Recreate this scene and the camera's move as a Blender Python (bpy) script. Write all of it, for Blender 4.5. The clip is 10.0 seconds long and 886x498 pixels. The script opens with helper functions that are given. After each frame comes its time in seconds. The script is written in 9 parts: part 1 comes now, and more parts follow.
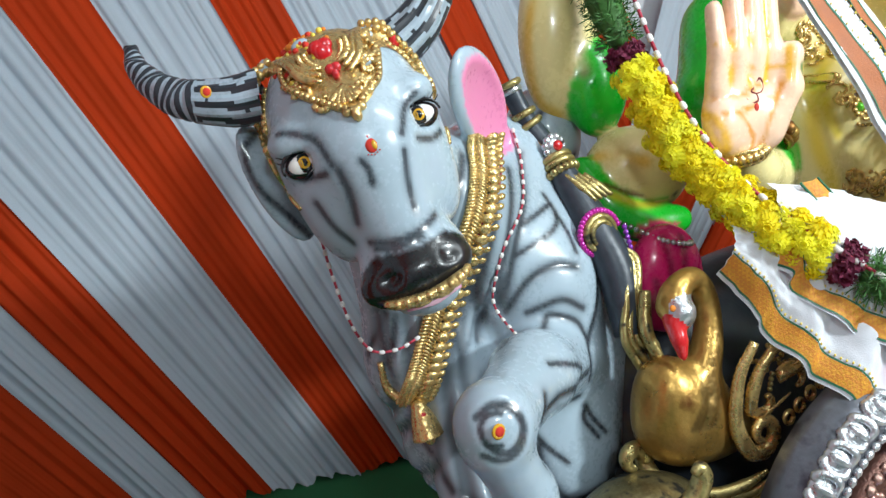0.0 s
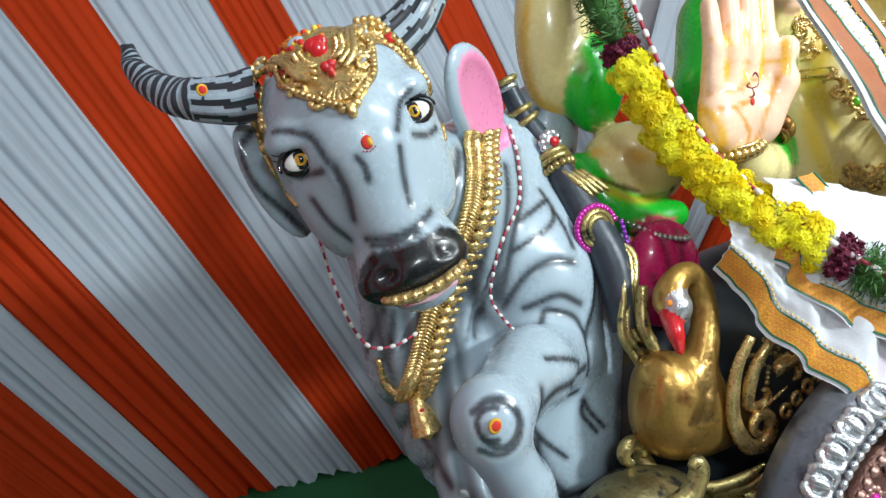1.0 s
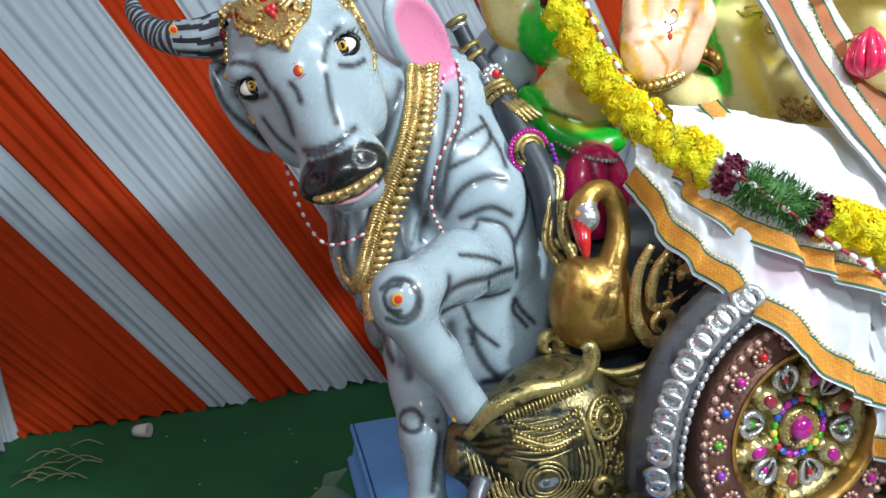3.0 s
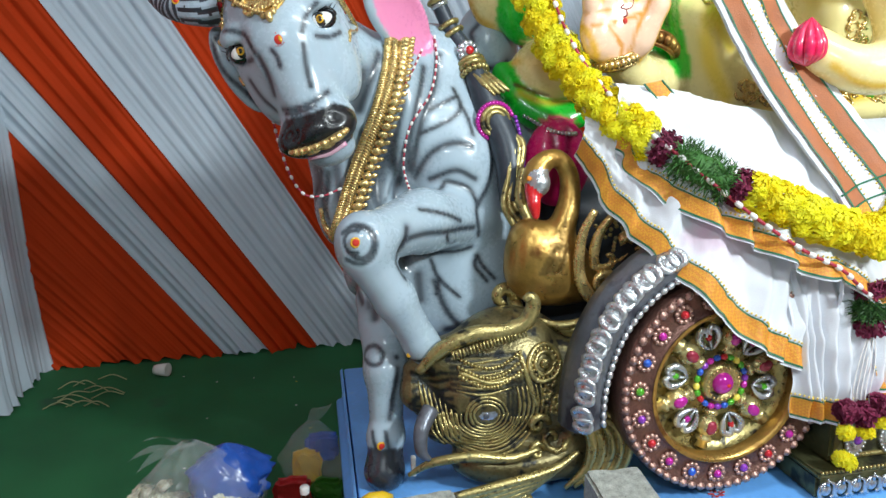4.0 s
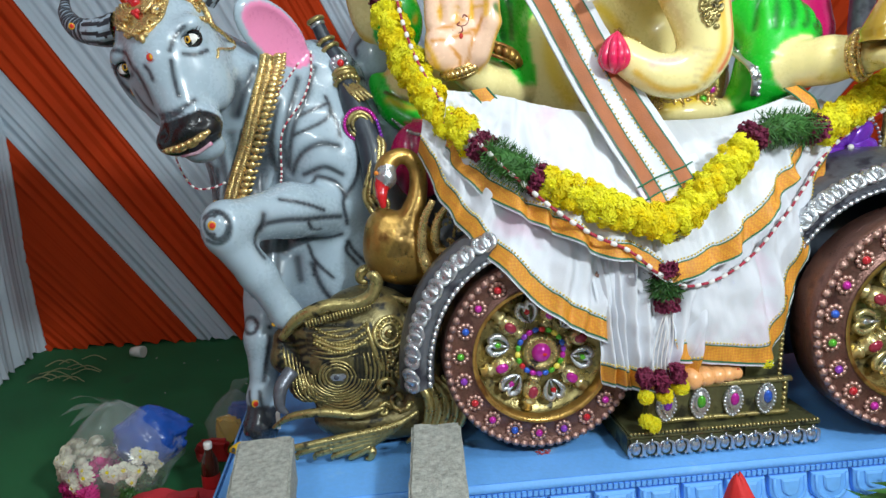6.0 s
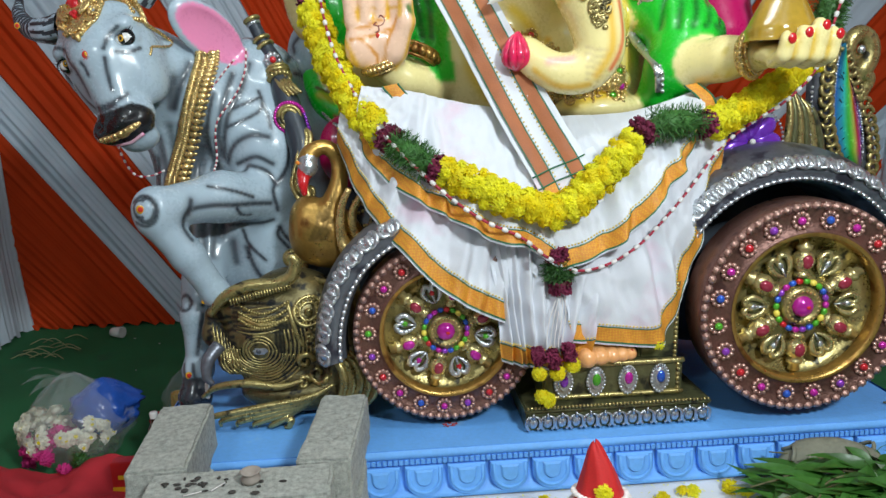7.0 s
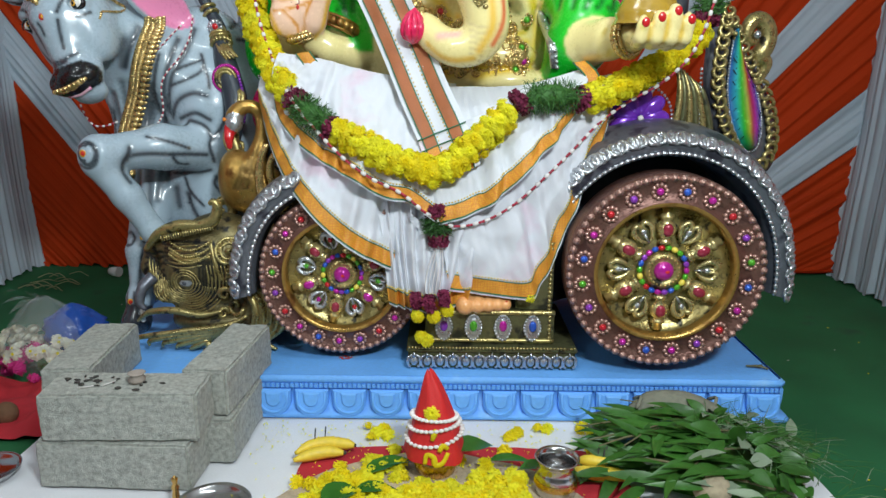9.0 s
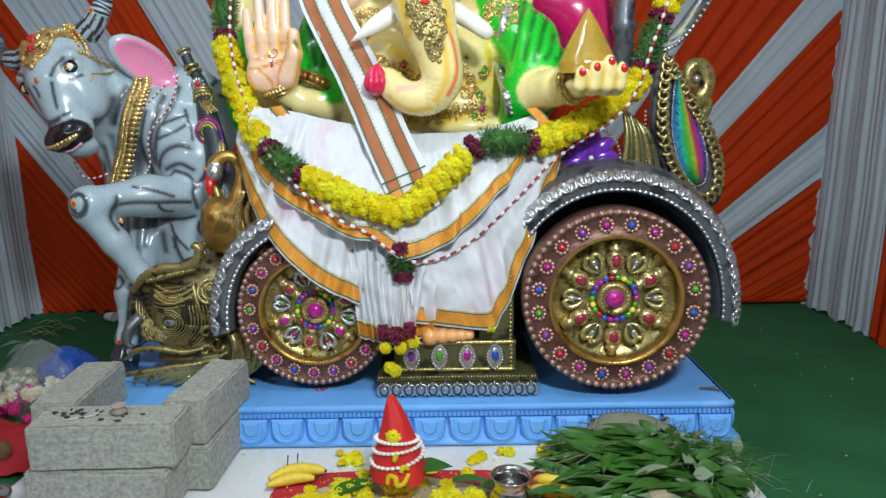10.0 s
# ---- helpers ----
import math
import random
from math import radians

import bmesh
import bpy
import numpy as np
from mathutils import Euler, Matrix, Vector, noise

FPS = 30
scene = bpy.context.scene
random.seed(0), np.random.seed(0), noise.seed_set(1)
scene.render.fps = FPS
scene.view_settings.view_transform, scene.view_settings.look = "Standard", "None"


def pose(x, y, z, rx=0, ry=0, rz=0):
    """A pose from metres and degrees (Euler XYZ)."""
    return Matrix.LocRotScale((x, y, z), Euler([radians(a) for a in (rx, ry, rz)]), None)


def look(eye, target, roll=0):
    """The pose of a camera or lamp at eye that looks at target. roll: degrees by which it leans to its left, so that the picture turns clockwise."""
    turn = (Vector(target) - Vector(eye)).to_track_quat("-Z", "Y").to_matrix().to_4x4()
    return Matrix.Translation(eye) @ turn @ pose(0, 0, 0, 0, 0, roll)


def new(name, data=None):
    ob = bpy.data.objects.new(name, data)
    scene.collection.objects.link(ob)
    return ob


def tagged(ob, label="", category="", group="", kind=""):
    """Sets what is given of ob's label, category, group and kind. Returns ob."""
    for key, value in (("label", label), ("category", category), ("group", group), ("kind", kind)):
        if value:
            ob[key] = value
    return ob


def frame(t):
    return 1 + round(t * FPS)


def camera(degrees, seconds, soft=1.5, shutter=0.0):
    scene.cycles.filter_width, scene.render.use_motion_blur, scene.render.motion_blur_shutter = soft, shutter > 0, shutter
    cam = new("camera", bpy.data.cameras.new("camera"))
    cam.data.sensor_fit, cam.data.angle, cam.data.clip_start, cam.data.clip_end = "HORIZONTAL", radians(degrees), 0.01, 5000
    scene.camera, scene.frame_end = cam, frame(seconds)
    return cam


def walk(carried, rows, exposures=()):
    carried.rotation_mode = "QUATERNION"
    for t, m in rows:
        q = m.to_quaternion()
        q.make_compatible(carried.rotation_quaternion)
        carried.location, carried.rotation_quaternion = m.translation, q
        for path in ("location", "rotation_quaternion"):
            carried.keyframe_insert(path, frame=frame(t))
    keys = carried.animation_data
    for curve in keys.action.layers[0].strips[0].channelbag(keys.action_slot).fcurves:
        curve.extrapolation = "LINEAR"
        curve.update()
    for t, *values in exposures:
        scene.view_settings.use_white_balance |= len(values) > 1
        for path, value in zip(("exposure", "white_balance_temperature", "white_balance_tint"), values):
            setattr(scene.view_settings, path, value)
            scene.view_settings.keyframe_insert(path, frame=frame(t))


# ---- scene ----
cam = camera(66.2, 10.0)
METRES, EYE, TILT, LEAN, TURN = 2.6, 1.5, -7.31, 3.24, -22.04
ROWS = [
    (0.0, 0.0, 0.0, 0.0, 0.0, 0.0, -0.0),
    (0.5, -0.0005, 0.0007, -0.0013, 0.19, -0.26, 0.2),
    (1.0, 0.0036, -0.0021, -0.0013, 0.14, -0.18, 0.34),
    (1.5, 0.0155, -0.0119, -0.0052, 1.08, -0.64, 0.43),
    (2.0, 0.0401, -0.0302, -0.0092, 2.37, -0.92, 0.56),
    (2.5, 0.0811, -0.0601, -0.0181, 4.7, -1.78, -0.18),
    (3.0, 0.1345, -0.0984, -0.0304, 7.26, -4.56, -0.68),
    (4.5, 0.2728, -0.1859, -0.0493, 12.32, -6.33, -3.94),
    (5.0, 0.3368, -0.2014, -0.0469, 14.17, -6.18, -3.5),
    (5.5, 0.4034, -0.2081, -0.0466, 16.98, -7.86, -4.32),
    (6.0, 0.4592, -0.2201, -0.0491, 15.16, -5.8, -3.3),
    (7.5, 0.6631, -0.247, -0.0448, 18.25, -7.62, -4.56),
    (8.0, 0.7108, -0.2607, -0.0521, 18.78, -8.86, -5.29),
    (8.5, 0.7696, -0.2841, -0.0421, 18.95, -8.95, -3.83),
    (9.0, 0.825, -0.2675, -0.0401, 21.69, -9.12, -6.35),
    (9.5, 0.8768, -0.2734, -0.031, 21.78, -7.46, -6.05),
    (10.0, 0.8998, -0.3072, -0.0347, 21.83, -5.62, -4.89),
]
walk(cam, [(t, pose(0, 0, EYE, TILT, LEAN, TURN) @ pose(METRES * x, METRES * y, METRES * z, 90 + pitch, roll, yaw)) for t, x, y, z, yaw, pitch, roll in ROWS],
     exposures=((0.0, 0.55), (3.0, 0.53), (4.5, 0.44), (6.0, 0.14), (7.5, -0.08), (10.0, -0.09)))

# ---- light: the tent's white lamps hang under the roof, in front of the idol
world = bpy.data.worlds.new("tent_air")
scene.world = world
world.use_nodes = True
world.node_tree.nodes["Background"].inputs[0].default_value = (0.75, 0.85, 1.0, 1)
world.node_tree.nodes["Background"].inputs[1].default_value = 0.02


def lamp(name, eye, target, watts, size, colour):
    data = bpy.data.lights.new(name, "AREA")
    data.shape, data.size, data.size_y, data.energy, data.color = "RECTANGLE", size[0], size[1], watts, colour
    ob = new(name, data)
    ob.matrix_basis = look(eye, target)
    return ob


lamp("lamp_right", (2.5, -1.75, 2.75), (1.6, 1.1, 0.8), 88, (0.45, 0.3), (0.87, 0.97, 1.0))
lamp("lamp_left", (-0.1, -1.6, 2.65), (0.7, 1.4, 0.8), 15, (0.4, 0.25), (0.85, 0.96, 1.0))
lamp("lamp_centre", (1.4, 0.0, 3.15), (1.5, 1.3, 0.8), 14, (1.2, 0.12), (0.87, 0.97, 1.0))


# ---- materials
def material(name, colour, rough=0.5, metal=0.0, vary=0.15, scale=6.0, grain=60.0, bump=0.15, second=None, coat=0.0,
             paint=None, hue=False, spot=0.0, trans=0.0, alpha=1.0, thin=0.0, subsurface=0.0, isle=0.0, rough_vary=0.12, spot_scale=None):
    """Two scales of noise vary the colour and gloss; second: a colour of worn or stained spots; paint: a colour that the
    mesh's own 'paint' attribute lays over; isle: how much single pieces differ."""
    m = bpy.data.materials.new(name)
    m.use_nodes = True
    nt = m.node_tree
    n, l = nt.nodes, nt.links
    bsdf = n["Principled BSDF"]
    co = n.new("ShaderNodeTexCoord")
    big = n.new("ShaderNodeTexNoise")
    big.inputs["Scale"].default_value, big.inputs["Detail"].default_value = scale, 5
    fine = n.new("ShaderNodeTexNoise")
    fine.inputs["Scale"].default_value, fine.inputs["Detail"].default_value = grain, 3
    for t in (big, fine):
        l.new(co.outputs["Object"], t.inputs["Vector"])
    mix = n.new("ShaderNodeMath")
    mix.operation = "MULTIPLY_ADD"
    mix.inputs[1].default_value = 0.6
    l.new(big.outputs["Fac"], mix.inputs[0])
    half = n.new("ShaderNodeMath")
    half.operation = "MULTIPLY"
    half.inputs[1].default_value = 0.4
    l.new(fine.outputs["Fac"], half.inputs[0])
    l.new(half.outputs[0], mix.inputs[2])
    hsv = n.new("ShaderNodeHueSaturation")
    hsv.inputs["Color"].default_value = (*colour, 1)
    rng = n.new("ShaderNodeMapRange")
    rng.inputs["From Min"].default_value, rng.inputs["From Max"].default_value = 0.3, 0.7
    rng.inputs["To Min"].default_value, rng.inputs["To Max"].default_value = 1 - vary, 1 + vary
    l.new(mix.outputs[0], rng.inputs["Value"])
    value = rng.outputs[0]
    if isle:
        geo, info, add = n.new("ShaderNodeNewGeometry"), n.new("ShaderNodeObjectInfo"), n.new("ShaderNodeMath")
        l.new(geo.outputs["Random Per Island"], add.inputs[0])
        l.new(info.outputs["Random"], add.inputs[1])
        r2 = n.new("ShaderNodeMapRange")
        r2.inputs["From Max"].default_value = 2.0
        r2.inputs["To Min"].default_value, r2.inputs["To Max"].default_value = 1 - isle, 1 + isle
        l.new(add.outputs[0], r2.inputs["Value"])
        mul = n.new("ShaderNodeMath")
        mul.operation = "MULTIPLY"
        l.new(value, mul.inputs[0])
        l.new(r2.outputs[0], mul.inputs[1])
        value = mul.outputs[0]
    l.new(value, hsv.inputs["Value"])
    if hue:
        at = n.new("ShaderNodeAttribute")
        at.attribute_name = "hue"
        l.new(at.outputs["Color"], hsv.inputs["Color"])
    out = hsv.outputs[0]
    if second:
        ramp = n.new("ShaderNodeMapRange")
        ramp.inputs["From Min"].default_value, ramp.inputs["From Max"].default_value = 0.62 - spot, 0.72 - spot
        src = big.outputs["Fac"]
        if spot_scale:
            sp = n.new("ShaderNodeTexNoise")
            sp.inputs["Scale"].default_value, sp.inputs["Detail"].default_value = spot_scale, 6
            l.new(co.outputs["Object"], sp.inputs["Vector"])
            src = sp.outputs["Fac"]
        l.new(src, ramp.inputs["Value"])
        mx = n.new("ShaderNodeMix")
        mx.data_type = "RGBA"
        l.new(ramp.outputs[0], mx.inputs["Factor"])
        l.new(out, mx.inputs["A"])
        mx.inputs["B"].default_value = (*second, 1)
        out = mx.outputs["Result"]
    if paint:
        at = n.new("ShaderNodeAttribute")
        at.attribute_name = "paint"
        mx = n.new("ShaderNodeMix")
        mx.data_type = "RGBA"
        l.new(at.outputs["Fac"], mx.inputs["Factor"])
        l.new(out, mx.inputs["A"])
        mx.inputs["B"].default_value = (*paint, 1)
        out = mx.outputs["Result"]
    l.new(out, bsdf.inputs["Base Color"])
    rr = n.new("ShaderNodeMapRange")
    rr.inputs["From Min"].default_value, rr.inputs["From Max"].default_value = 0.3, 0.7
    rr.inputs["To Min"].default_value, rr.inputs["To Max"].default_value = max(0.02, rough - rough_vary), min(1, rough + rough_vary)
    l.new(mix.outputs[0], rr.inputs["Value"])
    l.new(rr.outputs[0], bsdf.inputs["Roughness"])
    bsdf.inputs["Metallic"].default_value = metal
    bsdf.inputs["Coat Weight"].default_value = coat
    bsdf.inputs["Coat Roughness"].default_value = 0.08
    bsdf.inputs["Transmission Weight"].default_value = trans
    bsdf.inputs["Alpha"].default_value = alpha
    if subsurface:
        bsdf.inputs["Subsurface Weight"].default_value = subsurface
        bsdf.inputs["Subsurface Radius"].default_value = (0.02, 0.012, 0.008)
    if thin:
        tr, ms = n.new("ShaderNodeBsdfTranslucent"), n.new("ShaderNodeMixShader")
        l.new(out, tr.inputs["Color"])
        ms.inputs[0].default_value = thin
        l.new(bsdf.outputs[0], ms.inputs[1])
        l.new(tr.outputs[0], ms.inputs[2])
        l.new(ms.outputs[0], n["Material Output"].inputs["Surface"])
    if bump:
        bp = n.new("ShaderNodeBump")
        bp.inputs["Strength"].default_value, bp.inputs["Distance"].default_value = bump, 0.004
        l.new(fine.outputs["Fac"], bp.inputs["Height"])
        l.new(bp.outputs[0], bsdf.inputs["Normal"])
    return m


STATUE = material("statue_gloss_paint", (0.5, 0.5, 0.5), 0.28, vary=0.05, bump=0.03, grain=90, coat=0.35, hue=True)
GREY = material("bull_grey_paint", (0.38, 0.47, 0.55), 0.28, vary=0.06, bump=0.03, grain=90, coat=0.35)
BLACK = material("gloss_black", (0.008, 0.008, 0.01), 0.12, bump=0.02, coat=0.6)
HOOF = material("hoof_dark", (0.03, 0.035, 0.045), 0.35, bump=0.2)
PINK = material("ear_pink", (0.85, 0.30, 0.50), 0.35, vary=0.12, scale=14, bump=0.1, second=(0.9, 0.55, 0.68), spot=0.1)
GOLD = material("gold_paint", (0.74, 0.53, 0.22), 0.27, 0.8, vary=0.3, scale=22, grain=140, bump=0.35, second=(0.16, 0.10, 0.035), spot=-0.02)
DARKGOLD = material("blackened_gold", (0.20, 0.165, 0.075), 0.36, 0.7, vary=0.4, scale=26, grain=120, bump=0.4, second=(0.03, 0.03, 0.028), spot=0.08, paint=(0.015, 0.02, 0.025))
OLDGOLD = material("antique_gold", (0.46, 0.37, 0.15), 0.32, 0.75, vary=0.4, scale=26, grain=120, bump=0.4, second=(0.06, 0.055, 0.04), spot=0.04, paint=(0.02, 0.025, 0.03))
BRONZE = material("bronze_gold", (0.46, 0.27, 0.07), 0.34, 0.75, vary=0.25, scale=10, grain=100, bump=0.25, second=(0.20, 0.08, 0.02), spot=0.06, paint=(0.03, 0.025, 0.02))
DARK = material("dark_blue_grey", (0.035, 0.045, 0.06), 0.4, 0.1, vary=0.3, bump=0.25, second=(0.09, 0.075, 0.04), spot=0.02)
SILVER = material("silver_paint", (0.60, 0.62, 0.65), 0.3, 0.85, vary=0.2, scale=20, grain=130, bump=0.4, second=(0.12, 0.12, 0.14), spot=0.0)
GUNMETAL = material("gunmetal", (0.16, 0.17, 0.20), 0.38, 0.5, vary=0.3, scale=12, bump=0.35, second=(0.05, 0.05, 0.07), spot=0.08)
COPPER = material("copper_paint", (0.19, 0.092, 0.072), 0.36, 0.55, vary=0.4, scale=20, grain=150, bump=0.5, second=(0.10, 0.045, 0.04), spot=0.08)
ROSEGOLD = material("worn_rose_gold", (0.56, 0.34, 0.28), 0.33, 0.65, vary=0.3, scale=30, bump=0.3, second=(0.16, 0.07, 0.06), spot=0.02)
DISHGOLD = material("pale_gold_dish", (0.60, 0.50, 0.23), 0.3, 0.75, vary=0.3, scale=18, grain=120, bump=0.3, second=(0.14, 0.12, 0.05), spot=0.0)
GREENBRONZE = material("green_bronze", (0.17, 0.17, 0.08), 0.38, 0.6, vary=0.3, scale=16, bump=0.4, second=(0.05, 0.05, 0.035), spot=0.08)
BLUE = material("blue_distemper", (0.15, 0.42, 0.90), 0.6, vary=0.12, scale=5, grain=70, bump=0.25, second=(0.30, 0.55, 0.85), spot=-0.03)
CREAM = material("cream_skin_paint", (0.86, 0.78, 0.52), 0.3, vary=0.06, scale=5, bump=0.02, coat=0.3, paint=(0.85, 0.50, 0.04), subsurface=0.05)
PALM = material("palm_pink_paint", (0.92, 0.68, 0.58), 0.35, vary=0.06, bump=0.02, coat=0.2, paint=(0.88, 0.50, 0.05))
YELLOW = material("yellow_paint", (0.90, 0.72, 0.10), 0.35, vary=0.12, bump=0.03, coat=0.3)
GREEN = material("green_gloss_paint", (0.01, 0.50, 0.05), 0.2, vary=0.15, scale=4, bump=0.02, coat=0.5, paint=(0.005, 0.20, 0.02))
MAGENTA = material("magenta_gloss", (0.65, 0.01, 0.14), 0.2, vary=0.15, bump=0.02, coat=0.5)
PINKBUD = material("pink_gloss", (0.72, 0.02, 0.10), 0.2, vary=0.3, scale=30, bump=0.02, coat=0.5)
RED = material("red_gloss", (0.60, 0.015, 0.02), 0.22, vary=0.1, bump=0.02, coat=0.5)
IVORY = material("white_gloss", (0.86, 0.84, 0.80), 0.25, vary=0.04, bump=0.02, coat=0.4)
PURPLE = material("purple_gloss", (0.20, 0.04, 0.55), 0.25, 0.2, vary=0.25, scale=12, bump=0.05, coat=0.4)
ORANGE = material("kumkum_orange", (0.75, 0.22, 0.02), 0.7, vary=0.2, bump=0.2)
VERMILION = material("kumkum_red", (0.60, 0.03, 0.015), 0.75, vary=0.2, bump=0.2)
AMBER = material("eye_amber", (0.75, 0.40, 0.03), 0.2, bump=0, coat=0.6)
MAROONGEM = material("gem_maroon", (0.34, 0.03, 0.06), 0.2, 0.2, vary=0.2, bump=0, coat=0.5)
GEMS = [material("gem_" + n, c, 0.15, 0.3, vary=0.1, bump=0, coat=0.7) for n, c in
        (("magenta", (0.55, 0.02, 0.35)), ("blue", (0.03, 0.12, 0.60)), ("red", (0.62, 0.02, 0.03)), ("purple", (0.28, 0.05, 0.50)), ("green", (0.10, 0.45, 0.03)))]
REDCLOTH = material("orange_red_drape", (0.60, 0.052, 0.008), 0.7, thin=0.12, vary=0.12, scale=3, grain=300, bump=0.12)
WHITECLOTH = material("pale_blue_drape", (0.62, 0.71, 0.80), 0.65, thin=0.15, vary=0.08, scale=3, grain=300, bump=0.12)
TENT = material("tent_white", (0.75, 0.76, 0.78), 0.85, vary=0.06, bump=0.1)
for m in (REDCLOTH, WHITECLOTH):
    m.node_tree.nodes["Principled BSDF"].inputs["Specular IOR Level"].default_value = 0.12
CARPET = material("green_carpet", (0.018, 0.150, 0.050), 0.95, vary=0.35, scale=2.5, grain=350, bump=0.6, second=(0.03, 0.10, 0.05), spot=0.0)
COTTON = material("white_cotton", (0.78, 0.80, 0.86), 0.8, thin=0.1, vary=0.06, scale=3, grain=400, bump=0.2, second=(0.82, 0.60, 0.73), spot=0.035, spot_scale=2.6)


def crumple(m, scale, depth):
    """Soft creases of worn cloth, under the weave's own relief."""
    nt = m.node_tree
    n, l = nt.nodes, nt.links
    co, place, noise, bump = n.new("ShaderNodeTexCoord"), n.new("ShaderNodeMapping"), n.new("ShaderNodeTexNoise"), n.new("ShaderNodeBump")
    place.inputs["Rotation"].default_value = (0.3, 0.5, 0.4)
    place.inputs["Scale"].default_value = (1.0, 0.8, 0.45)
    noise.noise_type = "RIDGED_MULTIFRACTAL"
    noise.inputs["Scale"].default_value, noise.inputs["Detail"].default_value = scale, 1.5
    noise.inputs["Distortion"].default_value = 0.6
    bump.inputs["Strength"].default_value, bump.inputs["Distance"].default_value = 0.7, depth
    l.new(co.outputs["Object"], place.inputs["Vector"])
    l.new(place.outputs["Vector"], noise.inputs["Vector"])
    l.new(noise.outputs[0], bump.inputs["Height"])
    for node in list(n):
        if node.type == "BSDF_PRINCIPLED":
            goal = node.inputs["Normal"]
            if goal.is_linked:
                l.new(goal.links[0].from_socket, bump.inputs["Normal"])
            l.new(bump.outputs["Normal"], goal)


crumple(COTTON, 9.0, 0.012)

SHEET = material("white_sheet", (0.72, 0.73, 0.76), 0.85, vary=0.1, scale=4, grain=300, bump=0.2)
CONCRETE = material("concrete_block", (0.40, 0.41, 0.37), 0.95, vary=0.45, scale=70, grain=320, bump=1.0, second=(0.10, 0.10, 0.085), spot=-0.06, spot_scale=110)
BRONZE_RED = material("mark_maroon", (0.20, 0.02, 0.02), 0.6, bump=0)
SWEET = material("sweet_ochre", (0.42, 0.26, 0.03), 0.18, vary=0.2, scale=12, bump=0.25, coat=0.6)
FEATHER = material("feather_enamel", (0.5, 0.5, 0.5), 0.18, 0.25, vary=0.12, scale=30, bump=0.1, coat=0.6, hue=True)
# ---- geometry tools
def unit(a):
    a = np.asarray(a, float)
    return a / np.linalg.norm(a)


def spline(pts, n=8):
    """A smooth line through the points."""
    p = np.asarray(pts, float)
    q = np.vstack([2 * p[0] - p[1], p, 2 * p[-1] - p[-2]])
    out = []
    for i in range(len(p) - 1):
        a, b, c, d = q[i:i + 4]
        for t in np.arange(n) / n:
            out.append(0.5 * (2 * b + (c - a) * t + (2 * a - 5 * b + 4 * c - d) * t * t + (3 * b - a - 3 * c + d) * t ** 3))
    return np.array(out + [p[-1]])


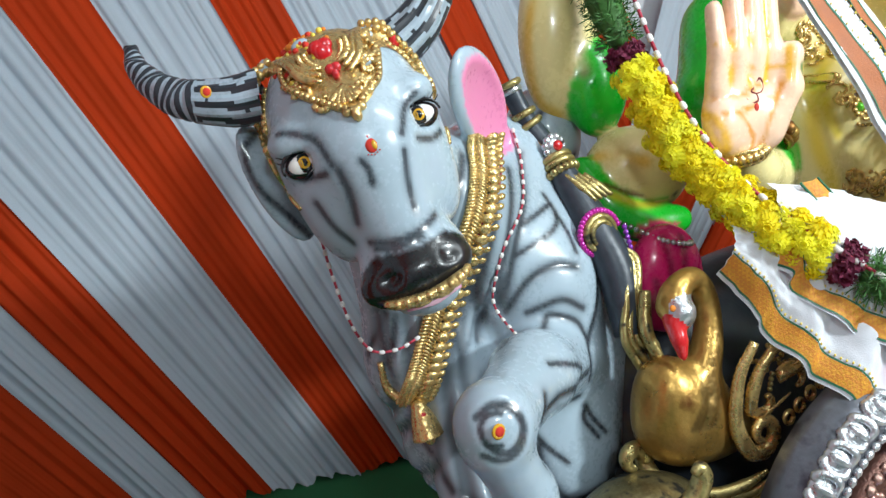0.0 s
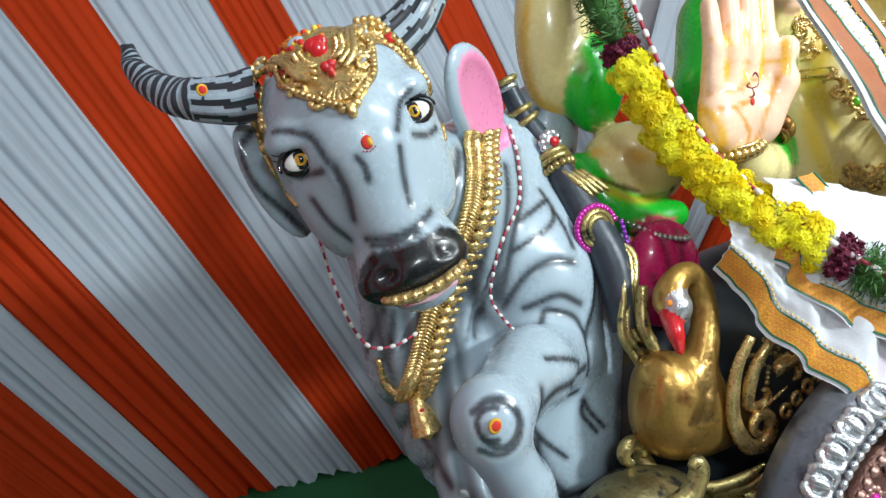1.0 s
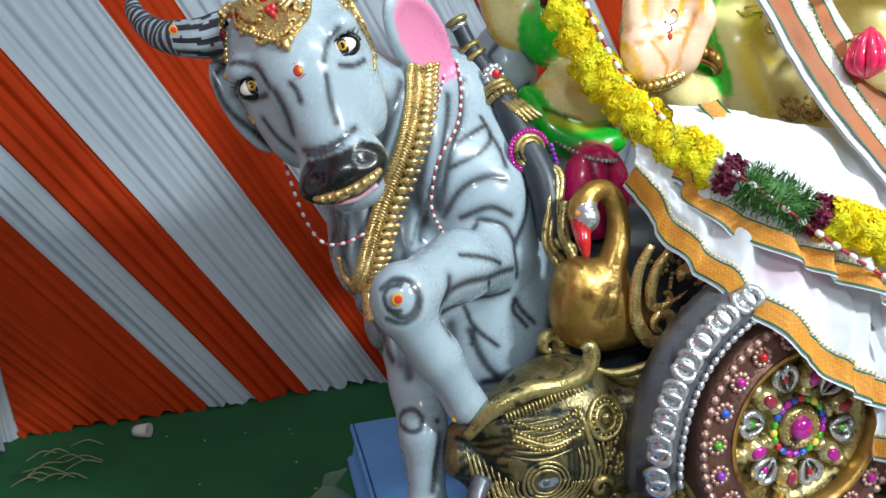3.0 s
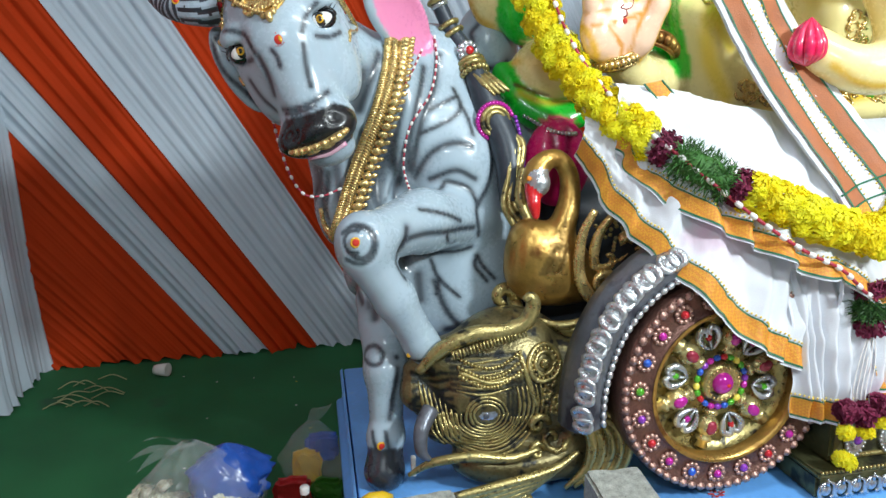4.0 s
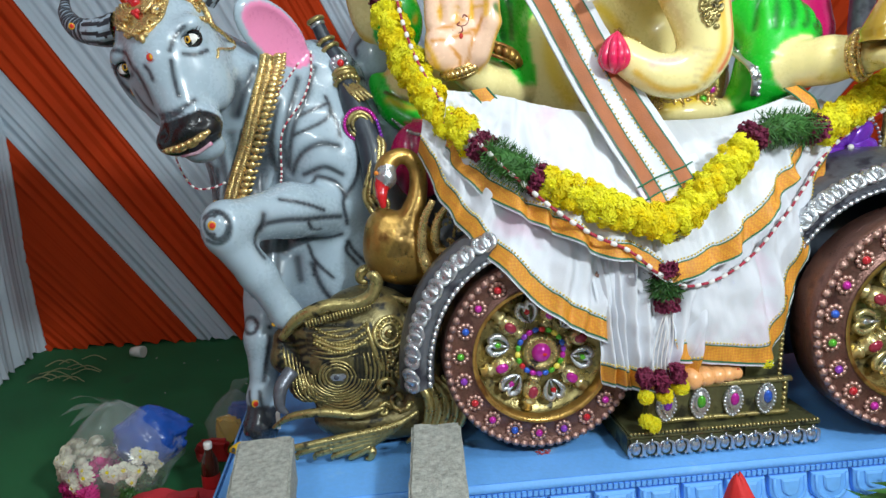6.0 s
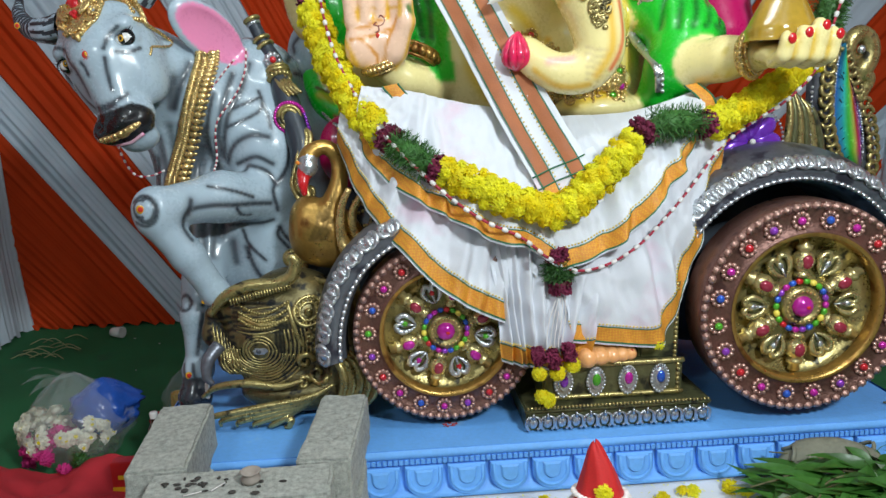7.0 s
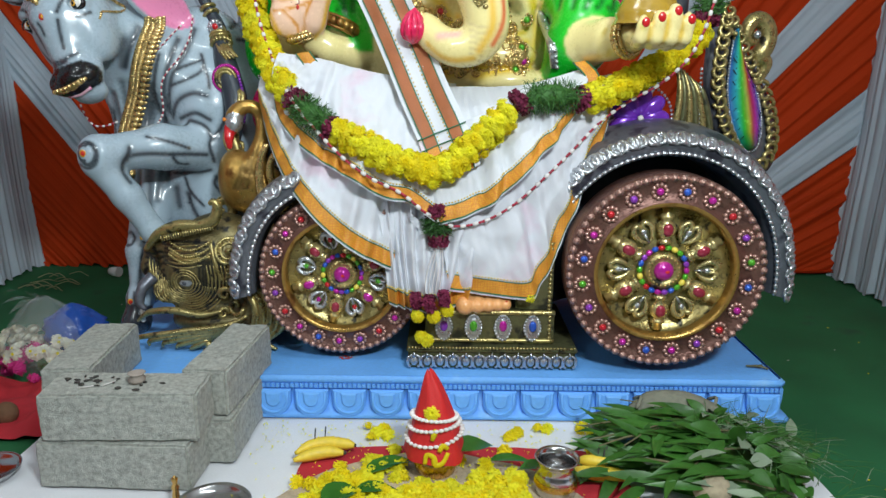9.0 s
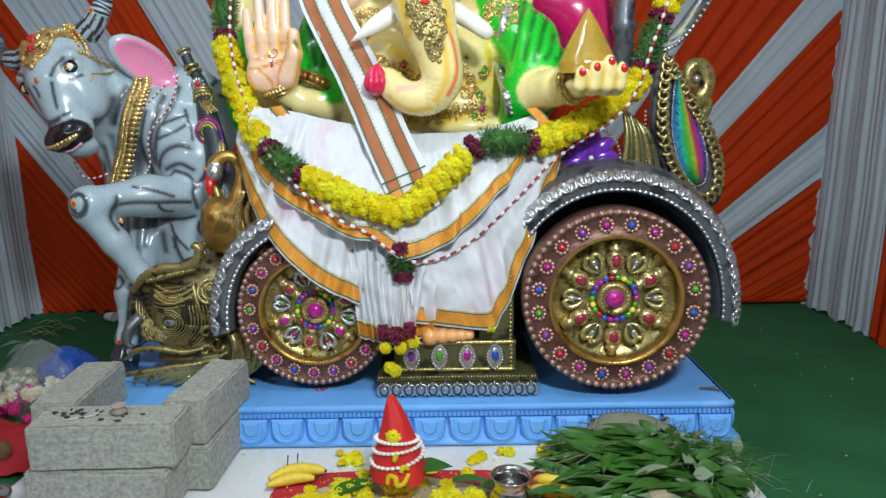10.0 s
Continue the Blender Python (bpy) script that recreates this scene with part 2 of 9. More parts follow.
class Geo:
    """Gathers vertices and faces of one mesh; every call names its material."""

    def __init__(self):
        self.v, self.f, self.m, self.mats, self.smooth, self.paint, self.hue = [], [], [], [], [], {}, {}

    def slot(self, mat):
        if mat not in self.mats:
            self.mats.append(mat)
        return self.mats.index(mat)

    def add(self, verts, faces, mat, smooth=True):
        k, s = len(self.v), self.slot(mat)
        self.v.extend(map(tuple, np.asarray(verts, float).tolist()))
        self.f.extend(tuple(k + i for i in f) for f in faces)
        self.m.extend([s] * len(faces))
        self.smooth.extend([smooth] * len(faces))
        return self

    def grid(self, pts, mat, loop_u=False, loop_v=False, smooth=True):
        """pts: rows x columns x 3."""
        pts = np.asarray(pts, float)
        a, b = pts.shape[:2]
        fs = []
        for i in range(a if loop_u else a - 1):
            for j in range(b if loop_v else b - 1):
                i2, j2 = (i + 1) % a, (j + 1) % b
                fs.append((i * b + j, i * b + j2, i2 * b + j2, i2 * b + j))
        return self.add(pts.reshape(-1, 3), fs, mat, smooth)

    def ball(self, c, r, mat, axes=None, seg=12, rings=7):
        r = np.broadcast_to(np.asarray(r, float), (3,))
        th = np.linspace(0, math.pi, rings + 1)[1:-1]
        ph = np.arange(seg) * 2 * math.pi / seg
        p = [(0, 0, 1)] + [(math.sin(t) * math.cos(f), math.sin(t) * math.sin(f), math.cos(t)) for t in th for f in ph] + [(0, 0, -1)]
        p = np.array(p) * r
        if axes is not None:
            p = p @ np.asarray(axes, float)
        fs = [(0, 1 + j, 1 + (j + 1) % seg) for j in range(seg)]
        for i in range(rings - 2):
            for j in range(seg):
                a, b = 1 + i * seg, 1 + (i + 1) * seg
                fs.append((a + j, b + j, b + (j + 1) % seg, a + (j + 1) % seg))
        a, e = 1 + (rings - 2) * seg, len(p) - 1
        fs += [(a + j, e, a + (j + 1) % seg) for j in range(seg)]
        return self.add(p + np.asarray(c, float), fs, mat)

    def tube(self, pts, radii, mat, seg=8, flat=1.0, side=(0, -1, 0), smooth=True):
        """A tube along the points; flat: how deep it is along side, against its width."""
        p = np.asarray(pts, float)
        r = np.interp(np.linspace(0, 1, len(p)), np.linspace(0, 1, len(np.atleast_1d(radii))), np.atleast_1d(radii))
        tan = np.gradient(p, axis=0)
        tan /= np.linalg.norm(tan, axis=1)[:, None] + 1e-9
        side = unit(side)
        rows = []
        for q, t, w in zip(p, tan, r):
            b = side - t * (side @ t)
            if np.linalg.norm(b) < 0.05:
                b = np.cross(t, (0.3, 0.1, 0.9))
            b = unit(b)
            a = np.cross(t, b)
            rows.append([q + w * (math.cos(x) * a + flat * math.sin(x) * b) for x in np.arange(seg) * 2 * math.pi / seg])
        k = len(rows)
        verts = np.array(rows).reshape(-1, 3)
        fs = [(i * seg + j, i * seg + (j + 1) % seg, (i + 1) * seg + (j + 1) % seg, (i + 1) * seg + j) for i in range(k - 1) for j in range(seg)]
        fs += [tuple(range(seg))[::-1], tuple((k - 1) * seg + j for j in range(seg))]
        return self.add(verts, fs, mat, smooth)

    def lathe(self, profile, c, axis, mat, seg=24, smooth=True, squash=None):
        """profile: (radius, height along axis) pairs."""
        n = unit(axis)
        a = unit(np.cross(n, (0.31, 0.11, 0.94) if abs(n[2]) < 0.9 else (1, 0.05, 0)))
        b = np.cross(n, a)
        rows = [[np.asarray(c) + h * n + r * (math.cos(t) * a + math.sin(t) * b) for t in np.arange(seg) * 2 * math.pi / seg] for r, h in profile]
        return self.grid(rows, mat, loop_v=True, smooth=smooth)

    def box(self, lo, hi, mat, bevel=0.004, axes=None, rough=0.0, cuts=1):
        """A block with chamfered edges between two corners, its faces uneven by rough."""
        bm = bmesh.new()
        bmesh.ops.create_cube(bm, size=1.0)
        lo, hi = np.asarray(lo, float), np.asarray(hi, float)
        for v in bm.verts:
            v.co = Vector((lo + hi) / 2 + np.array(v.co) * (hi - lo))
        if bevel:
            bmesh.ops.bevel(bm, geom=bm.edges[:], offset=bevel, segments=2, affect="EDGES")
        if cuts > 1:
            bmesh.ops.subdivide_edges(bm, edges=[e for e in bm.edges if e.calc_length() > 0.03], cuts=cuts, use_grid_fill=True)
        bmesh.ops.recalc_face_normals(bm, faces=bm.faces[:])
        bm.verts.index_update()
        vs = [np.array(v.co) + (np.array(noise.noise_vector(v.co * 23)) * rough + np.array(noise.noise_vector(v.co * 70)) * rough * 0.5 if rough else 0) for v in bm.verts]
        fs = [tuple(v.index for v in f.verts) for f in bm.faces]
        bm.free()
        if axes is not None:
            mid = (lo + hi) / 2
            vs = [mid + (v - mid) @ np.asarray(axes, float) for v in vs]
        return self.add(vs, fs, mat, smooth=False)

    def prism(self, outline, y0, y1, mat, inset=0.0):
        """A shape in the x-z plane (from the front, counter-clockwise) raised from y0 (back) to y1 (front); inset narrows the front edge."""
        o = np.asarray(outline, float)
        c = o.mean(0)
        front = c + (o - c) * (1 - inset)
        n = len(o)
        vs = [(x, y0, z) for x, z in o] + [(x, (y0 * 0.35 + y1 * 0.65), z) for x, z in o] + [(x, y1, z) for x, z in front]
        fs = [(i, (i + 1) % n, n + (i + 1) % n, n + i) for i in range(n)] + [(n + i, n + (i + 1) % n, 2 * n + (i + 1) % n, 2 * n + i) for i in range(n)]
        fs.append(tuple(range(2 * n, 3 * n)))
        return self.add(vs, fs, mat, smooth=False)

    def mesh(self, name, origin=(0, 0, 0)):
        me = bpy.data.meshes.new(name)
        v = np.asarray(self.v, float) - np.asarray(origin, float)
        me.from_pydata(v.tolist(), [], self.f)
        for m in self.mats:
            me.materials.append(m)
        me.polygons.foreach_set("material_index", self.m)
        me.polygons.foreach_set("use_smooth", self.smooth)
        if self.paint:
            at = me.attributes.new("paint", "FLOAT", "POINT")
            val = np.zeros(len(v))
            for k, arr in self.paint.items():
                val[k:k + len(arr)] = arr
            at.data.foreach_set("value", val)
        if self.hue:
            at = me.attributes.new("hue", "FLOAT_COLOR", "POINT")
            val = np.ones((len(v), 4))
            for k, arr in self.hue.items():
                val[k:k + len(arr), :3] = arr
            at.data.foreach_set("color", val.ravel())
        me.validate()
        me.update()
        return me


ORIGIN = {}


def thing(name, at, label, category, group="", kind=""):
    """An empty at a thing's base, to hold its parts."""
    ob = new(name)
    ob.location = at
    ob.empty_display_size = 0.05
    ORIGIN[ob] = np.asarray(at, float)
    return tagged(ob, label, category, group, kind)


def solid(name, geo, at, label, category, group="", kind=""):
    """A thing that is one mesh."""
    ob = new(name, geo.mesh(name, at))
    ob.location = at
    ORIGIN[ob] = np.asarray(at, float)
    return tagged(ob, label, category, group, kind)


def part(name, geo, parent, label="", kind=""):
    """One mesh under a thing or a part; geo is in world places."""
    ob = new(name, geo.mesh(name, ORIGIN[parent]))
    ob.parent = parent
    ORIGIN[ob] = ORIGIN[parent]
    return tagged(ob, label, kind=kind)


def piece(name, me, parent, m, label=""):
    """A repeat that shares its mesh, at the pose m in world places."""
    ob = new(name, me)
    ob.parent = parent
    ob.matrix_basis = Matrix.Translation(-Vector(ORIGIN[parent])) @ m
    return tagged(ob, label)


# ---- sculpting: smooth unions of soft forms, meshed on a grid
def sd_ellipsoid(p, c, r, axes=None):
    q = p - np.asarray(c)
    if axes is not None:
        q = q @ np.asarray(axes).T
    r = np.asarray(r, float)
    k0 = np.linalg.norm(q / r, axis=-1)
    k1 = np.linalg.norm(q / (r * r), axis=-1) + 1e-9
    return k0 * (k0 - 1) / k1


def sd_capsule(p, a, b, ra, rb):
    a, b = np.asarray(a, float), np.asarray(b, float)
    d = b - a
    t = np.clip(((p - a) @ d) / (d @ d + 1e-12), 0, 1)
    return np.linalg.norm(p - a - t[..., None] * d, axis=-1) - (ra + (rb - ra) * t)


class Sculpt:
    def __init__(self, lo, hi, h):
        self.lo, self.h = np.asarray(lo, float), h
        self.n = np.ceil((np.asarray(hi) - self.lo) / h).astype(int) + 1
        self.F = np.full(self.n, 1.0)
        self.M = np.zeros(self.n, int)
        self.best = np.full(self.n, 9.0)
        self.strokes = []

    def _box(self, lo, hi):
        i0 = np.clip(np.floor((np.asarray(lo) - self.lo) / self.h).astype(int), 0, self.n)
        i1 = np.clip(np.ceil((np.asarray(hi) - self.lo) / self.h).astype(int) + 1, 0, self.n)
        sl = tuple(slice(a, b) for a, b in zip(i0, i1))
        if any(b <= a for a, b in zip(i0, i1)):
            return sl, None
        ax = [self.lo[k] + self.h * np.arange(i0[k], i1[k]) for k in range(3)]
        return sl, np.stack(np.meshgrid(*ax, indexing="ij"), -1)

    def put(self, fn, lo, hi, k, mat, cut=False):
        pad = 0.03 + k
        sl, p = self._box(np.asarray(lo) - pad, np.asarray(hi) + pad)
        if p is None:
            return
        d, F = fn(p), self.F[sl]
        if cut:
            e = -d
            w = np.clip(0.5 - 0.5 * (F - e) / k, 0, 1)
            self.F[sl] = F + (e - F) * w + k * w * (1 - w)
            near = d < 0.0075
            if mat is not None:
                self.M[sl] = np.where(near, mat, self.M[sl])
            return
        w = np.clip(0.5 + 0.5 * (F - d) / k, 0, 1)
        self.F[sl] = F + (d - F) * w - k * w * (1 - w)
        win = d < self.best[sl]
        self.M[sl] = np.where(win, mat, self.M[sl])
        self.best[sl] = np.minimum(self.best[sl], d)

    def ell(self, c, r, mat=0, k=0.03, axes=None, cut=False):
        R = max(r)
        self.put(lambda p: sd_ellipsoid(p, c, r, axes), np.asarray(c) - R, np.asarray(c) + R, k, mat, cut)

    def limb(self, pts, radii, mat=0, k=0.03, n=0, cut=False):
        pts = np.asarray(pts, float)
        if n:
            radii = np.interp(np.linspace(0, 1, (len(pts) - 1) * n + 1), np.linspace(0, 1, len(radii)), radii)
            pts = spline(pts, n)
        for a, b, ra, rb in zip(pts[:-1], pts[1:], radii[:-1], radii[1:]):
            R = max(ra, rb)
            self.put(lambda p: sd_capsule(p, a, b, ra, rb), np.minimum(a, b) - R, np.maximum(a, b) + R, k, mat, cut)

    def fold(self, pts, width=0.012, depth=None, paint=1.0, n=4, colour=None):
        """A crease along a line on the surface, with a line of colour laid into it."""
        pts = spline(pts, n) if len(pts) > 2 else np.asarray(pts, float)
        self.strokes.append((pts, width, paint, colour))
        depth = 0.55 * width if depth is None else depth
        if depth:
            lo, hi = pts.min(0) - 3 * width, pts.max(0) + 3 * width
            sl, p = self._box(lo, hi)
            if p is not None:
                self.F[sl] += depth * np.exp(-(self._dist(p, pts) / width) ** 2)

    def value(self, p):
        q = (np.asarray(p, float) - self.lo) / self.h
        i = np.clip(np.floor(q).astype(int), 0, self.n - 2)
        f = q - i
        F = self.F[i[0]:i[0] + 2, i[1]:i[1] + 2, i[2]:i[2] + 2]
        F = F[0] * (1 - f[0]) + F[1] * f[0]
        F = F[0] * (1 - f[1]) + F[1] * f[1]
        return F[0] * (1 - f[2]) + F[1] * f[2]

    def touch(self, p, d, reach=0.8, off=0.0):
        """The first place where a ray from p meets the form; off: how far before it to stop."""
        p, d = np.asarray(p, float), unit(d)
        x = 0.0
        while x < reach:
            q = p + x * d
            if np.all(q >= self.lo) and np.all(q < self.lo + self.h * (self.n - 1)) and self.value(q) < 0:
                return q - d * off
            x += self.h * 0.4
        return p + d * reach * 0.5

    @staticmethod
    def _dist(p, pts):
        d = np.full(p.shape[:-1], 9.0)
        for a, b in zip(pts[:-1], pts[1:]):
            d = np.minimum(d, sd_capsule(p, a, b, 0, 0))
        return d

    def into(self, geo, mats, hues=None, relax=2):
        """Meshes the zero surface (surface nets) into geo."""
        F, h = self.F, self.h
        ins = F < 0
        c = np.zeros(np.array(F.shape) - 1, int)
        corners = [(i, j, k) for i in (0, 1) for j in (0, 1) for k in (0, 1)]

        def view(a, o):
            return a[tuple(slice(s, s + n - 1) for s, n in zip(o, a.shape))]
        for o in corners:
            c += view(ins, o)
        act = (c > 0) & (c < 8)
        cells = np.argwhere(act)
        index = np.full(c.shape, -1)
        index[act] = np.arange(len(cells))
        tot, cnt = np.zeros((len(cells), 3)), np.zeros(len(cells))
        for o in corners:
            for ax in range(3):
                if o[ax]:
                    continue
                o2 = tuple(1 if i == ax else x for i, x in enumerate(o))
                fa, fb = F[tuple((cells + o).T)], F[tuple((cells + o2).T)]
                x = (fa < 0) != (fb < 0)
                t = np.where(x, fa / np.where(x, fa - fb, 1), 0)
                pt = np.broadcast_to(np.array(o, float), tot.shape).copy()
                pt[:, ax] += t
                tot += pt * x[:, None]
                cnt += x
        verts = self.lo + h * (cells + tot / cnt[:, None])
        quads = []
        for ax in range(3):
            b, d = [(1, 2), (2, 0), (0, 1)][ax]
            sa = [slice(None)] * 3
            sb = [slice(None)] * 3
            sa[ax], sb[ax] = slice(0, -1), slice(1, None)
            flip = ins[tuple(sa)] != ins[tuple(sb)]
            e = np.argwhere(flip)
            ok = np.all([(e[:, q] > 0) & (e[:, q] < c.shape[q]) for q in (b, d)], axis=0)
            e = e[ok]
            q = []
            for ob_, od in ((1, 1), (0, 1), (0, 0), (1, 0)):
                s = e.copy()
                s[:, b] -= ob_
                s[:, d] -= od
                q.append(index[tuple(s.T)])
            q = np.stack(q, 1)
            inside_first = ins[tuple(e.T)]
            q[~inside_first] = q[~inside_first][:, ::-1]
            quads.append(q)
        quads = np.concatenate(quads)
        mi = self.M[tuple(cells.T)]
        links = np.concatenate([quads[:, [0, 1]], quads[:, [1, 2]], quads[:, [2, 3]], quads[:, [3, 0]]])
        links = np.concatenate([links, links[:, ::-1]])
        deg = np.bincount(links[:, 0], minlength=len(verts))[:, None] + 1e-9

        def blur(a):
            return np.stack([np.bincount(links[:, 0], a[links[:, 1], i], minlength=len(verts)) for i in range(a.shape[1])], 1) / deg
        for _ in range(relax):
            verts = 0.4 * verts + 0.6 * blur(verts)
        k = len(geo.v)
        slots = np.array([geo.slot(m) for m in mats])
        geo.v.extend(map(tuple, verts.tolist()))
        geo.f.extend(map(tuple, (quads + k).tolist()))
        fm = mi[quads]
        pick = np.where((fm[:, 0] == fm[:, 1]) | (fm[:, 0] == fm[:, 2]), fm[:, 0], fm[:, 1])
        geo.m.extend(slots[pick].tolist())
        geo.smooth.extend([True] * len(quads))
        val = np.zeros(len(verts))
        if hues is not None:
            tone = np.array(hues, float)[mi]
            tone = 0.5 * tone + 0.5 * blur(tone)
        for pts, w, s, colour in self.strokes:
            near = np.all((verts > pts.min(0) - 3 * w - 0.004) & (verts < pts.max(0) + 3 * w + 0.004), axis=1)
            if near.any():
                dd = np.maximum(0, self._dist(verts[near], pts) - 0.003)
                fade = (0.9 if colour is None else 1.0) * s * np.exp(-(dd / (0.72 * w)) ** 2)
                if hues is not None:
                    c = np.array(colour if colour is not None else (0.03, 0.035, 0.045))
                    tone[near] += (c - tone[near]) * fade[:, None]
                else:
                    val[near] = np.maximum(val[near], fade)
        if hues is not None:
            geo.hue[k] = tone
        else:
            geo.paint[k] = val
        return geo
# ---- the tent: carpet, drapes, roof
g = Geo()
n = 60
xs, ys = np.linspace(-1.6, 5.0, n), np.linspace(-4.0, 3.7, n)
g.grid([[(x, y, 0.006 * noise.noise(Vector((x * 1.6, y * 1.6, 0))) + 0.003 * noise.noise(Vector((x * 6, y * 6, 2)))) for x in xs] for y in ys], CARPET)
solid("floor", g, (1.7, 0, 0), "worn dark green carpet laid over the tent ground", "floor", kind="structure")


def ripple(c, seed, fine):
    """How far a pleated drape stands out at the place c across its folds."""
    return (0.006 * math.sin(c * 110 / fine + 6 * noise.noise(Vector((c * 4, seed, 0)))) * (0.6 + noise.noise(Vector((c * 5, seed, 8)))) + 0.020 * noise.noise(Vector((c * 7, seed, 5)))
            + 0.012 * noise.noise(Vector((c * 25, seed, 3))) + 0.008 * noise.noise(Vector((c * 70, seed, 9))) + 0.014 * (1 - abs(noise.noise(Vector((c * 15, seed, 4))))) ** 12)


def drape(parent, name, c0, c1, place, mat, seed, fine=1.0, z1=3.3, hem=0.012, step=0.007, label="", calm=1.0):
    """One band of gathered cloth between two lines; place(c, z) gives x and y."""
    cs = np.linspace(c0, c1, max(4, int(abs(c1 - c0) / step)))
    zs = np.concatenate([np.linspace(0, 0.12, 7), np.linspace(0.2, z1, 26)])
    rows = []
    for z in zs:
        row = []
        for c in cs:
            low = hem + 0.03 * noise.noise(Vector((c * 6, seed, 1))) + 0.012 * math.sin(c * 60)
            zz = low + z * (z1 - low) / z1
            sway = 1.0 + 0.9 * math.exp(-zz / 0.12)
            x, y, nx, ny = place(c, zz)
            d = ripple(c, seed, fine) * sway * calm + 0.02 * noise.noise(Vector((c * 1.5, zz * 1.5, seed)))
            row.append((x + nx * d, y + ny * d, zz))
        rows.append(row)
    return part(name, Geo().grid(rows, mat), parent, label)


def back_left(c, z):
    return c - max(0.5, 0.73 - 0.165 * (c + 0.18)) * z, 3.14, 0, -1


curtain = thing("curtain_back", (0.4, 3.15, 0), "gathered orange-red and pale bands of drape slanting across the tent's back", "curtain", kind="structure")
edges = [-2.0, -1.0, -0.18, 0.05, 0.33, 0.74, 0.98, 1.36, 1.66, 2.35, 2.6, 3.0, 3.5]
for i, (a, b) in enumerate(zip(edges[:-1], edges[1:])):
    red = i in (0, 1, 3, 5, 7, 9, 11)
    drape(curtain, "red_band" if red else "white_band", a, b, back_left, REDCLOTH if red else WHITECLOTH, 3 + i, 1.0 if red else 0.8, calm=0.4 if i < 2 else 1.0)

curtain = thing("curtain_back_far", (3.6, 3.15, 0), "orange-red and pale drape bands fanning out behind the peacock feather", "curtain", kind="structure")


def fan_band(a0, a1, mat, seed, name):
    angles = np.radians(np.linspace(a0, a1, max(6, int(abs(a1 - a0) * 7))))
    rows = []
    for r in np.linspace(0.6, 5.6, 40):
        row = []
        for a in angles:
            d = ripple(a * 2.2, seed, 1.0) * (0.4 + r * 0.2)
            row.append((1.3 + r * math.cos(a), 3.12 - d, max(0.03 + 0.02 * noise.noise(Vector((a * 30, seed, 0))), -1.5 + r * math.sin(a))))
        rows.append(row)
    return part(name, Geo().grid(rows, mat), curtain)


for i, (a, b) in enumerate(((16, 37.3), (37.3, 41.2), (41.2, 47.8), (47.8, 50.6), (50.6, 57), (57, 60.5), (60.5, 67), (67, 71))):
    fan_band(a, b, WHITECLOTH if i % 2 else REDCLOTH, 40 + i, "white_band" if i % 2 else "red_band")

curtain = thing("curtain_left", (-1.2, 1, 0), "pale gathered drape on the tent's side with an orange-red end", "curtain", kind="structure")
for a, b, mat, nm in ((1.95, 3.2, WHITECLOTH, "white_band"), (1.2, 1.95, REDCLOTH, "red_band"), (0.2, 1.2, WHITECLOTH, "white_band"), (-1.0, 0.2, REDCLOTH, "red_band"), (-4.0, -1.0, WHITECLOTH, "white_band")):
    drape(curtain, nm, a, b, lambda c, z: (-1.12 - 0.02 * z, c, 1, 0), mat, 60 + int(a * 3), 1.6, step=0.01)
curtain = thing("curtain_right", (4.5, 1, 0), "pale gathered drape on the tent's side with an orange-red end", "curtain", kind="structure")
for a, b, mat, nm in ((2.35, 3.2, WHITECLOTH, "white_band"), (1.4, 2.35, REDCLOTH, "red_band"), (0.2, 1.4, WHITECLOTH, "white_band"), (-1.0, 0.2, REDCLOTH, "red_band"), (-4.0, -1.0, WHITECLOTH, "white_band")):
    drape(curtain, nm, a, b, lambda c, z: (4.44 + 0.02 * z, c, -1, 0), mat, 80 + int(a * 3), 1.6, step=0.01)
# unseen roof and front wall, added to close the tent and bounce lamplight
g = Geo()
g.box((-1.6, -4.1, 3.3), (5.0, 3.7, 3.36), TENT, 0)
solid("ceiling", g, (1.7, 0, 3.3), "plain white tent roof cloth above the idol", "ceiling", kind="structure")
g = Geo()
g.box((-1.6, -4.1, 0), (5.0, -4.04, 3.3), TENT, 0)
solid("wall_front", g, (1.7, -4.07, 0), "plain white tent cloth behind the visitors", "wall", kind="structure")
g = Geo()
g.box((-1.6, 3.3, 0), (5.0, 3.36, 3.3), TENT, 0)
solid("wall_back", g, (1.7, 3.33, 0), "plain tent cloth behind the drapes", "wall", kind="structure")

# ---- low stage and its cloths
stage = thing("low_stage", (1.63, 0.6, 0), "low wooden stage hidden under a white cloth", "stage", kind="structure")
g = Geo()
g.box((0.42, -0.75, 0.004), (2.84, 1.95, 0.185), SHEET, 0.012)
part("stage_box", g, stage)
g = Geo()
xs, ys = np.linspace(0.41, 2.85, 90), np.linspace(-0.76, 0.72, 60)
g.grid([[(x, y, 0.192 + 0.004 * noise.noise(Vector((x * 5, y * 3, 0))) + 0.003 * noise.noise(Vector((x * 2 + y * 9, y * 2, 4)))) for x in xs] for y in ys], SHEET)
part("cloth", g, stage, "white cotton cloth with soft creases")

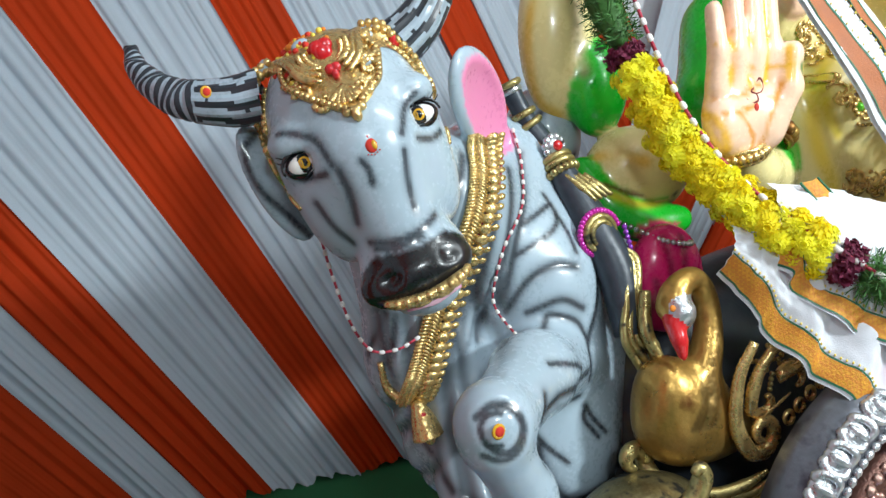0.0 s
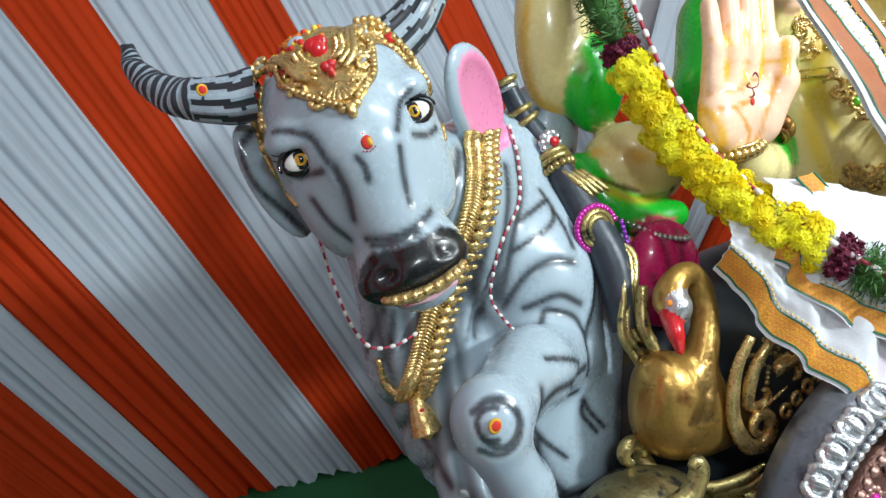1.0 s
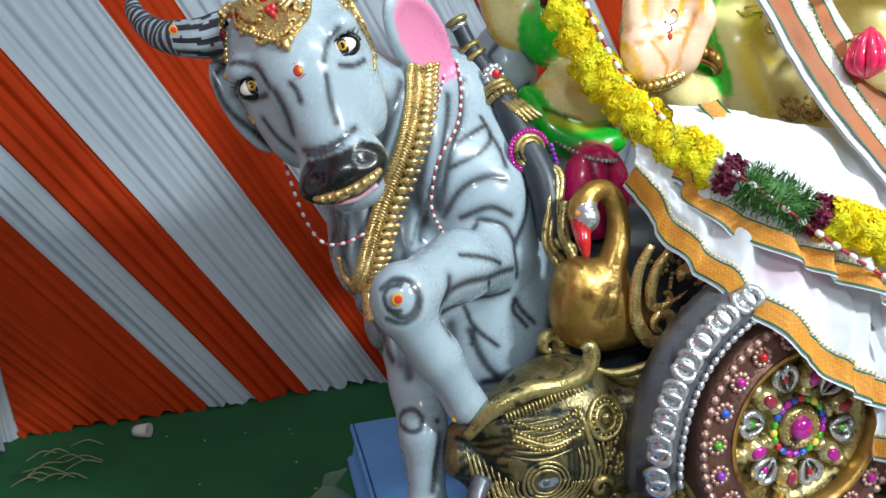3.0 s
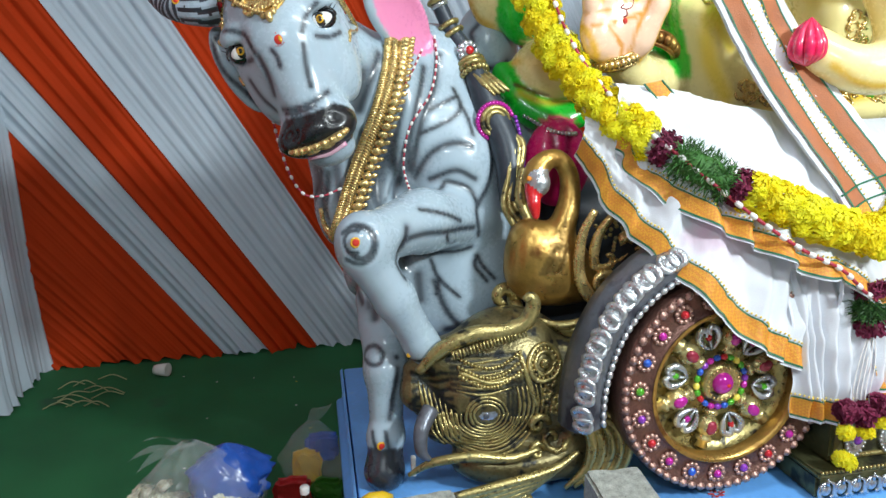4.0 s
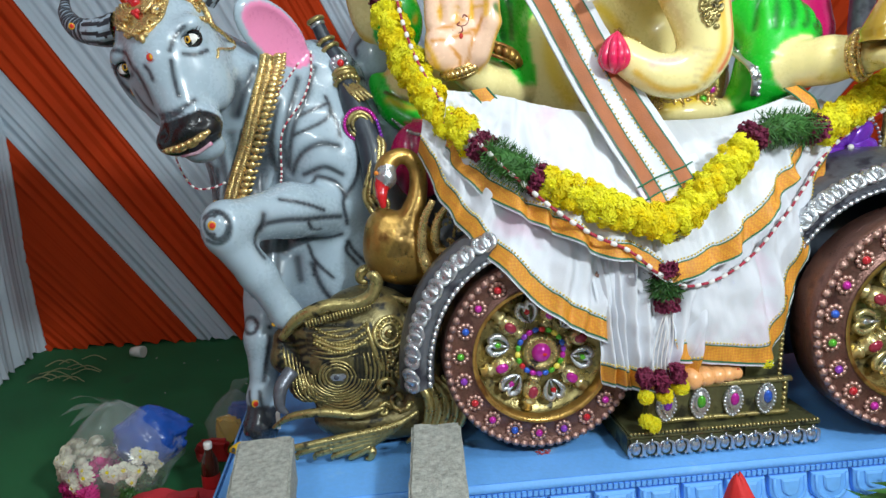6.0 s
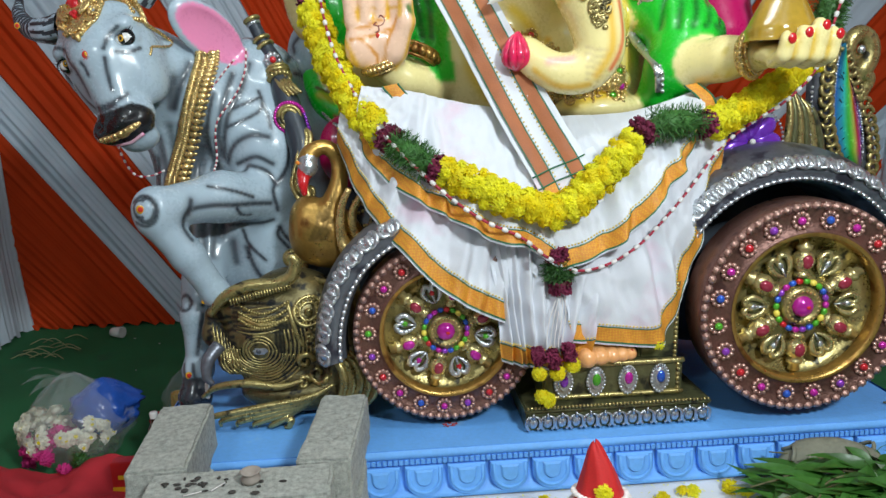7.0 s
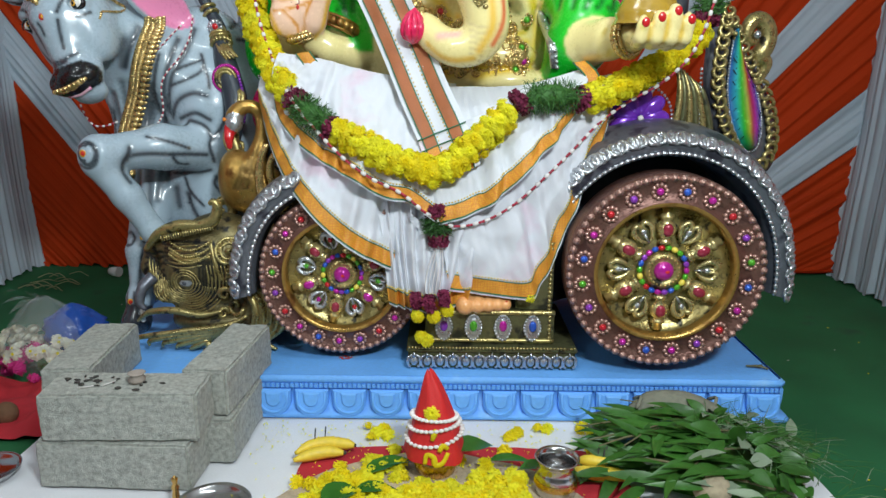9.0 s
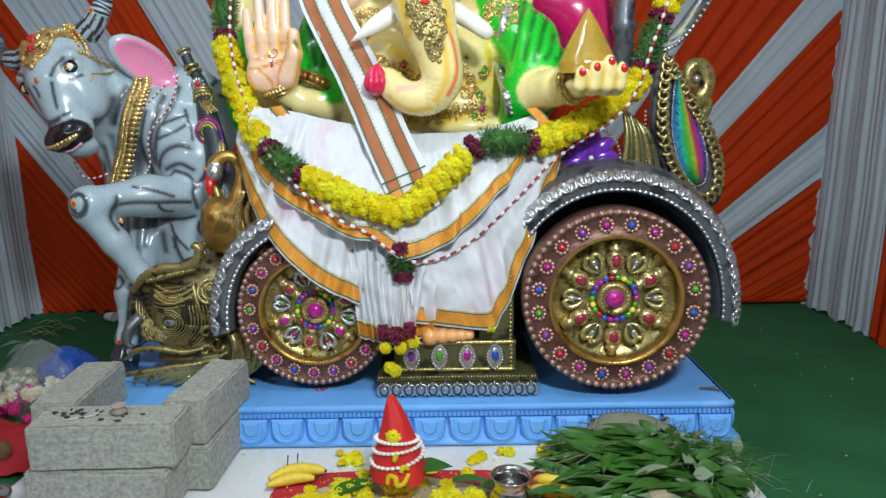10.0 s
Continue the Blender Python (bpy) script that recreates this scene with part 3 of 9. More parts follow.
# ---- blue plinth
plinth = thing("plinth", (1.66, 1.2, 0.19), "sky blue painted plinth with a moulded band of lotus petals", "plinth")
X0, X1, Y1 = 0.43, 2.89, 1.95
profile = [(0.672, 0.196), (0.662, 0.206), (0.668, 0.216), (0.684, 0.222), (0.700, 0.296), (0.690, 0.302), (0.690, 0.322), (0.684, 0.326), (0.684, 0.338), (0.694, 0.346)]
g = Geo()
rows = []
for y, z in profile:
    o = 0.70 - y
    rows.append([(X0 - o, Y1, z), (X0 - o, y + 0.02, z), (X0 - o + 0.02, y, z)] + [(x, y + 0.0012 * noise.noise(Vector((x * 9, z * 30, 0))), z) for x in np.linspace(X0 + 0.05, X1 - 0.05, 80)]
                + [(X1 + o - 0.02, y, z), (X1 + o, y + 0.02, z), (X1 + o, Y1, z)])
g.grid(rows, BLUE)
g.box((X0, 0.70, 0.2), (X1, Y1, 0.344), BLUE, 0.003)
part("body", g, plinth)


def petal_line(w, h, n=14):
    """Outline of a hanging petal, its rounded end down."""
    return [(w * math.cos(a), -h + w * 0.9 + w * 0.9 * math.sin(a)) for a in np.linspace(0, -math.pi, n)]


g = Geo()
o = [(0.049, 0.0)] + petal_line(0.049, 0.078) + [(-0.049, 0.0)]
g.prism(o[::-1], 0.008, -0.014, BLUE, 0.12)
g.tube([(x, -0.014, z) for x, z in [(0.040, -0.004)] + petal_line(0.040, 0.066) + [(-0.040, -0.004)]], 0.0045, BLUE, 6)
o = [(0.024, -0.006)] + petal_line(0.022, 0.048, 10) + [(-0.024, -0.006)]
g.prism(o[::-1], -0.010, -0.021, BLUE, 0.2)
petal = g.mesh("petal")
for i in range(19):
    x = X0 + 0.064 + i * 0.1297
    piece("petal", petal, plinth, Matrix.Translation((x, 0.689, 0.298)) @ Matrix.Rotation(radians(-9), 4, "X") @ Matrix.Diagonal((1.18, 1.1, 1.2, 1)))
for i, y in enumerate(np.arange(0.77, 1.9, 0.13)):
    piece("petal", petal, plinth, Matrix.Translation((X1 + 0.004, y, 0.298)) @ Matrix.Rotation(radians(90), 4, "Z") @ Matrix.Diagonal((1.18, 1.1, 1.2, 1)))
g = Geo()
for x in np.arange(X0 + 0.01, X1, 0.0165):
    g.box((x, 0.6845, 0.304), (x + 0.012, 0.695, 0.319), BLUE, 0)
part("dentil_moulding", g, plinth, kind="stuff")

# ---- footstool under the idol's foot
stool = thing("footstool", (1.89, 0.9, 0.345), "green-bronze footstool with silver leaf and jewel mouldings", "footstool")
g = Geo()
g.box((1.60, 0.765, 0.345), (2.19, 1.25, 0.412), GREENBRONZE, 0.008)
g.box((1.595, 0.755, 0.408), (2.195, 1.25, 0.424), GREENBRONZE, 0.005)
g.box((1.66, 0.80, 0.42), (2.115, 1.25, 0.545), GREENBRONZE, 0.008)
g.tube([(x, 0.798, 0.44) for x in np.linspace(1.66, 2.115, 30)], 0.007, OLDGOLD)
g.tube([(x, 0.798, 0.545) for x in np.linspace(1.66, 2.115, 30)], 0.009, OLDGOLD)
g.box((1.98, 0.83, 0.54), (2.11, 1.25, 0.80), GREENBRONZE, 0.008)
for x in (2.098,):
    for z in np.arange(0.45, 0.79, 0.016):
        g.ball((x, 0.80 if z < 0.54 else 0.83, z), 0.008, OLDGOLD, seg=8, rings=5)
for z in (0.426,):
    for x in np.arange(1.605, 2.19, 0.0118):
        g.ball((x, 0.757, z), 0.0055, OLDGOLD, seg=6, rings=4)
part("body", g, stool)
g = Geo()
g.ball((0, 0, 0), (0.016, 0.012, 0.019), SILVER, seg=10, rings=6)
for s in (-1, 1):
    g.tube(spline([(s * 0.006, -0.008, 0.024), (s * 0.02, -0.008, 0.014), (s * 0.021, -0.006, -0.012), (s * 0.012, -0.006, -0.022)], 5), [0.003, 0.006, 0.004], SILVER, 6)
g.tube([(0, -0.008, 0.034), (0, -0.008, 0.014)], [0.002, 0.006], SILVER, 6)
leaf_me = g.mesh("silver_leaf")
for i in range(13):
    piece("silver_leaf", leaf_me, stool, Matrix.Translation((1.622 + i * 0.0455, 0.762, 0.376)))


def drop(s, n=16):
    """Outline of a drop with its point down."""
    return [(s * math.sin(a) * (0.62 + 0.1 * math.cos(a)), s * (-math.cos(a)) * (1.0 if math.cos(a) < 0 else 1.0) * 0.9 - s * 0.25 * max(0, math.cos(a)) ** 4) for a in np.linspace(0, 2 * math.pi, n, endpoint=False)]


for i, gem in enumerate((3, 4, 0, 1)):
    g = Geo()
    x = 1.725 + i * 0.104
    g.prism([(x + a, 0.495 + b) for a, b in drop(0.048)], 0.802, 0.790, SILVER, 0.1)
    for a, b in drop(0.045, 22):
        g.ball((x + a, 0.791, 0.495 + b), 0.0052, SILVER, seg=6, rings=4)
    rim = part("jewel_mount", g, stool)
    g = Geo()
    g.prism([(x + a, 0.497 + b) for a, b in drop(0.032)], 0.794, 0.783, SILVER, 0.15)
    g.ball((x, 0.785, 0.498), (0.0145, 0.010, 0.021), GEMS[gem])
    part("jewel", g, rim)


# ---- chariot wheels
def wheel(at):
    w = thing("chariot_wheel", (0, 0, 0), "copper-rimmed chariot wheel with gold spokes and painted jewels", "wheel", "chariot wheels")
    g = Geo()
    ring = [(0.230, 0.03), (0.230, -0.010), (0.237, -0.018), (0.245, -0.014), (0.250, -0.008), (0.304, -0.008), (0.312, -0.016), (0.328, -0.014), (0.335, 0.0), (0.335, 0.10), (0.20, 0.10)]
    g.lathe(ring, (0, 0, 0), (0, 1, 0), COPPER, 72)
    part("rim", g, w, "dull copper rim")
    g = Geo()
    g.lathe([(0.233, -0.004), (0.232, 0.02), (0.222, 0.050), (0.16, 0.056), (0.10, 0.044), (0.0, 0.040)], (0, 0, 0), (0, 1, 0), OLDGOLD, 56)
    g.lathe([(0.240, -0.020), (0.230, -0.022), (0.224, -0.008), (0.222, 0.02)], (0, 0, 0), (0, 1, 0), BRONZE, 56)
    part("dish", g, w, "antique gold dish")
    g = Geo()
    g.lathe([(0.062, 0.05), (0.064, 0.018), (0.056, 0.008), (0.044, 0.006), (0.040, 0.014), (0.034, 0.012)], (0, 0, 0), (0, 1, 0), OLDGOLD, 32)
    for i in range(22):
        a = i * 2 * math.pi / 22
        g.ball((0.050 * math.cos(a), 0.006, 0.050 * math.sin(a)), 0.0042, GOLD, seg=6, rings=4)
    hub = part("hub", g, w)
    g = Geo()
    g.ball((0, 0.014, 0), (0.034, 0.026, 0.034), GEMS[0], seg=20, rings=10)
    g.ball((0.006, -0.0115, 0.002), (0.008, 0.002, 0.006), VERMILION, seg=8, rings=4)
    part("hub_jewel", g, hub, "glossy magenta boss with a vermilion mark")
    balls = []
    for mat in GEMS + [YELLOW]:
        b = Geo()
        b.ball((0, 0, 0), (0.0105, 0.009, 0.0125), mat, seg=10, rings=6)
        balls.append(b.mesh("hub_bead"))
    for i in range(22):
        a = i * 2 * math.pi / 22
        piece("hub_bead", balls[(0, 3, 1, 4, 5, 4, 2, 1)[i % 8]], w, Matrix.Translation((0.079 * math.cos(a), 0.022, 0.079 * math.sin(a))) @ Matrix.Rotation(-a, 4, "Y"))
    b = Geo()
    b.box((-0.0125, -0.009, -0.0105), (0.0125, 0.009, 0.0105), ROSEGOLD, 0.005)
    b.smooth = [True] * len(b.f)
    bead = b.mesh("rim_bead")
    for i in range(66):
        a = i * 2 * math.pi / 66
        piece("rim_bead", bead, w, Matrix.Rotation(-a, 4, "Y") @ Matrix.Translation((0, -0.014, 0.321)))
    ro = Geo()
    ro.lathe([(0.0, -0.006), (0.012, -0.006), (0.014, 0.0)], (0, 0, 0), (0, 1, 0), COPPER, 12)
    for i in range(10):
        a = i * 2 * math.pi / 10
        ro.ball((0.0195 * math.cos(a), -0.002, 0.0195 * math.sin(a)), (0.0068, 0.006, 0.0068), ROSEGOLD, seg=7, rings=5)
    rosette = ro.mesh("rosette")
    gem_me = []
    for mat in GEMS:
        b = Geo()
        b.ball((0, -0.006, 0), (0.0112, 0.010, 0.0112), mat, seg=12, rings=7)
        gem_me.append(b.mesh("jewel"))
    for i in range(20):
        a = (i + 0.5) * 2 * math.pi / 20
        m = Matrix.Rotation(-a, 4, "Y") @ Matrix.Translation((0, -0.010, 0.279)) @ Matrix.Scale(1.15, 4)
        r = piece("rosette", rosette, w, m)
        ORIGIN[r] = np.zeros(3)
        j = new("jewel", gem_me[(0, 3, 2, 0, 1, 4, 3, 2, 0, 1)[i % 10]])
        j.parent = r
    sp = Geo()
    sp.lathe([(0.008, 0.088), (0.018, 0.093), (0.018, 0.103), (0.011, 0.109), (0.022, 0.124), (0.026, 0.142), (0.021, 0.164), (0.012, 0.174), (0.018, 0.18), (0.018, 0.19), (0.011, 0.196), (0.014, 0.214), (0.0, 0.216)], (0, 0.034, 0), (0, 0, 1), DISHGOLD, 12)
    spoke = sp.mesh("spoke")
    sj = Geo()
    sj.ball((0, 0.0140, 0.143), (0.0135, 0.008, 0.023), MAROONGEM, seg=10, rings=6)
    sj2 = Geo()
    sj2.ball((0, 0.0140, 0.143), (0.0135, 0.008, 0.023), MAROONGEM if at == "right" else GEMS[0], seg=10, rings=6)
    ht = Geo()
    for s in (-1, 1):
        ht.tube(spline([(s * 0.004, 0.024, 0.112), (s * 0.022, 0.022, 0.132), (s * 0.030, 0.022, 0.158), (s * 0.016, 0.022, 0.178), (s * 0.004, 0.022, 0.168), (s * 0.008, 0.022, 0.154)], 5), [0.003, 0.010, 0.009, 0.004], DISHGOLD if at == "right" else SILVER, 7)
    ht.ball((0, 0.034, 0.148), (0.026, 0.01, 0.034), GREENBRONZE, seg=12, rings=6)
    ht.tube([(0, 0.024, 0.108), (0, 0.022, 0.14)], [0.002, 0.006], SILVER, 6)
    heart = ht.mesh("heart_motif")
    hj = []
    for k in (0, 4, 2):
        b = Geo()
        b.ball((0, 0.024, 0.15), (0.010, 0.008, 0.013), SILVER if at == "right" else GEMS[k], seg=10, rings=6)
        hj.append(b.mesh("jewel"))
    for i in range(6):
        m = Matrix.Rotation(radians(60 * i), 4, "Y")
        s = piece("spoke", spoke, w, m @ Matrix.Translation((0, -0.012, 0)) @ Matrix.Diagonal((1.35, 1.3, 1.0, 1)))
        j = new("jewel", sj.mesh("jewel") if i % 2 else sj2.mesh("jewel"))
        j.parent = s
        h = piece("heart_motif", heart, w, Matrix.Rotation(radians(60 * i + 30), 4, "Y") @ Matrix.Translation((0, 0.0, -0.008)) @ Matrix.Scale(1.06, 4))
        j = new("jewel", hj[i % 3])
        j.parent = h
    return w


w = wheel("right")
w.matrix_basis = Matrix.Translation((2.467, 0.742, 0.716)) @ Matrix.Rotation(radians(-2), 4, "Z")
w2 = wheel("left")
w2.matrix_basis = Matrix.Translation((1.362, 0.838, 0.662)) @ Matrix.Rotation(radians(12), 4, "Y") @ Matrix.Scale(0.865, 4)
tagged(w2, "smaller copper-rimmed chariot wheel half covered by the white cloth")


# ---- wheel arches
def arch(name, cx, cz, r, a0, a1, y0, y1, label, squash=1.0, back=1.0):
    """a0 to a1: degrees from the right, counter-clockwise."""
    t = thing(name, (cx, y1, 0.345), label, "wheel arch", "wheel arches")
    an = np.radians(np.linspace(a0, a1, 60))
    flare = 1 + 0.10 * np.clip((np.abs(np.degrees(an) - 90) - 70) / 45, 0, 1) ** 2

    def at(k, rr, y):
        return (cx + rr * flare[k] * math.cos(an[k]), y, cz + rr * squash * flare[k] * math.sin(an[k]))
    g = Geo()
    sec = [(r - 0.055, y0 + 0.10), (r - 0.05, y0 + 0.03), (r - 0.03, y0 + 0.006), (r + 0.0, y0), (r + 0.022, y0 + 0.012), (r + 0.034, y0 + 0.035), (r + 0.045, y0 + 0.07), (r + 0.045 + 0.033 * back, y0 + 0.15 * back + 0.071 * (1 - back)), (r + 0.045 + 0.047 * back, y0 + 0.24 * back + 0.072 * (1 - back)), (r + 0.045 * (1 + back), y1), (r - 0.05, y1)]
    g.grid([[at(k, rr, y) for rr, y in sec] for k in range(60)], GUNMETAL, loop_v=True)
    for k in (0, 59):
        g.add([at(k, rr, y) for rr, y in sec], [tuple(range(len(sec)))], GUNMETAL)
    shell = part("shell", g, t, "dark gunmetal arch")
    bead = Geo()
    bead.ball((0, 0, 0), (0.013, 0.009, 0.008), SILVER, seg=8, rings=5)
    bm_ = bead.mesh("bead")
    count = int(r * math.radians(a1 - a0) / 0.023)
    for i in range(count):
        k = (i + 0.5) / count * 59
        p = np.array(at(int(k), r - 0.036, y0 + 0.004)) * (1 - k % 1) + np.array(at(min(59, int(k) + 1), r - 0.036, y0 + 0.004)) * (k % 1)
        a = math.radians(a0 + (a1 - a0) * (i + 0.5) / count)
        piece("bead", bm_, t, Matrix.Translation(p) @ Matrix.Rotation(math.pi / 2 - a, 4, "Y"))
    sc = Geo()
    for s in (-1, 1):
        sc.tube(spline([(s * 0.002, 0, -0.014), (s * 0.020, -0.004, -0.012), (s * 0.026, -0.002, 0.006), (s * 0.016, 0.002, 0.022), (s * 0.006, 0.004, 0.014), (s * 0.012, 0.004, 0.004)], 4), [0.004, 0.009, 0.008, 0.004], SILVER, 7, flat=0.8)
    sc.ball((0, 0.004, 0.004), (0.024, 0.008, 0.024), SILVER, seg=10, rings=6)
    sc.ball((0, -0.004, 0.004), (0.008, 0.006, 0.018), SILVER, seg=8, rings=6)
    sm = sc.mesh("scallop")
    count = int(r * math.radians(a1 - a0) / 0.058)
    for i in range(count):
        k = (i + 0.5) / count * 59
        a = math.radians(a0 + (a1 - a0) * (i + 0.5) / count)
        p = np.array(at(int(k), r + 0.012, y0 + 0.006))
        piece("scallop", sm, t, Matrix.Translation(p) @ Matrix.Scale(1.15, 4) @ Matrix.Rotation(math.pi / 2 - a, 4, "Y") @ Matrix.Rotation(radians(-38), 4, "X"))
    return t


arch("wheel_arch", 2.495, 0.70, 0.437, -14, 150, 0.86, 1.22, "dark wheel arch edged with silver scallops and beads", back=0.5)
arch("wheel_arch", 1.36, 0.665, 0.355, 112, 194, 0.83, 0.93, "dark wheel arch with a silver edge beside the elephant head", back=0.0)

# ---- the chariot's dark body behind the ornaments
g = Geo()
s = Sculpt((0.55, 0.98, 0.33), (3.0, 1.75, 1.35), 0.02)
s.ell((1.75, 1.5, 0.75), (0.85, 0.25, 0.48), 0, 0.05)
s.ell((1.22, 1.38, 0.72), (0.34, 0.22, 0.42), 0, 0.05)
s.ell((0.98, 1.36, 0.52), (0.24, 0.20, 0.19), 0, 0.05)
s.ell((2.45, 1.4, 0.8), (0.5, 0.25, 0.42), 0, 0.05)
s.into(g, [DARK])
solid("chariot", g, (1.7, 1.4, 0.34), "dark blue-black moulded chariot body behind the wheels", "chariot")

# ---- concrete blocks of the little hearth
blocks = [((0.595, 0.255, 0.343), (1.035, 0.405, 0.488)), ((0.575, 0.245, 0.196), (1.015, 0.40, 0.341)), ((0.505, 0.41, 0.343), (0.655, 0.80, 0.490)),
          ((0.51, 0.41, 0.196), (0.66, 0.80, 0.341)), ((0.955, 0.41, 0.343), (1.095, 0.80, 0.492)), ((0.96, 0.385, 0.196), (1.10, 0.78, 0.341))]
for i, (lo, hi) in enumerate(blocks):
    g = Geo()
    ang = radians((1.5, -2, 4, 3, -5, -2)[i])
    g.box(lo, hi, CONCRETE, 0.007, axes=[(math.cos(ang), math.sin(ang), 0), (-math.sin(ang), math.cos(ang), 0), (0, 0, 1)], rough=0.003, cuts=12)
    solid("concrete_block", g, ((lo[0] + hi[0]) / 2, (lo[1] + hi[1]) / 2, lo[2]), "rough grey concrete block stacked as a small hearth", "block", "hearth blocks")
# ---- the bull
EX = unit((0.918, -0.19, 0.347))
UP = unit(np.array((-0.21, 0.19, 0.96)) - EX * (np.array((-0.21, 0.19, 0.96)) @ EX))
FW = np.cross(EX, UP)
HEAD = np.array((0.326, 1.184, 1.535))
AX = np.array([EX, UP, FW])


def hd(e, u, n):
    """A place on the head: across, up and out from its middle."""
    return HEAD + e * EX + u * UP + n * FW


def bull_form():
    s = Sculpt((-0.12, 0.88, 0.33), (1.20, 1.76, 1.84), 0.0062)
    # trunk, neck and chest
    s.ell((0.90, 1.52, 1.10), (0.22, 0.20, 0.34), 0, 0.06)
    s.ell((0.72, 1.47, 1.44), (0.18, 0.14, 0.17), 0, 0.05)
    s.ell((0.80, 1.40, 0.92), (0.20, 0.16, 0.26), 0, 0.06)
    s.ell((0.79, 1.36, 0.80), (0.165, 0.13, 0.17), 0, 0.05)
    s.ell((0.63, 1.36, 0.86), (0.12, 0.10, 0.24), 0, 0.05)
    s.ell((0.935, 1.60, 1.55), (0.10, 0.11, 0.135), 0, 0.03)
    s.limb([(0.40, 1.33, 1.50), (0.56, 1.42, 1.38), (0.74, 1.45, 1.22)], [0.14, 0.17, 0.20], 0, 0.06)
    s.limb([(0.43, 1.36, 1.34), (0.49, 1.40, 1.08), (0.55, 1.40, 0.86)], [0.10, 0.115, 0.11], 0, 0.06)
    s.ell((0.765, 1.365, 1.22), (0.135, 0.115, 0.20), 0, 0.05)
    # raised foreleg
    s.limb([(0.785, 1.345, 1.20), (0.805, 1.335, 1.06)], [0.11, 0.095], 0, 0.05)
    s.limb([(0.805, 1.325, 1.045), (0.64, 1.165, 1.07), (0.48, 1.005, 1.06)], [0.088, 0.082, 0.062], 0, 0.035)
    s.ell((0.468, 1.0, 1.055), (0.066, 0.062, 0.074), 0, 0.03)
    s.limb([(0.475, 1.005, 1.02), (0.545, 1.035, 0.90), (0.60, 1.06, 0.79)], [0.058, 0.052, 0.046], 0, 0.025)
    s.ell((0.618, 1.065, 0.755), (0.05, 0.048, 0.048), 0, 0.025)
    s.limb([(0.635, 1.065, 0.735), (0.665, 1.07, 0.685)], [0.042, 0.052], 2, 0.012)
    # standing foreleg
    s.limb([(0.54, 1.34, 0.95), (0.535, 1.22, 0.76), (0.525, 1.15, 0.66), (0.52, 1.13, 0.52)], [0.10, 0.068, 0.056, 0.046], 0, 0.03)
    s.ell((0.53, 1.175, 0.72), (0.056, 0.06, 0.06), 0, 0.02)
    s.ell((0.515, 1.115, 0.475), (0.056, 0.054, 0.05), 0, 0.025)
    s.limb([(0.51, 1.10, 0.43), (0.505, 1.085, 0.39)], [0.05, 0.058], 2, 0.012)
    # head
    s.ell(hd(0, 0.04, -0.01), (0.148, 0.175, 0.125), 0, 0.03, AX)
    s.limb([hd(0, -0.02, 0.035), hd(0, -0.20, 0.035)], [0.095, 0.070], 0, 0.05)
    s.ell(hd(0, -0.015, 0.065), (0.065, 0.08, 0.058), 0, 0.04, AX)
    for k in (-1, 1):
        s.ell(hd(k * 0.085, -0.055, -0.025), (0.062, 0.13, 0.085), 0, 0.04, AX)
        s.ell(hd(k * 0.108, 0.045, 0.052), (0.042, 0.030, 0.040), 0, 0.025, AX)
        s.ell(hd(k * 0.112, 0.0, 0.068), (0.036, 0.024, 0.030), 0, 0.006, AX, cut=True)
        s.ell(hd(k * 0.110, 0.0, 0.045), (0.034, 0.027, 0.030), 0, 0.006, AX)
    s.ell(hd(-0.004, -0.222, 0.035), (0.098, 0.060, 0.064), 0, 0.03, AX)
    s.ell(hd(0, -0.285, 0.005), (0.062, 0.038, 0.056), 0, 0.03, AX)
    s.ell(hd(-0.008, -0.240, 0.056), (0.102, 0.055, 0.064), 1, 0.010, AX)
    for k in (-1, 1):
        s.ell(hd(k * 0.058, -0.232, 0.108), (0.020, 0.012, 0.012), 1, 0.012, AX, cut=True)
    # horns and ears
    a = unit((0.167, 0.165, -0.155))
    b = unit(np.cross(a, (0.35, -0.9, 0.0)))
    c = np.cross(a, b)
    c = c if c[1] < 0 else -c
    s.ell((0.612, 1.292, 1.615), (0.150, 0.082, 0.028), 0, 0.02, [a, b, np.cross(a, b)])
    s.ell(np.array((0.616, 1.298, 1.610)) + 0.028 * c, (0.132, 0.066, 0.026), 4, 0.006, [a, b, np.cross(a, b)], cut=True)
    a = unit((0.09, 0.02, -0.17))
    b = unit(np.cross(a, (0.5, -0.8, 0.2)))
    s.ell((0.19, 1.30, 1.475), (0.125, 0.055, 0.024), 0, 0.02, [a, b, np.cross(a, b)])
    return s


# ---- bull: creases, each with its brushed dark line, and painted shade below the jaw
s = bull_form()
def settle(p):
    """The nearest place on the form."""
    p = np.array(p, float)
    for _ in range(4):
        v = s.value(p)
        d = np.array([s.value(p + e) - s.value(p - e) for e in np.eye(3) * s.h]) / (2 * s.h)
        p = p - d * np.clip(v, -0.03, 0.03) / max(d @ d, 0.2)
    return p


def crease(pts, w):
    """A carved crease with a crisp dark line; the soft halo is sprayed paint, below the jaw shade put into the colour.
    """
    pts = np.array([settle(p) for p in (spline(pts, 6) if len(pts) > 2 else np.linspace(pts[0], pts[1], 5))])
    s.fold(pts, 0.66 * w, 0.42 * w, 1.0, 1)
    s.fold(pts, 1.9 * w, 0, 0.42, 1)


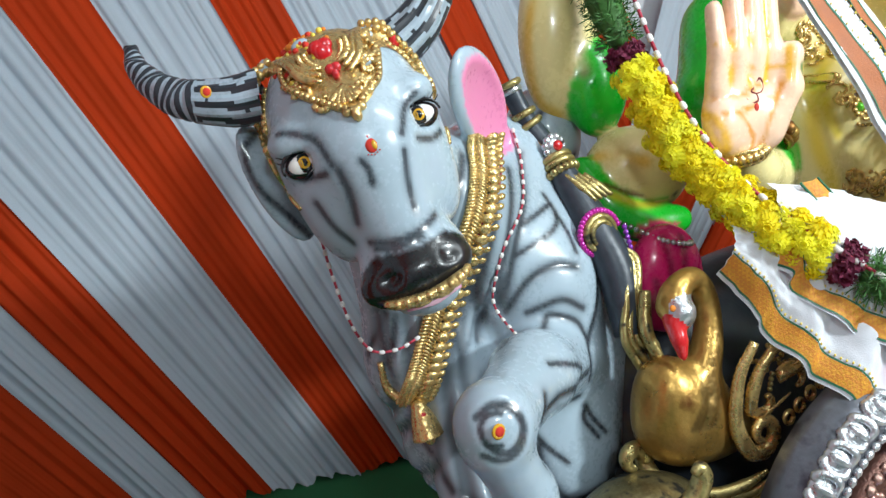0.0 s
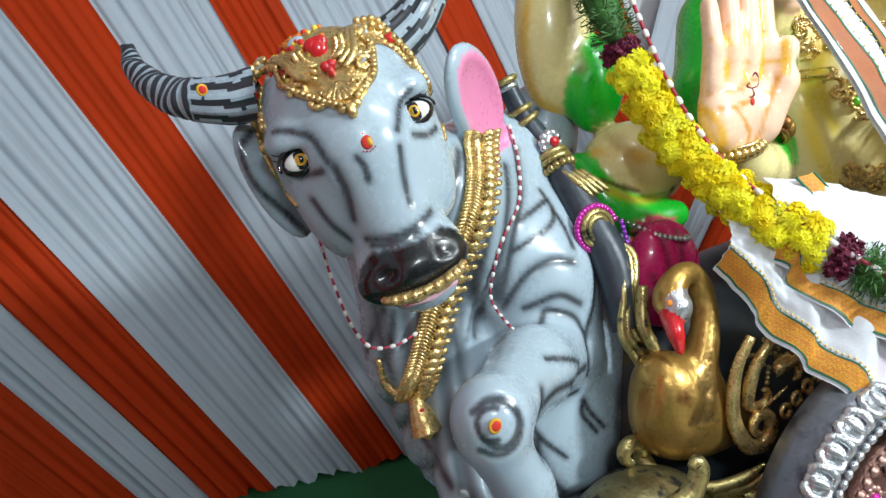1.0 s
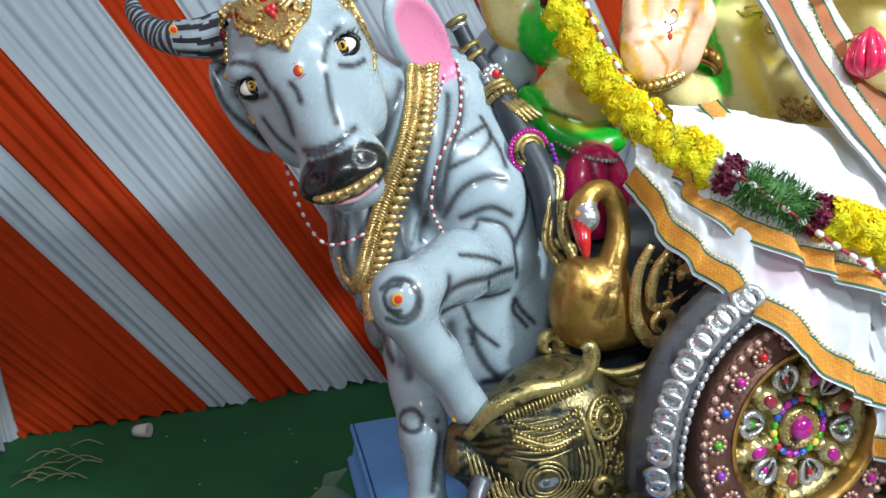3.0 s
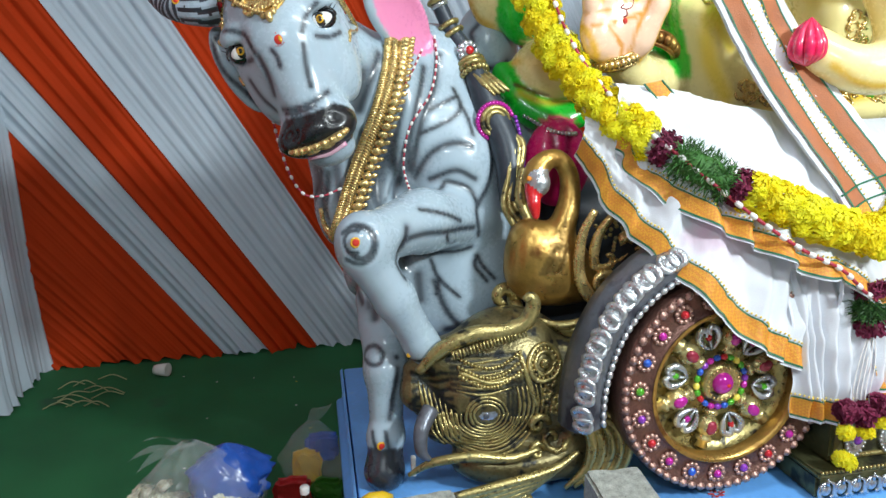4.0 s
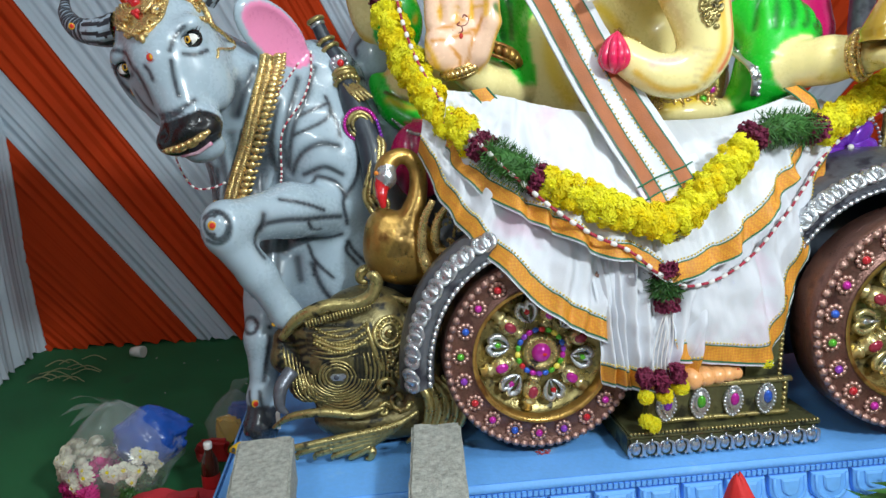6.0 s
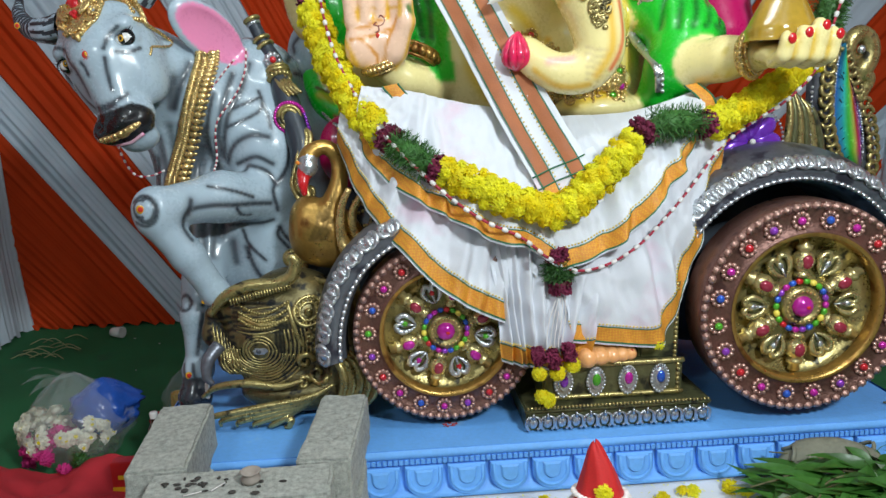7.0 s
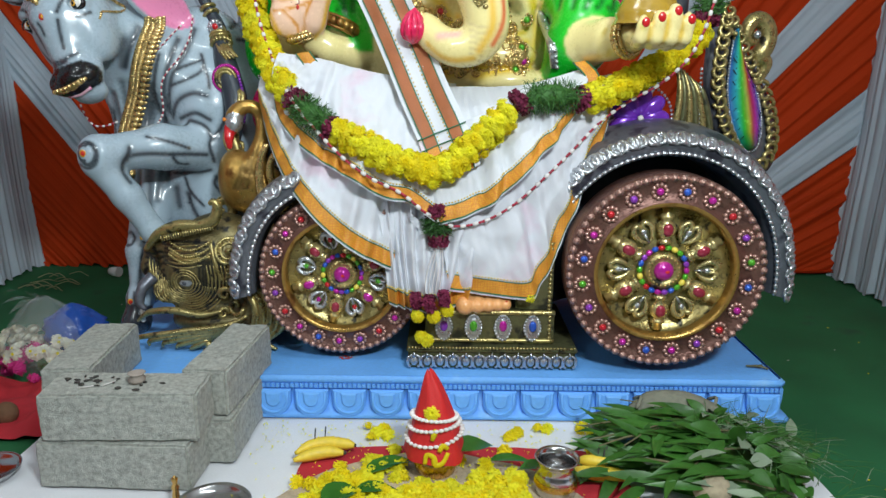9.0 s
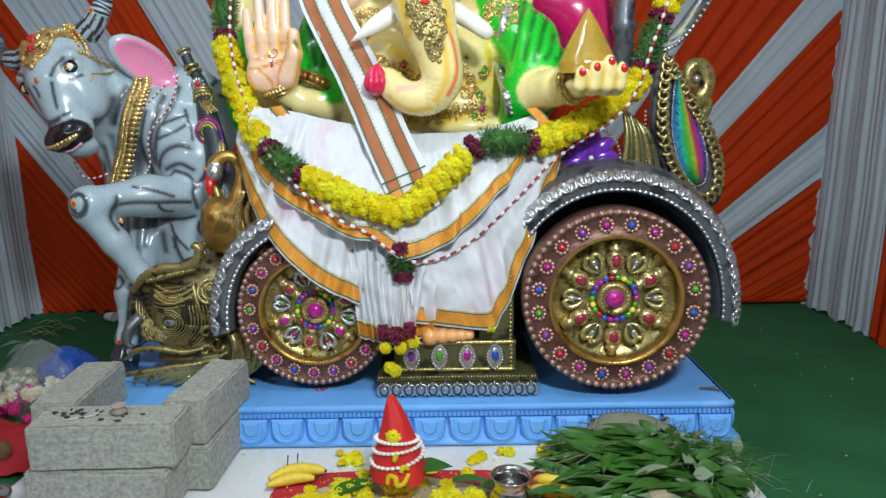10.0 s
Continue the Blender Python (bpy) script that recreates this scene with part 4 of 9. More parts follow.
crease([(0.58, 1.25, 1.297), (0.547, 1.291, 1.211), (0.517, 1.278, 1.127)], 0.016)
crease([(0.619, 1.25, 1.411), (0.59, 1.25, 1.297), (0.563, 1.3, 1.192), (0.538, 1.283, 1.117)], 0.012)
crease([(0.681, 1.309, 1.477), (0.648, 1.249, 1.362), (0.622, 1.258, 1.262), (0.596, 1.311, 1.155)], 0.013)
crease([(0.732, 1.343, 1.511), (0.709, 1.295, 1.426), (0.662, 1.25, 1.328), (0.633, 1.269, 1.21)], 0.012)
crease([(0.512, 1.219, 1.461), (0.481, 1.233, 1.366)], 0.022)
# shade below the jaw, put into the colour as a soft dark stroke
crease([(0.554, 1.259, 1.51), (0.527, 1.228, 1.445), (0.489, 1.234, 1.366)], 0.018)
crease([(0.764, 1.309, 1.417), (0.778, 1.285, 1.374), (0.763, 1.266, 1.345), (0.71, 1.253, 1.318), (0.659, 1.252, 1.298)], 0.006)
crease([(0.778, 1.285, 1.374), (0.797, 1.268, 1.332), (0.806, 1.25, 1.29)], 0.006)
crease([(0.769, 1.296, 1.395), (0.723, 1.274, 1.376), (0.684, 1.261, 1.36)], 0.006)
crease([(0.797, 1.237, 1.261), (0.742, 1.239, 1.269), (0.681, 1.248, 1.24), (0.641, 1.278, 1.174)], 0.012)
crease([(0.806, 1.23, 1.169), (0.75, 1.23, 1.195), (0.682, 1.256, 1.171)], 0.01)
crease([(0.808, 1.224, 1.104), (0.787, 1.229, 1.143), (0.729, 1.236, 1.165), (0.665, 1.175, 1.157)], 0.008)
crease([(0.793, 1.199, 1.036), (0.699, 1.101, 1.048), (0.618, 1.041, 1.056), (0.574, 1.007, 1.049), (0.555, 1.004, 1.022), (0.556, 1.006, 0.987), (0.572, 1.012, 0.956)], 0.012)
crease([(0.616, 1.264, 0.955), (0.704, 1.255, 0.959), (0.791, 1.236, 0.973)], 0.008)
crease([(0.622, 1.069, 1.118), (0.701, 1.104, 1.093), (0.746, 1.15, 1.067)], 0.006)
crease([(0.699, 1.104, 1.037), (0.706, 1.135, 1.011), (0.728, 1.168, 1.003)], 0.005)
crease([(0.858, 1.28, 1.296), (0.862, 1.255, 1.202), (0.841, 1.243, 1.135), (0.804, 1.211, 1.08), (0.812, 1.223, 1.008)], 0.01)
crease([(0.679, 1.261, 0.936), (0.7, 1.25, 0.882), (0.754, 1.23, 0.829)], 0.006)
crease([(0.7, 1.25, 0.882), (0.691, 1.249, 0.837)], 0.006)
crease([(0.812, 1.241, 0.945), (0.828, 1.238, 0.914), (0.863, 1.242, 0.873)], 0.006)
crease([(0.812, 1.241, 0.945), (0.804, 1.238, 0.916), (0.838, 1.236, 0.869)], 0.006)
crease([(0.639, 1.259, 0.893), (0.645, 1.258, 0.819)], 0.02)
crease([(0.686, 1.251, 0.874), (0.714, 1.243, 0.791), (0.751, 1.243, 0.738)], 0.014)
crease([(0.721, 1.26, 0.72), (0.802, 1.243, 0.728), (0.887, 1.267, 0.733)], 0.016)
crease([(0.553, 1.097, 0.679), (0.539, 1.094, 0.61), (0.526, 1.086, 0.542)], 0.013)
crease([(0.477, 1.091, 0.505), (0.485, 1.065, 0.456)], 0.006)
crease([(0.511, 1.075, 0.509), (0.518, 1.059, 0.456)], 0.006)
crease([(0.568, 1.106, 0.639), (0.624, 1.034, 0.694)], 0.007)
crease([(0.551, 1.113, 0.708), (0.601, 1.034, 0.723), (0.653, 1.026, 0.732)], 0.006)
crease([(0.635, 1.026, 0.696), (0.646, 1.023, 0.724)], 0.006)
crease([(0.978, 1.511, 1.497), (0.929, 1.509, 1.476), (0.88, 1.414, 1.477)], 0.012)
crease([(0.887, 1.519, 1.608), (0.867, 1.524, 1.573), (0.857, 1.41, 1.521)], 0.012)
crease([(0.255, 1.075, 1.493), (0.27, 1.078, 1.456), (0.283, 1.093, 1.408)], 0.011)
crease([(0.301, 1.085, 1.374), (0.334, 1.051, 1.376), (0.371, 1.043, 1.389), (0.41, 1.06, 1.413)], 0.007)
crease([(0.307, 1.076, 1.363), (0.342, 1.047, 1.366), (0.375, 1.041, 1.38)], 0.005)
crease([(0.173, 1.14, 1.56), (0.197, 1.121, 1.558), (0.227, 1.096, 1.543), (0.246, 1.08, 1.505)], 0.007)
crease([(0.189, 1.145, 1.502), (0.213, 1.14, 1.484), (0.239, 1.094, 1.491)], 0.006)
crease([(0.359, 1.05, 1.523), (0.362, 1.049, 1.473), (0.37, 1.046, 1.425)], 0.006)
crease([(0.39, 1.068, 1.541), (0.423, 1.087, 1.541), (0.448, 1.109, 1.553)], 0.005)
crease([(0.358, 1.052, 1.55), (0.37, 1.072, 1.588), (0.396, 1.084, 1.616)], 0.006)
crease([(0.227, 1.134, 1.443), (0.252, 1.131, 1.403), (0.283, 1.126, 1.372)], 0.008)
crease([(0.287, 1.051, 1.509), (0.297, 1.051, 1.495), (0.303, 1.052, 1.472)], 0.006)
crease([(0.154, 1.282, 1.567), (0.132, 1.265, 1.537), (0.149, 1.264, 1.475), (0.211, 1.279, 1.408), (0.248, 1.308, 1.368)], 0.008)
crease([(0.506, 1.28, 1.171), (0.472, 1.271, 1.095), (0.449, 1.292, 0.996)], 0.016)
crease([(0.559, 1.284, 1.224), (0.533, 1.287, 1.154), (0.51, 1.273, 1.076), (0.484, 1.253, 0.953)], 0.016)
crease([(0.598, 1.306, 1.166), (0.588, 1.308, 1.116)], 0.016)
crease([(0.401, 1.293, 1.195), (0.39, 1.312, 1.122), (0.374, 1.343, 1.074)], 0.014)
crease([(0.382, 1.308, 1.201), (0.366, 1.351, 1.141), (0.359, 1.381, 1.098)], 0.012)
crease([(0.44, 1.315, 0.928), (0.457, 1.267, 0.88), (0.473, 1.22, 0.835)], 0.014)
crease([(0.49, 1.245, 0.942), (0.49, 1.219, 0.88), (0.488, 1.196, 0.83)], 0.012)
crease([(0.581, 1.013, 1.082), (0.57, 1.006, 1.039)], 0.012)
s.fold([(0.423, 0.965, 1.088), (0.451, 0.957, 1.108), (0.483, 0.947, 1.098), (0.498, 0.938, 1.066), (0.488, 0.937, 1.031), (0.457, 0.941, 1.015), (0.427, 0.954, 1.026)], 0.006)
s.fold([(0.453, 0.938, 1.044), (0.436, 0.946, 1.045), (0.425, 0.951, 1.06), (0.427, 0.956, 1.079), (0.44, 0.953, 1.094), (0.457, 0.945, 1.095)], 0.004)
s.fold([(0.454, 0.953, 1.103), (0.481, 0.945, 1.096), (0.492, 0.938, 1.068), (0.479, 0.937, 1.038), (0.453, 0.939, 1.029), (0.431, 0.949, 1.047)], 0.006)
s.fold([(0.517, 1.112, 0.717), (0.506, 1.104, 0.697), (0.483, 1.116, 0.692), (0.468, 1.154, 0.701), (0.478, 1.146, 0.729), (0.501, 1.128, 0.739), (0.517, 1.114, 0.724)], 0.006)
s.fold([(0.47, 1.069, 0.437), (0.551, 1.076, 0.45)], 0.004)
horns = []
# hanging folds of the dewlap
for x0, x1, z0, z1 in ((0.375, 0.40, 1.20, 0.88), (0.415, 0.425, 1.26, 0.80), (0.455, 0.465, 1.30, 0.78), (0.50, 0.505, 1.30, 0.80), (0.545, 0.545, 1.28, 0.82), (0.585, 0.58, 1.26, 0.86), (0.625, 0.61, 1.24, 0.92)):
    s.fold([s.touch((x0 + (x1 - x0) * t + 0.008 * math.sin(4 * t + 30 * x0), 1.18, z0 + (z1 - z0) * t), (0, 1, 0), 0.5) for t in np.linspace(0, 1, 7)], 0.017, 0.014, 0.95)
for c0, pts, rad in (("a", [(0.17, 1.245, 1.633), (0.11, 1.265, 1.625), (0.03, 1.315, 1.64), (-0.025, 1.37, 1.69), (-0.038, 1.41, 1.74)], [0.048, 0.043, 0.034, 0.022, 0.012]),
                     ("b", [(0.42, 1.228, 1.72), (0.465, 1.22, 1.765), (0.505, 1.225, 1.84), (0.50, 1.25, 1.92), (0.475, 1.28, 1.975)], [0.048, 0.043, 0.034, 0.022, 0.012])):
    line = spline(pts, 6)
    rr = np.interp(np.linspace(0, 1, len(line)), np.linspace(0, 1, 5), rad)
    tan = np.gradient(line, axis=0)
    side = np.array((0.1, 0.9, 0.3))
    rows, seg = [], 48
    fine = spline(line, 4)
    fr = np.interp(np.linspace(0, 1, len(fine)), np.linspace(0, 1, len(rr)), rr)
    ft = np.gradient(fine, axis=0)
    for i, (p, r, t) in enumerate(zip(fine, fr, ft)):
        t = unit(t)
        a = unit(np.cross(t, side))
        b = np.cross(t, a)
        rows.append([p + r * (1 + (0.03 * math.sin(i * 1.55) if i > 36 else 0.03 * math.sin(5.5 * q * 2))) * (math.cos(q) * a + math.sin(q) * b) + t * 0.004 * math.sin(2 * q + 0.4 * i) for q in np.arange(seg) * 2 * math.pi / seg])
    for i in range(len(rows) - 1):
        for j in range(seg):
            f = i / (len(rows) - 1)
            dark = f > 0.9 or (i % 4 < 2 and i > 34) or (i <= 34 and math.sin(j * 1.178 + 0.9 * math.sin(i * 0.17)) > 0.1)
            horns.append(([rows[i][j], rows[i][(j + 1) % seg], rows[i + 1][(j + 1) % seg], rows[i + 1][j]], dark))
g = Geo()
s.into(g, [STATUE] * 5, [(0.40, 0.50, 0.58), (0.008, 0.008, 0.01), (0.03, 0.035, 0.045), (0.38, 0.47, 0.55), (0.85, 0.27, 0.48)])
for want, mat in ((False, GREY), (True, HOOF)):
    quads = [q for q, dark in horns if dark == want]
    g.add([p for q in quads for p in q], [(4 * i, 4 * i + 1, 4 * i + 2, 4 * i + 3) for i in range(len(quads))], mat)


def face(e, u, off=0.0):
    return s.touch(hd(e, u, 0.30), -FW, 0.6, off)


# eyes: white, amber iris, black pupil and dark lids
for k, c in ((-1, (0.214, 1.136, 1.510)), (1, (0.404, 1.098, 1.579))):
    c = np.array(c)
    look_at = unit(FW + 0.25 * k * EX)
    eye_ax = [EX, UP, FW]
    g.ball(c - FW * 0.006, (0.037, 0.0255, 0.018), BLACK, eye_ax, 18, 10)
    g.ball(c - FW * 0.001, (0.031, 0.0195, 0.0165), IVORY, eye_ax, 18, 10)
    g.ball(c + FW * 0.0055, (0.0175, 0.0175, 0.0110), BLACK, eye_ax, 16, 8)
    g.ball(c + FW * 0.0085, (0.0135, 0.0135, 0.0090), AMBER, eye_ax, 16, 8)
    g.ball(c + FW * 0.0105, (0.0090, 0.0095, 0.0080), BLACK, eye_ax, 12, 8)
    g.tube([c + FW * 0.0185 + UP * 0.004 - EX * 0.003, c + FW * 0.0180 - UP * 0.006 - EX * 0.004], [0.001, 0.0022, 0.001], AMBER, 5)
    lid = [c + EX * 0.039 * math.cos(a) + UP * 0.0265 * math.sin(a) + FW * 0.003 for a in np.linspace(-0.1, math.pi + 0.3, 14)]
    g.tube(lid, [0.002, 0.0045, 0.002], BLACK, 6)
    for q in (0.4, 0.7, 1.0):
        b = c + EX * k * 0.036 * math.cos(q) + UP * 0.027 * math.sin(q) + FW * 0.004
        g.tube([b, b + EX * k * 0.013 + UP * 0.010], [0.0018, 0.0006], BLACK, 5)
# marks of vermilion and turmeric
c = face(0.004, -0.024, 0.001)
g.ball(c, (0.0105, 0.013, 0.003), VERMILION, AX, 12, 6)
g.ball(c + EX * 0.005 - UP * 0.002 + FW * 0.0022, (0.0045, 0.008, 0.002), AMBER, AX, 10, 6)
g.ball(c + UP * 0.014, (0.003, 0.006, 0.002), VERMILION, AX, 8, 6)
for i in range(5):
    g.ball(c - UP * (0.0165 - 0.002 * abs(i - 2)) + EX * (i - 2) * 0.005 + FW * 0.001, 0.0014, VERMILION, seg=6, rings=4)


def dab(p, d, r, inner=True):
    """A pressed mark on the statue where the ray meets it."""
    q = s.touch(p, d, 0.5, 0.0005)
    z = unit(d)
    a = unit(np.cross(z, (0, 0, 1)))
    g.ball(q, (r, r * 1.1, 0.003), VERMILION if inner else AMBER, [a, np.cross(a, z), z], 12, 6)
    if inner:
        g.ball(q - z * 0.0016, (r * 1.12, r * 1.25, 0.0022), AMBER, [a, np.cross(a, z), z], 12, 6)
        g.ball(q - z * 0.0022 + a * 0.001, (r * 0.85, r * 0.9, 0.0026), VERMILION, [a, np.cross(a, z), z], 12, 6)


dab((0.445, 0.75, 1.075), (0.02, 1, -0.03), 0.011)
dab((0.578, 0.85, 0.75), (0, 1, -0.05), 0.007, False)
dab((0.497, 0.85, 0.475), (0, 1, 0), 0.011)
dab((0.07, 0.9, 1.63), (0, 1, 0), 0.008)
dab((0.49, 0.9, 1.80), (0, 1, 0), 0.009)


# crown: a filigree of gold on a pale field
def strip(pts, r, mat=GOLD, off=0.004, n=5, flat=0.8):
    p = spline([face(e, u, off) for e, u in spline(pts, 3)], 2)
    g.tube(p, r, mat, 7, flat, FW)


def beads(pts, r, mat=GOLD, gap=1.7, off=0.004):
    p = spline([face(e, u, off) for e, u in spline(pts, 4)], 3)
    d = np.concatenate([[0], np.cumsum(np.linalg.norm(np.diff(p, axis=0), axis=1))])
    for x in np.arange(0, d[-1], r * gap):
        g.ball([np.interp(x, d, p[:, i]) for i in range(3)], r * random.uniform(0.85, 1.15), mat, seg=7, rings=5)


PALE = material("crown_field", (0.36, 0.46, 0.54), 0.3, vary=0.08, bump=0.05)
rows = []
for t in np.linspace(0, 1, 14):
    low = [(-0.155, 0.10), (-0.12, 0.19), (-0.075, 0.165), (-0.07, 0.11), (0.004, 0.036), (0.07, 0.08), (0.09, 0.13), (0.13, 0.115), (0.16, 0.05)]
    row = []
    for e, u in spline(low, 4):
        e2, u2 = e * (1 - t) + e * 0.82 * t, u + (0.205 - 0.5 * abs(e) * abs(e) * 3 - u) * t
        row.append(face(e2, max(u, u2), 0.004))
    rows.append(row)
g.grid(rows, GOLD)
for e, u, a in ((-0.052, 0.118, 0.4), (0.052, 0.112, -0.3), (-0.10, 0.195, 0.8), (0.085, 0.175, -0.8), (-0.028, 0.19, 0.2)):
    g.ball(face(e, u, 0.004), (0.016, 0.009, 0.004), PALE, [EX * math.cos(a) + UP * math.sin(a), UP * math.cos(a) - EX * math.sin(a), FW], 10, 6)
edge_low = [(-0.075, 0.168), (-0.078, 0.13), (-0.066, 0.105), (-0.035, 0.07), (0.004, 0.036), (0.03, 0.055), (0.062, 0.075), (0.075, 0.10), (0.085, 0.13), (0.075, 0.15)]
strip(edge_low, 0.0065)
beads(edge_low, 0.006, off=0.009)
for k in (-1, 1):
    beads([(k * 0.075, 0.16), (k * 0.10, 0.185), (k * 0.125, 0.17), (k * 0.145, 0.13), (k * 0.155, 0.085), (k * 0.15, 0.05)], 0.0085, off=0.006)
    beads([(k * 0.09, 0.20), (k * 0.12, 0.19), (k * 0.14, 0.15)], 0.0075, off=0.007)
    beads([(k * 0.112, 0.155), (k * 0.128, 0.125), (k * 0.140, 0.085)], 0.0075, off=0.006)
    strip([(k * 0.152, 0.10), (k * 0.158, 0.04), (k * 0.15, -0.03), (k * 0.142, -0.06)], [0.009, 0.006, 0.004])
    for r in range(3):
        strip([(k * (0.014 + 0.005 * r), 0.125 - 0.012 * r), (k * (0.035 + 0.008 * r), 0.135 - 0.006 * r), (k * (0.05 + 0.008 * r), 0.165), (k * (0.075 + 0.01 * r), 0.185 + 0.008 * r)], [0.004, 0.008, 0.007, 0.004], off=0.008 + 0.004 * r)
    for (ce, cu), sgn in (((0.058, 0.098), 1), ((0.066, 0.13), -1), ((0.034, 0.072), -1)):
        strip([(k * (ce + (0.017 - 0.0016 * i) * math.cos(sgn * i * 0.75)), cu + (0.017 - 0.0016 * i) * math.sin(sgn * i * 0.75)) for i in range(9)], [0.006, 0.005, 0.003], off=0.008)
    g.ball(face(k * 0.132, 0.150, 0.012), (0.010, 0.013, 0.008), RED, AX, 12, 7)
for q in np.linspace(-0.9, 0.9, 7):
    strip([(0.003, 0.085), (0.003 + 0.02 * math.sin(q), 0.085 - 0.02 * math.cos(q)), (0.003 + 0.034 * math.sin(q), 0.085 - 0.034 * math.cos(q))], [0.002, 0.005, 0.0065], off=0.010)
g.ball(face(0.004, 0.030, 0.008), (0.009, 0.014, 0.008), GOLD, AX, 10, 6)
for k in (-1, 1):
    g.ball(face(0.004 + k * 0.012, 0.038, 0.008), (0.009, 0.008, 0.007), GOLD, AX, 10, 6)
c = face(0.0, 0.160, 0.012)
for k in (-1, 1):
    g.ball(c + EX * k * 0.0065 + UP * 0.003, (0.014, 0.012, 0.007), RED, AX, 14, 8)
g.ball(c - UP * 0.004, (0.0165, 0.019, 0.0078), RED, AX, 14, 8)
c2 = face(0.002, 0.113, 0.012)
for k in (-1, 1):
    g.ball(c2 + EX * k * 0.005 + UP * 0.003, (0.009, 0.009, 0.008), RED, AX, 12, 7)
g.ball(c2 - UP * 0.006, (0.007, 0.011, 0.008), RED, AX, 12, 7)
for r, w in ((0.029, 0.005), (0.038, 0.0055)):
    g.tube([c + EX * r * 1.1 * math.cos(a) + UP * (r * 1.0 * math.sin(a) - 0.002) + FW * 0.002 for a in np.linspace(math.pi * 0.95, math.pi * 2.05, 20)], w, GOLD, 6)
# kumkum on the crown's top
random.seed(5)
for i in range(70):
    e, u = random.gauss(-0.04, 0.022), random.uniform(0.185, 0.215)
    p = s.touch(hd(e, 0.42, random.uniform(0.0, 0.09)), -UP, 0.5, 0.003)
    g.ball(p, random.uniform(0.003, 0.007), random.choice((ORANGE, VERMILION, YELLOW)), seg=6, rings=4)
# nose ring
ring = [hd(0.075 * math.cos(a) - 0.004, -0.262 - 0.018 * math.sin(a), 0.092 + 0.022 * math.sin(a)) for a in np.linspace(0.15, math.pi - 0.15, 22)]
g.tube(ring, [0.006, 0.011, 0.009, 0.011, 0.006], GOLD, 9)
for p in ring[3:-3:2]:
    g.ball(p + FW * 0.006, 0.008, GOLD, seg=7, rings=5)
for k in (-1, 1):
    g.ball(hd(k * 0.018 - 0.004, -0.285, 0.108), (0.022, 0.009, 0.009), GOLD, AX, 10, 6)
g.tube([hd(k, -0.300 + 0.01 * abs(k) / 0.05, 0.062) for k in np.linspace(-0.05, 0.05, 10)], 0.006, PINK, 6)
# necklace: a braided band with hanging leaves
path = np.array([s.touch((x, 1.08, z), (0, 1, 0), 0.6, 0.006) for x, z in spline([(0.606, 1.545), (0.597, 1.49), (0.569, 1.396), (0.526, 1.282), (0.478, 1.164), (0.442, 1.06), (0.425, 1.0)], 16)])
for _ in range(60):
    path[1:-1, 1] = 0.5 * path[1:-1, 1] + 0.25 * (path[:-2, 1] + path[2:, 1])
path[:, 1] -= 0.008
tan = np.gradient(path, axis=0)
for i in range(0, len(path) - 1):
    t = unit(tan[i])
    a = unit(np.cross(t, (0, 1, 0)))
    if a[0] < 0:
        a = -a
    for k, lean in ((-0.024, 0.6), (-0.004, -0.6)):
        p = path[i] + a * k - np.array((0, 0.003, 0))
        g.tube([p - a * 0.010 + t * 0.006 * lean, p + a * 0.010 - t * 0.006 * lean], [0.004, 0.0062, 0.004], GOLD, 6)
    if i % 3 == 0:
        p = path[i] + a * 0.020 - np.array((0, 0.004, 0))
        g.ball(p, (0.017, 0.008, 0.012), GOLD, [unit(a - 0.5 * t), np.array((0, 1, 0)), unit(t + 0.5 * a)], 8, 5)
        g.ball(p + a * 0.018 - t * 0.008, (0.011, 0.006, 0.007), GOLD, [unit(a - 0.7 * t), np.array((0, 1, 0)), unit(t + 0.7 * a)], 8, 5)
g.tube(path + np.array((-0.022, 0, 0)), 0.005, GOLD, 6)
back = spline([s.touch((x, 1.15, z), (0, 1, 0), 1.0, 0.004) for x, z in ((0.425, 1.0), (0.39, 1.03), (0.375, 1.09))], 8)
g.tube(back, [0.013, 0.011, 0.006], GOLD, 8)
# bell
b0 = s.touch((0.445, 1.12, 0.965), (0, 1, 0), 1.0, 0.02)
axis = unit((0.25, -0.15, -1))
g.lathe([(0.0, -0.05), (0.014, -0.045), (0.018, -0.03), (0.024, -0.015), (0.030, 0.01), (0.034, 0.026), (0.036, 0.03), (0.026, 0.034), (0.0, 0.034)], b0, axis, GOLD, 18)
g.ball(b0 + axis * 0.04, 0.011, GOLD)
g.ball(b0 - axis * 0.02 - np.array((0, 0.018, 0)), (0.008, 0.005, 0.008), RED)


def mala(pts, r=0.0042, off=0.004, direct=(0, 1, 0)):
    """A thread of white and crimson beads laid on the statue."""
    p = np.array([s.touch(q, direct, 1.0, off) for q in spline(pts, 10)])
    for _ in range(25):
        p[1:-1, 1] = 0.5 * p[1:-1, 1] + 0.25 * (p[:-2, 1] + p[2:, 1])
    string_of(g, p - np.array((0, 0.004, 0)), r)


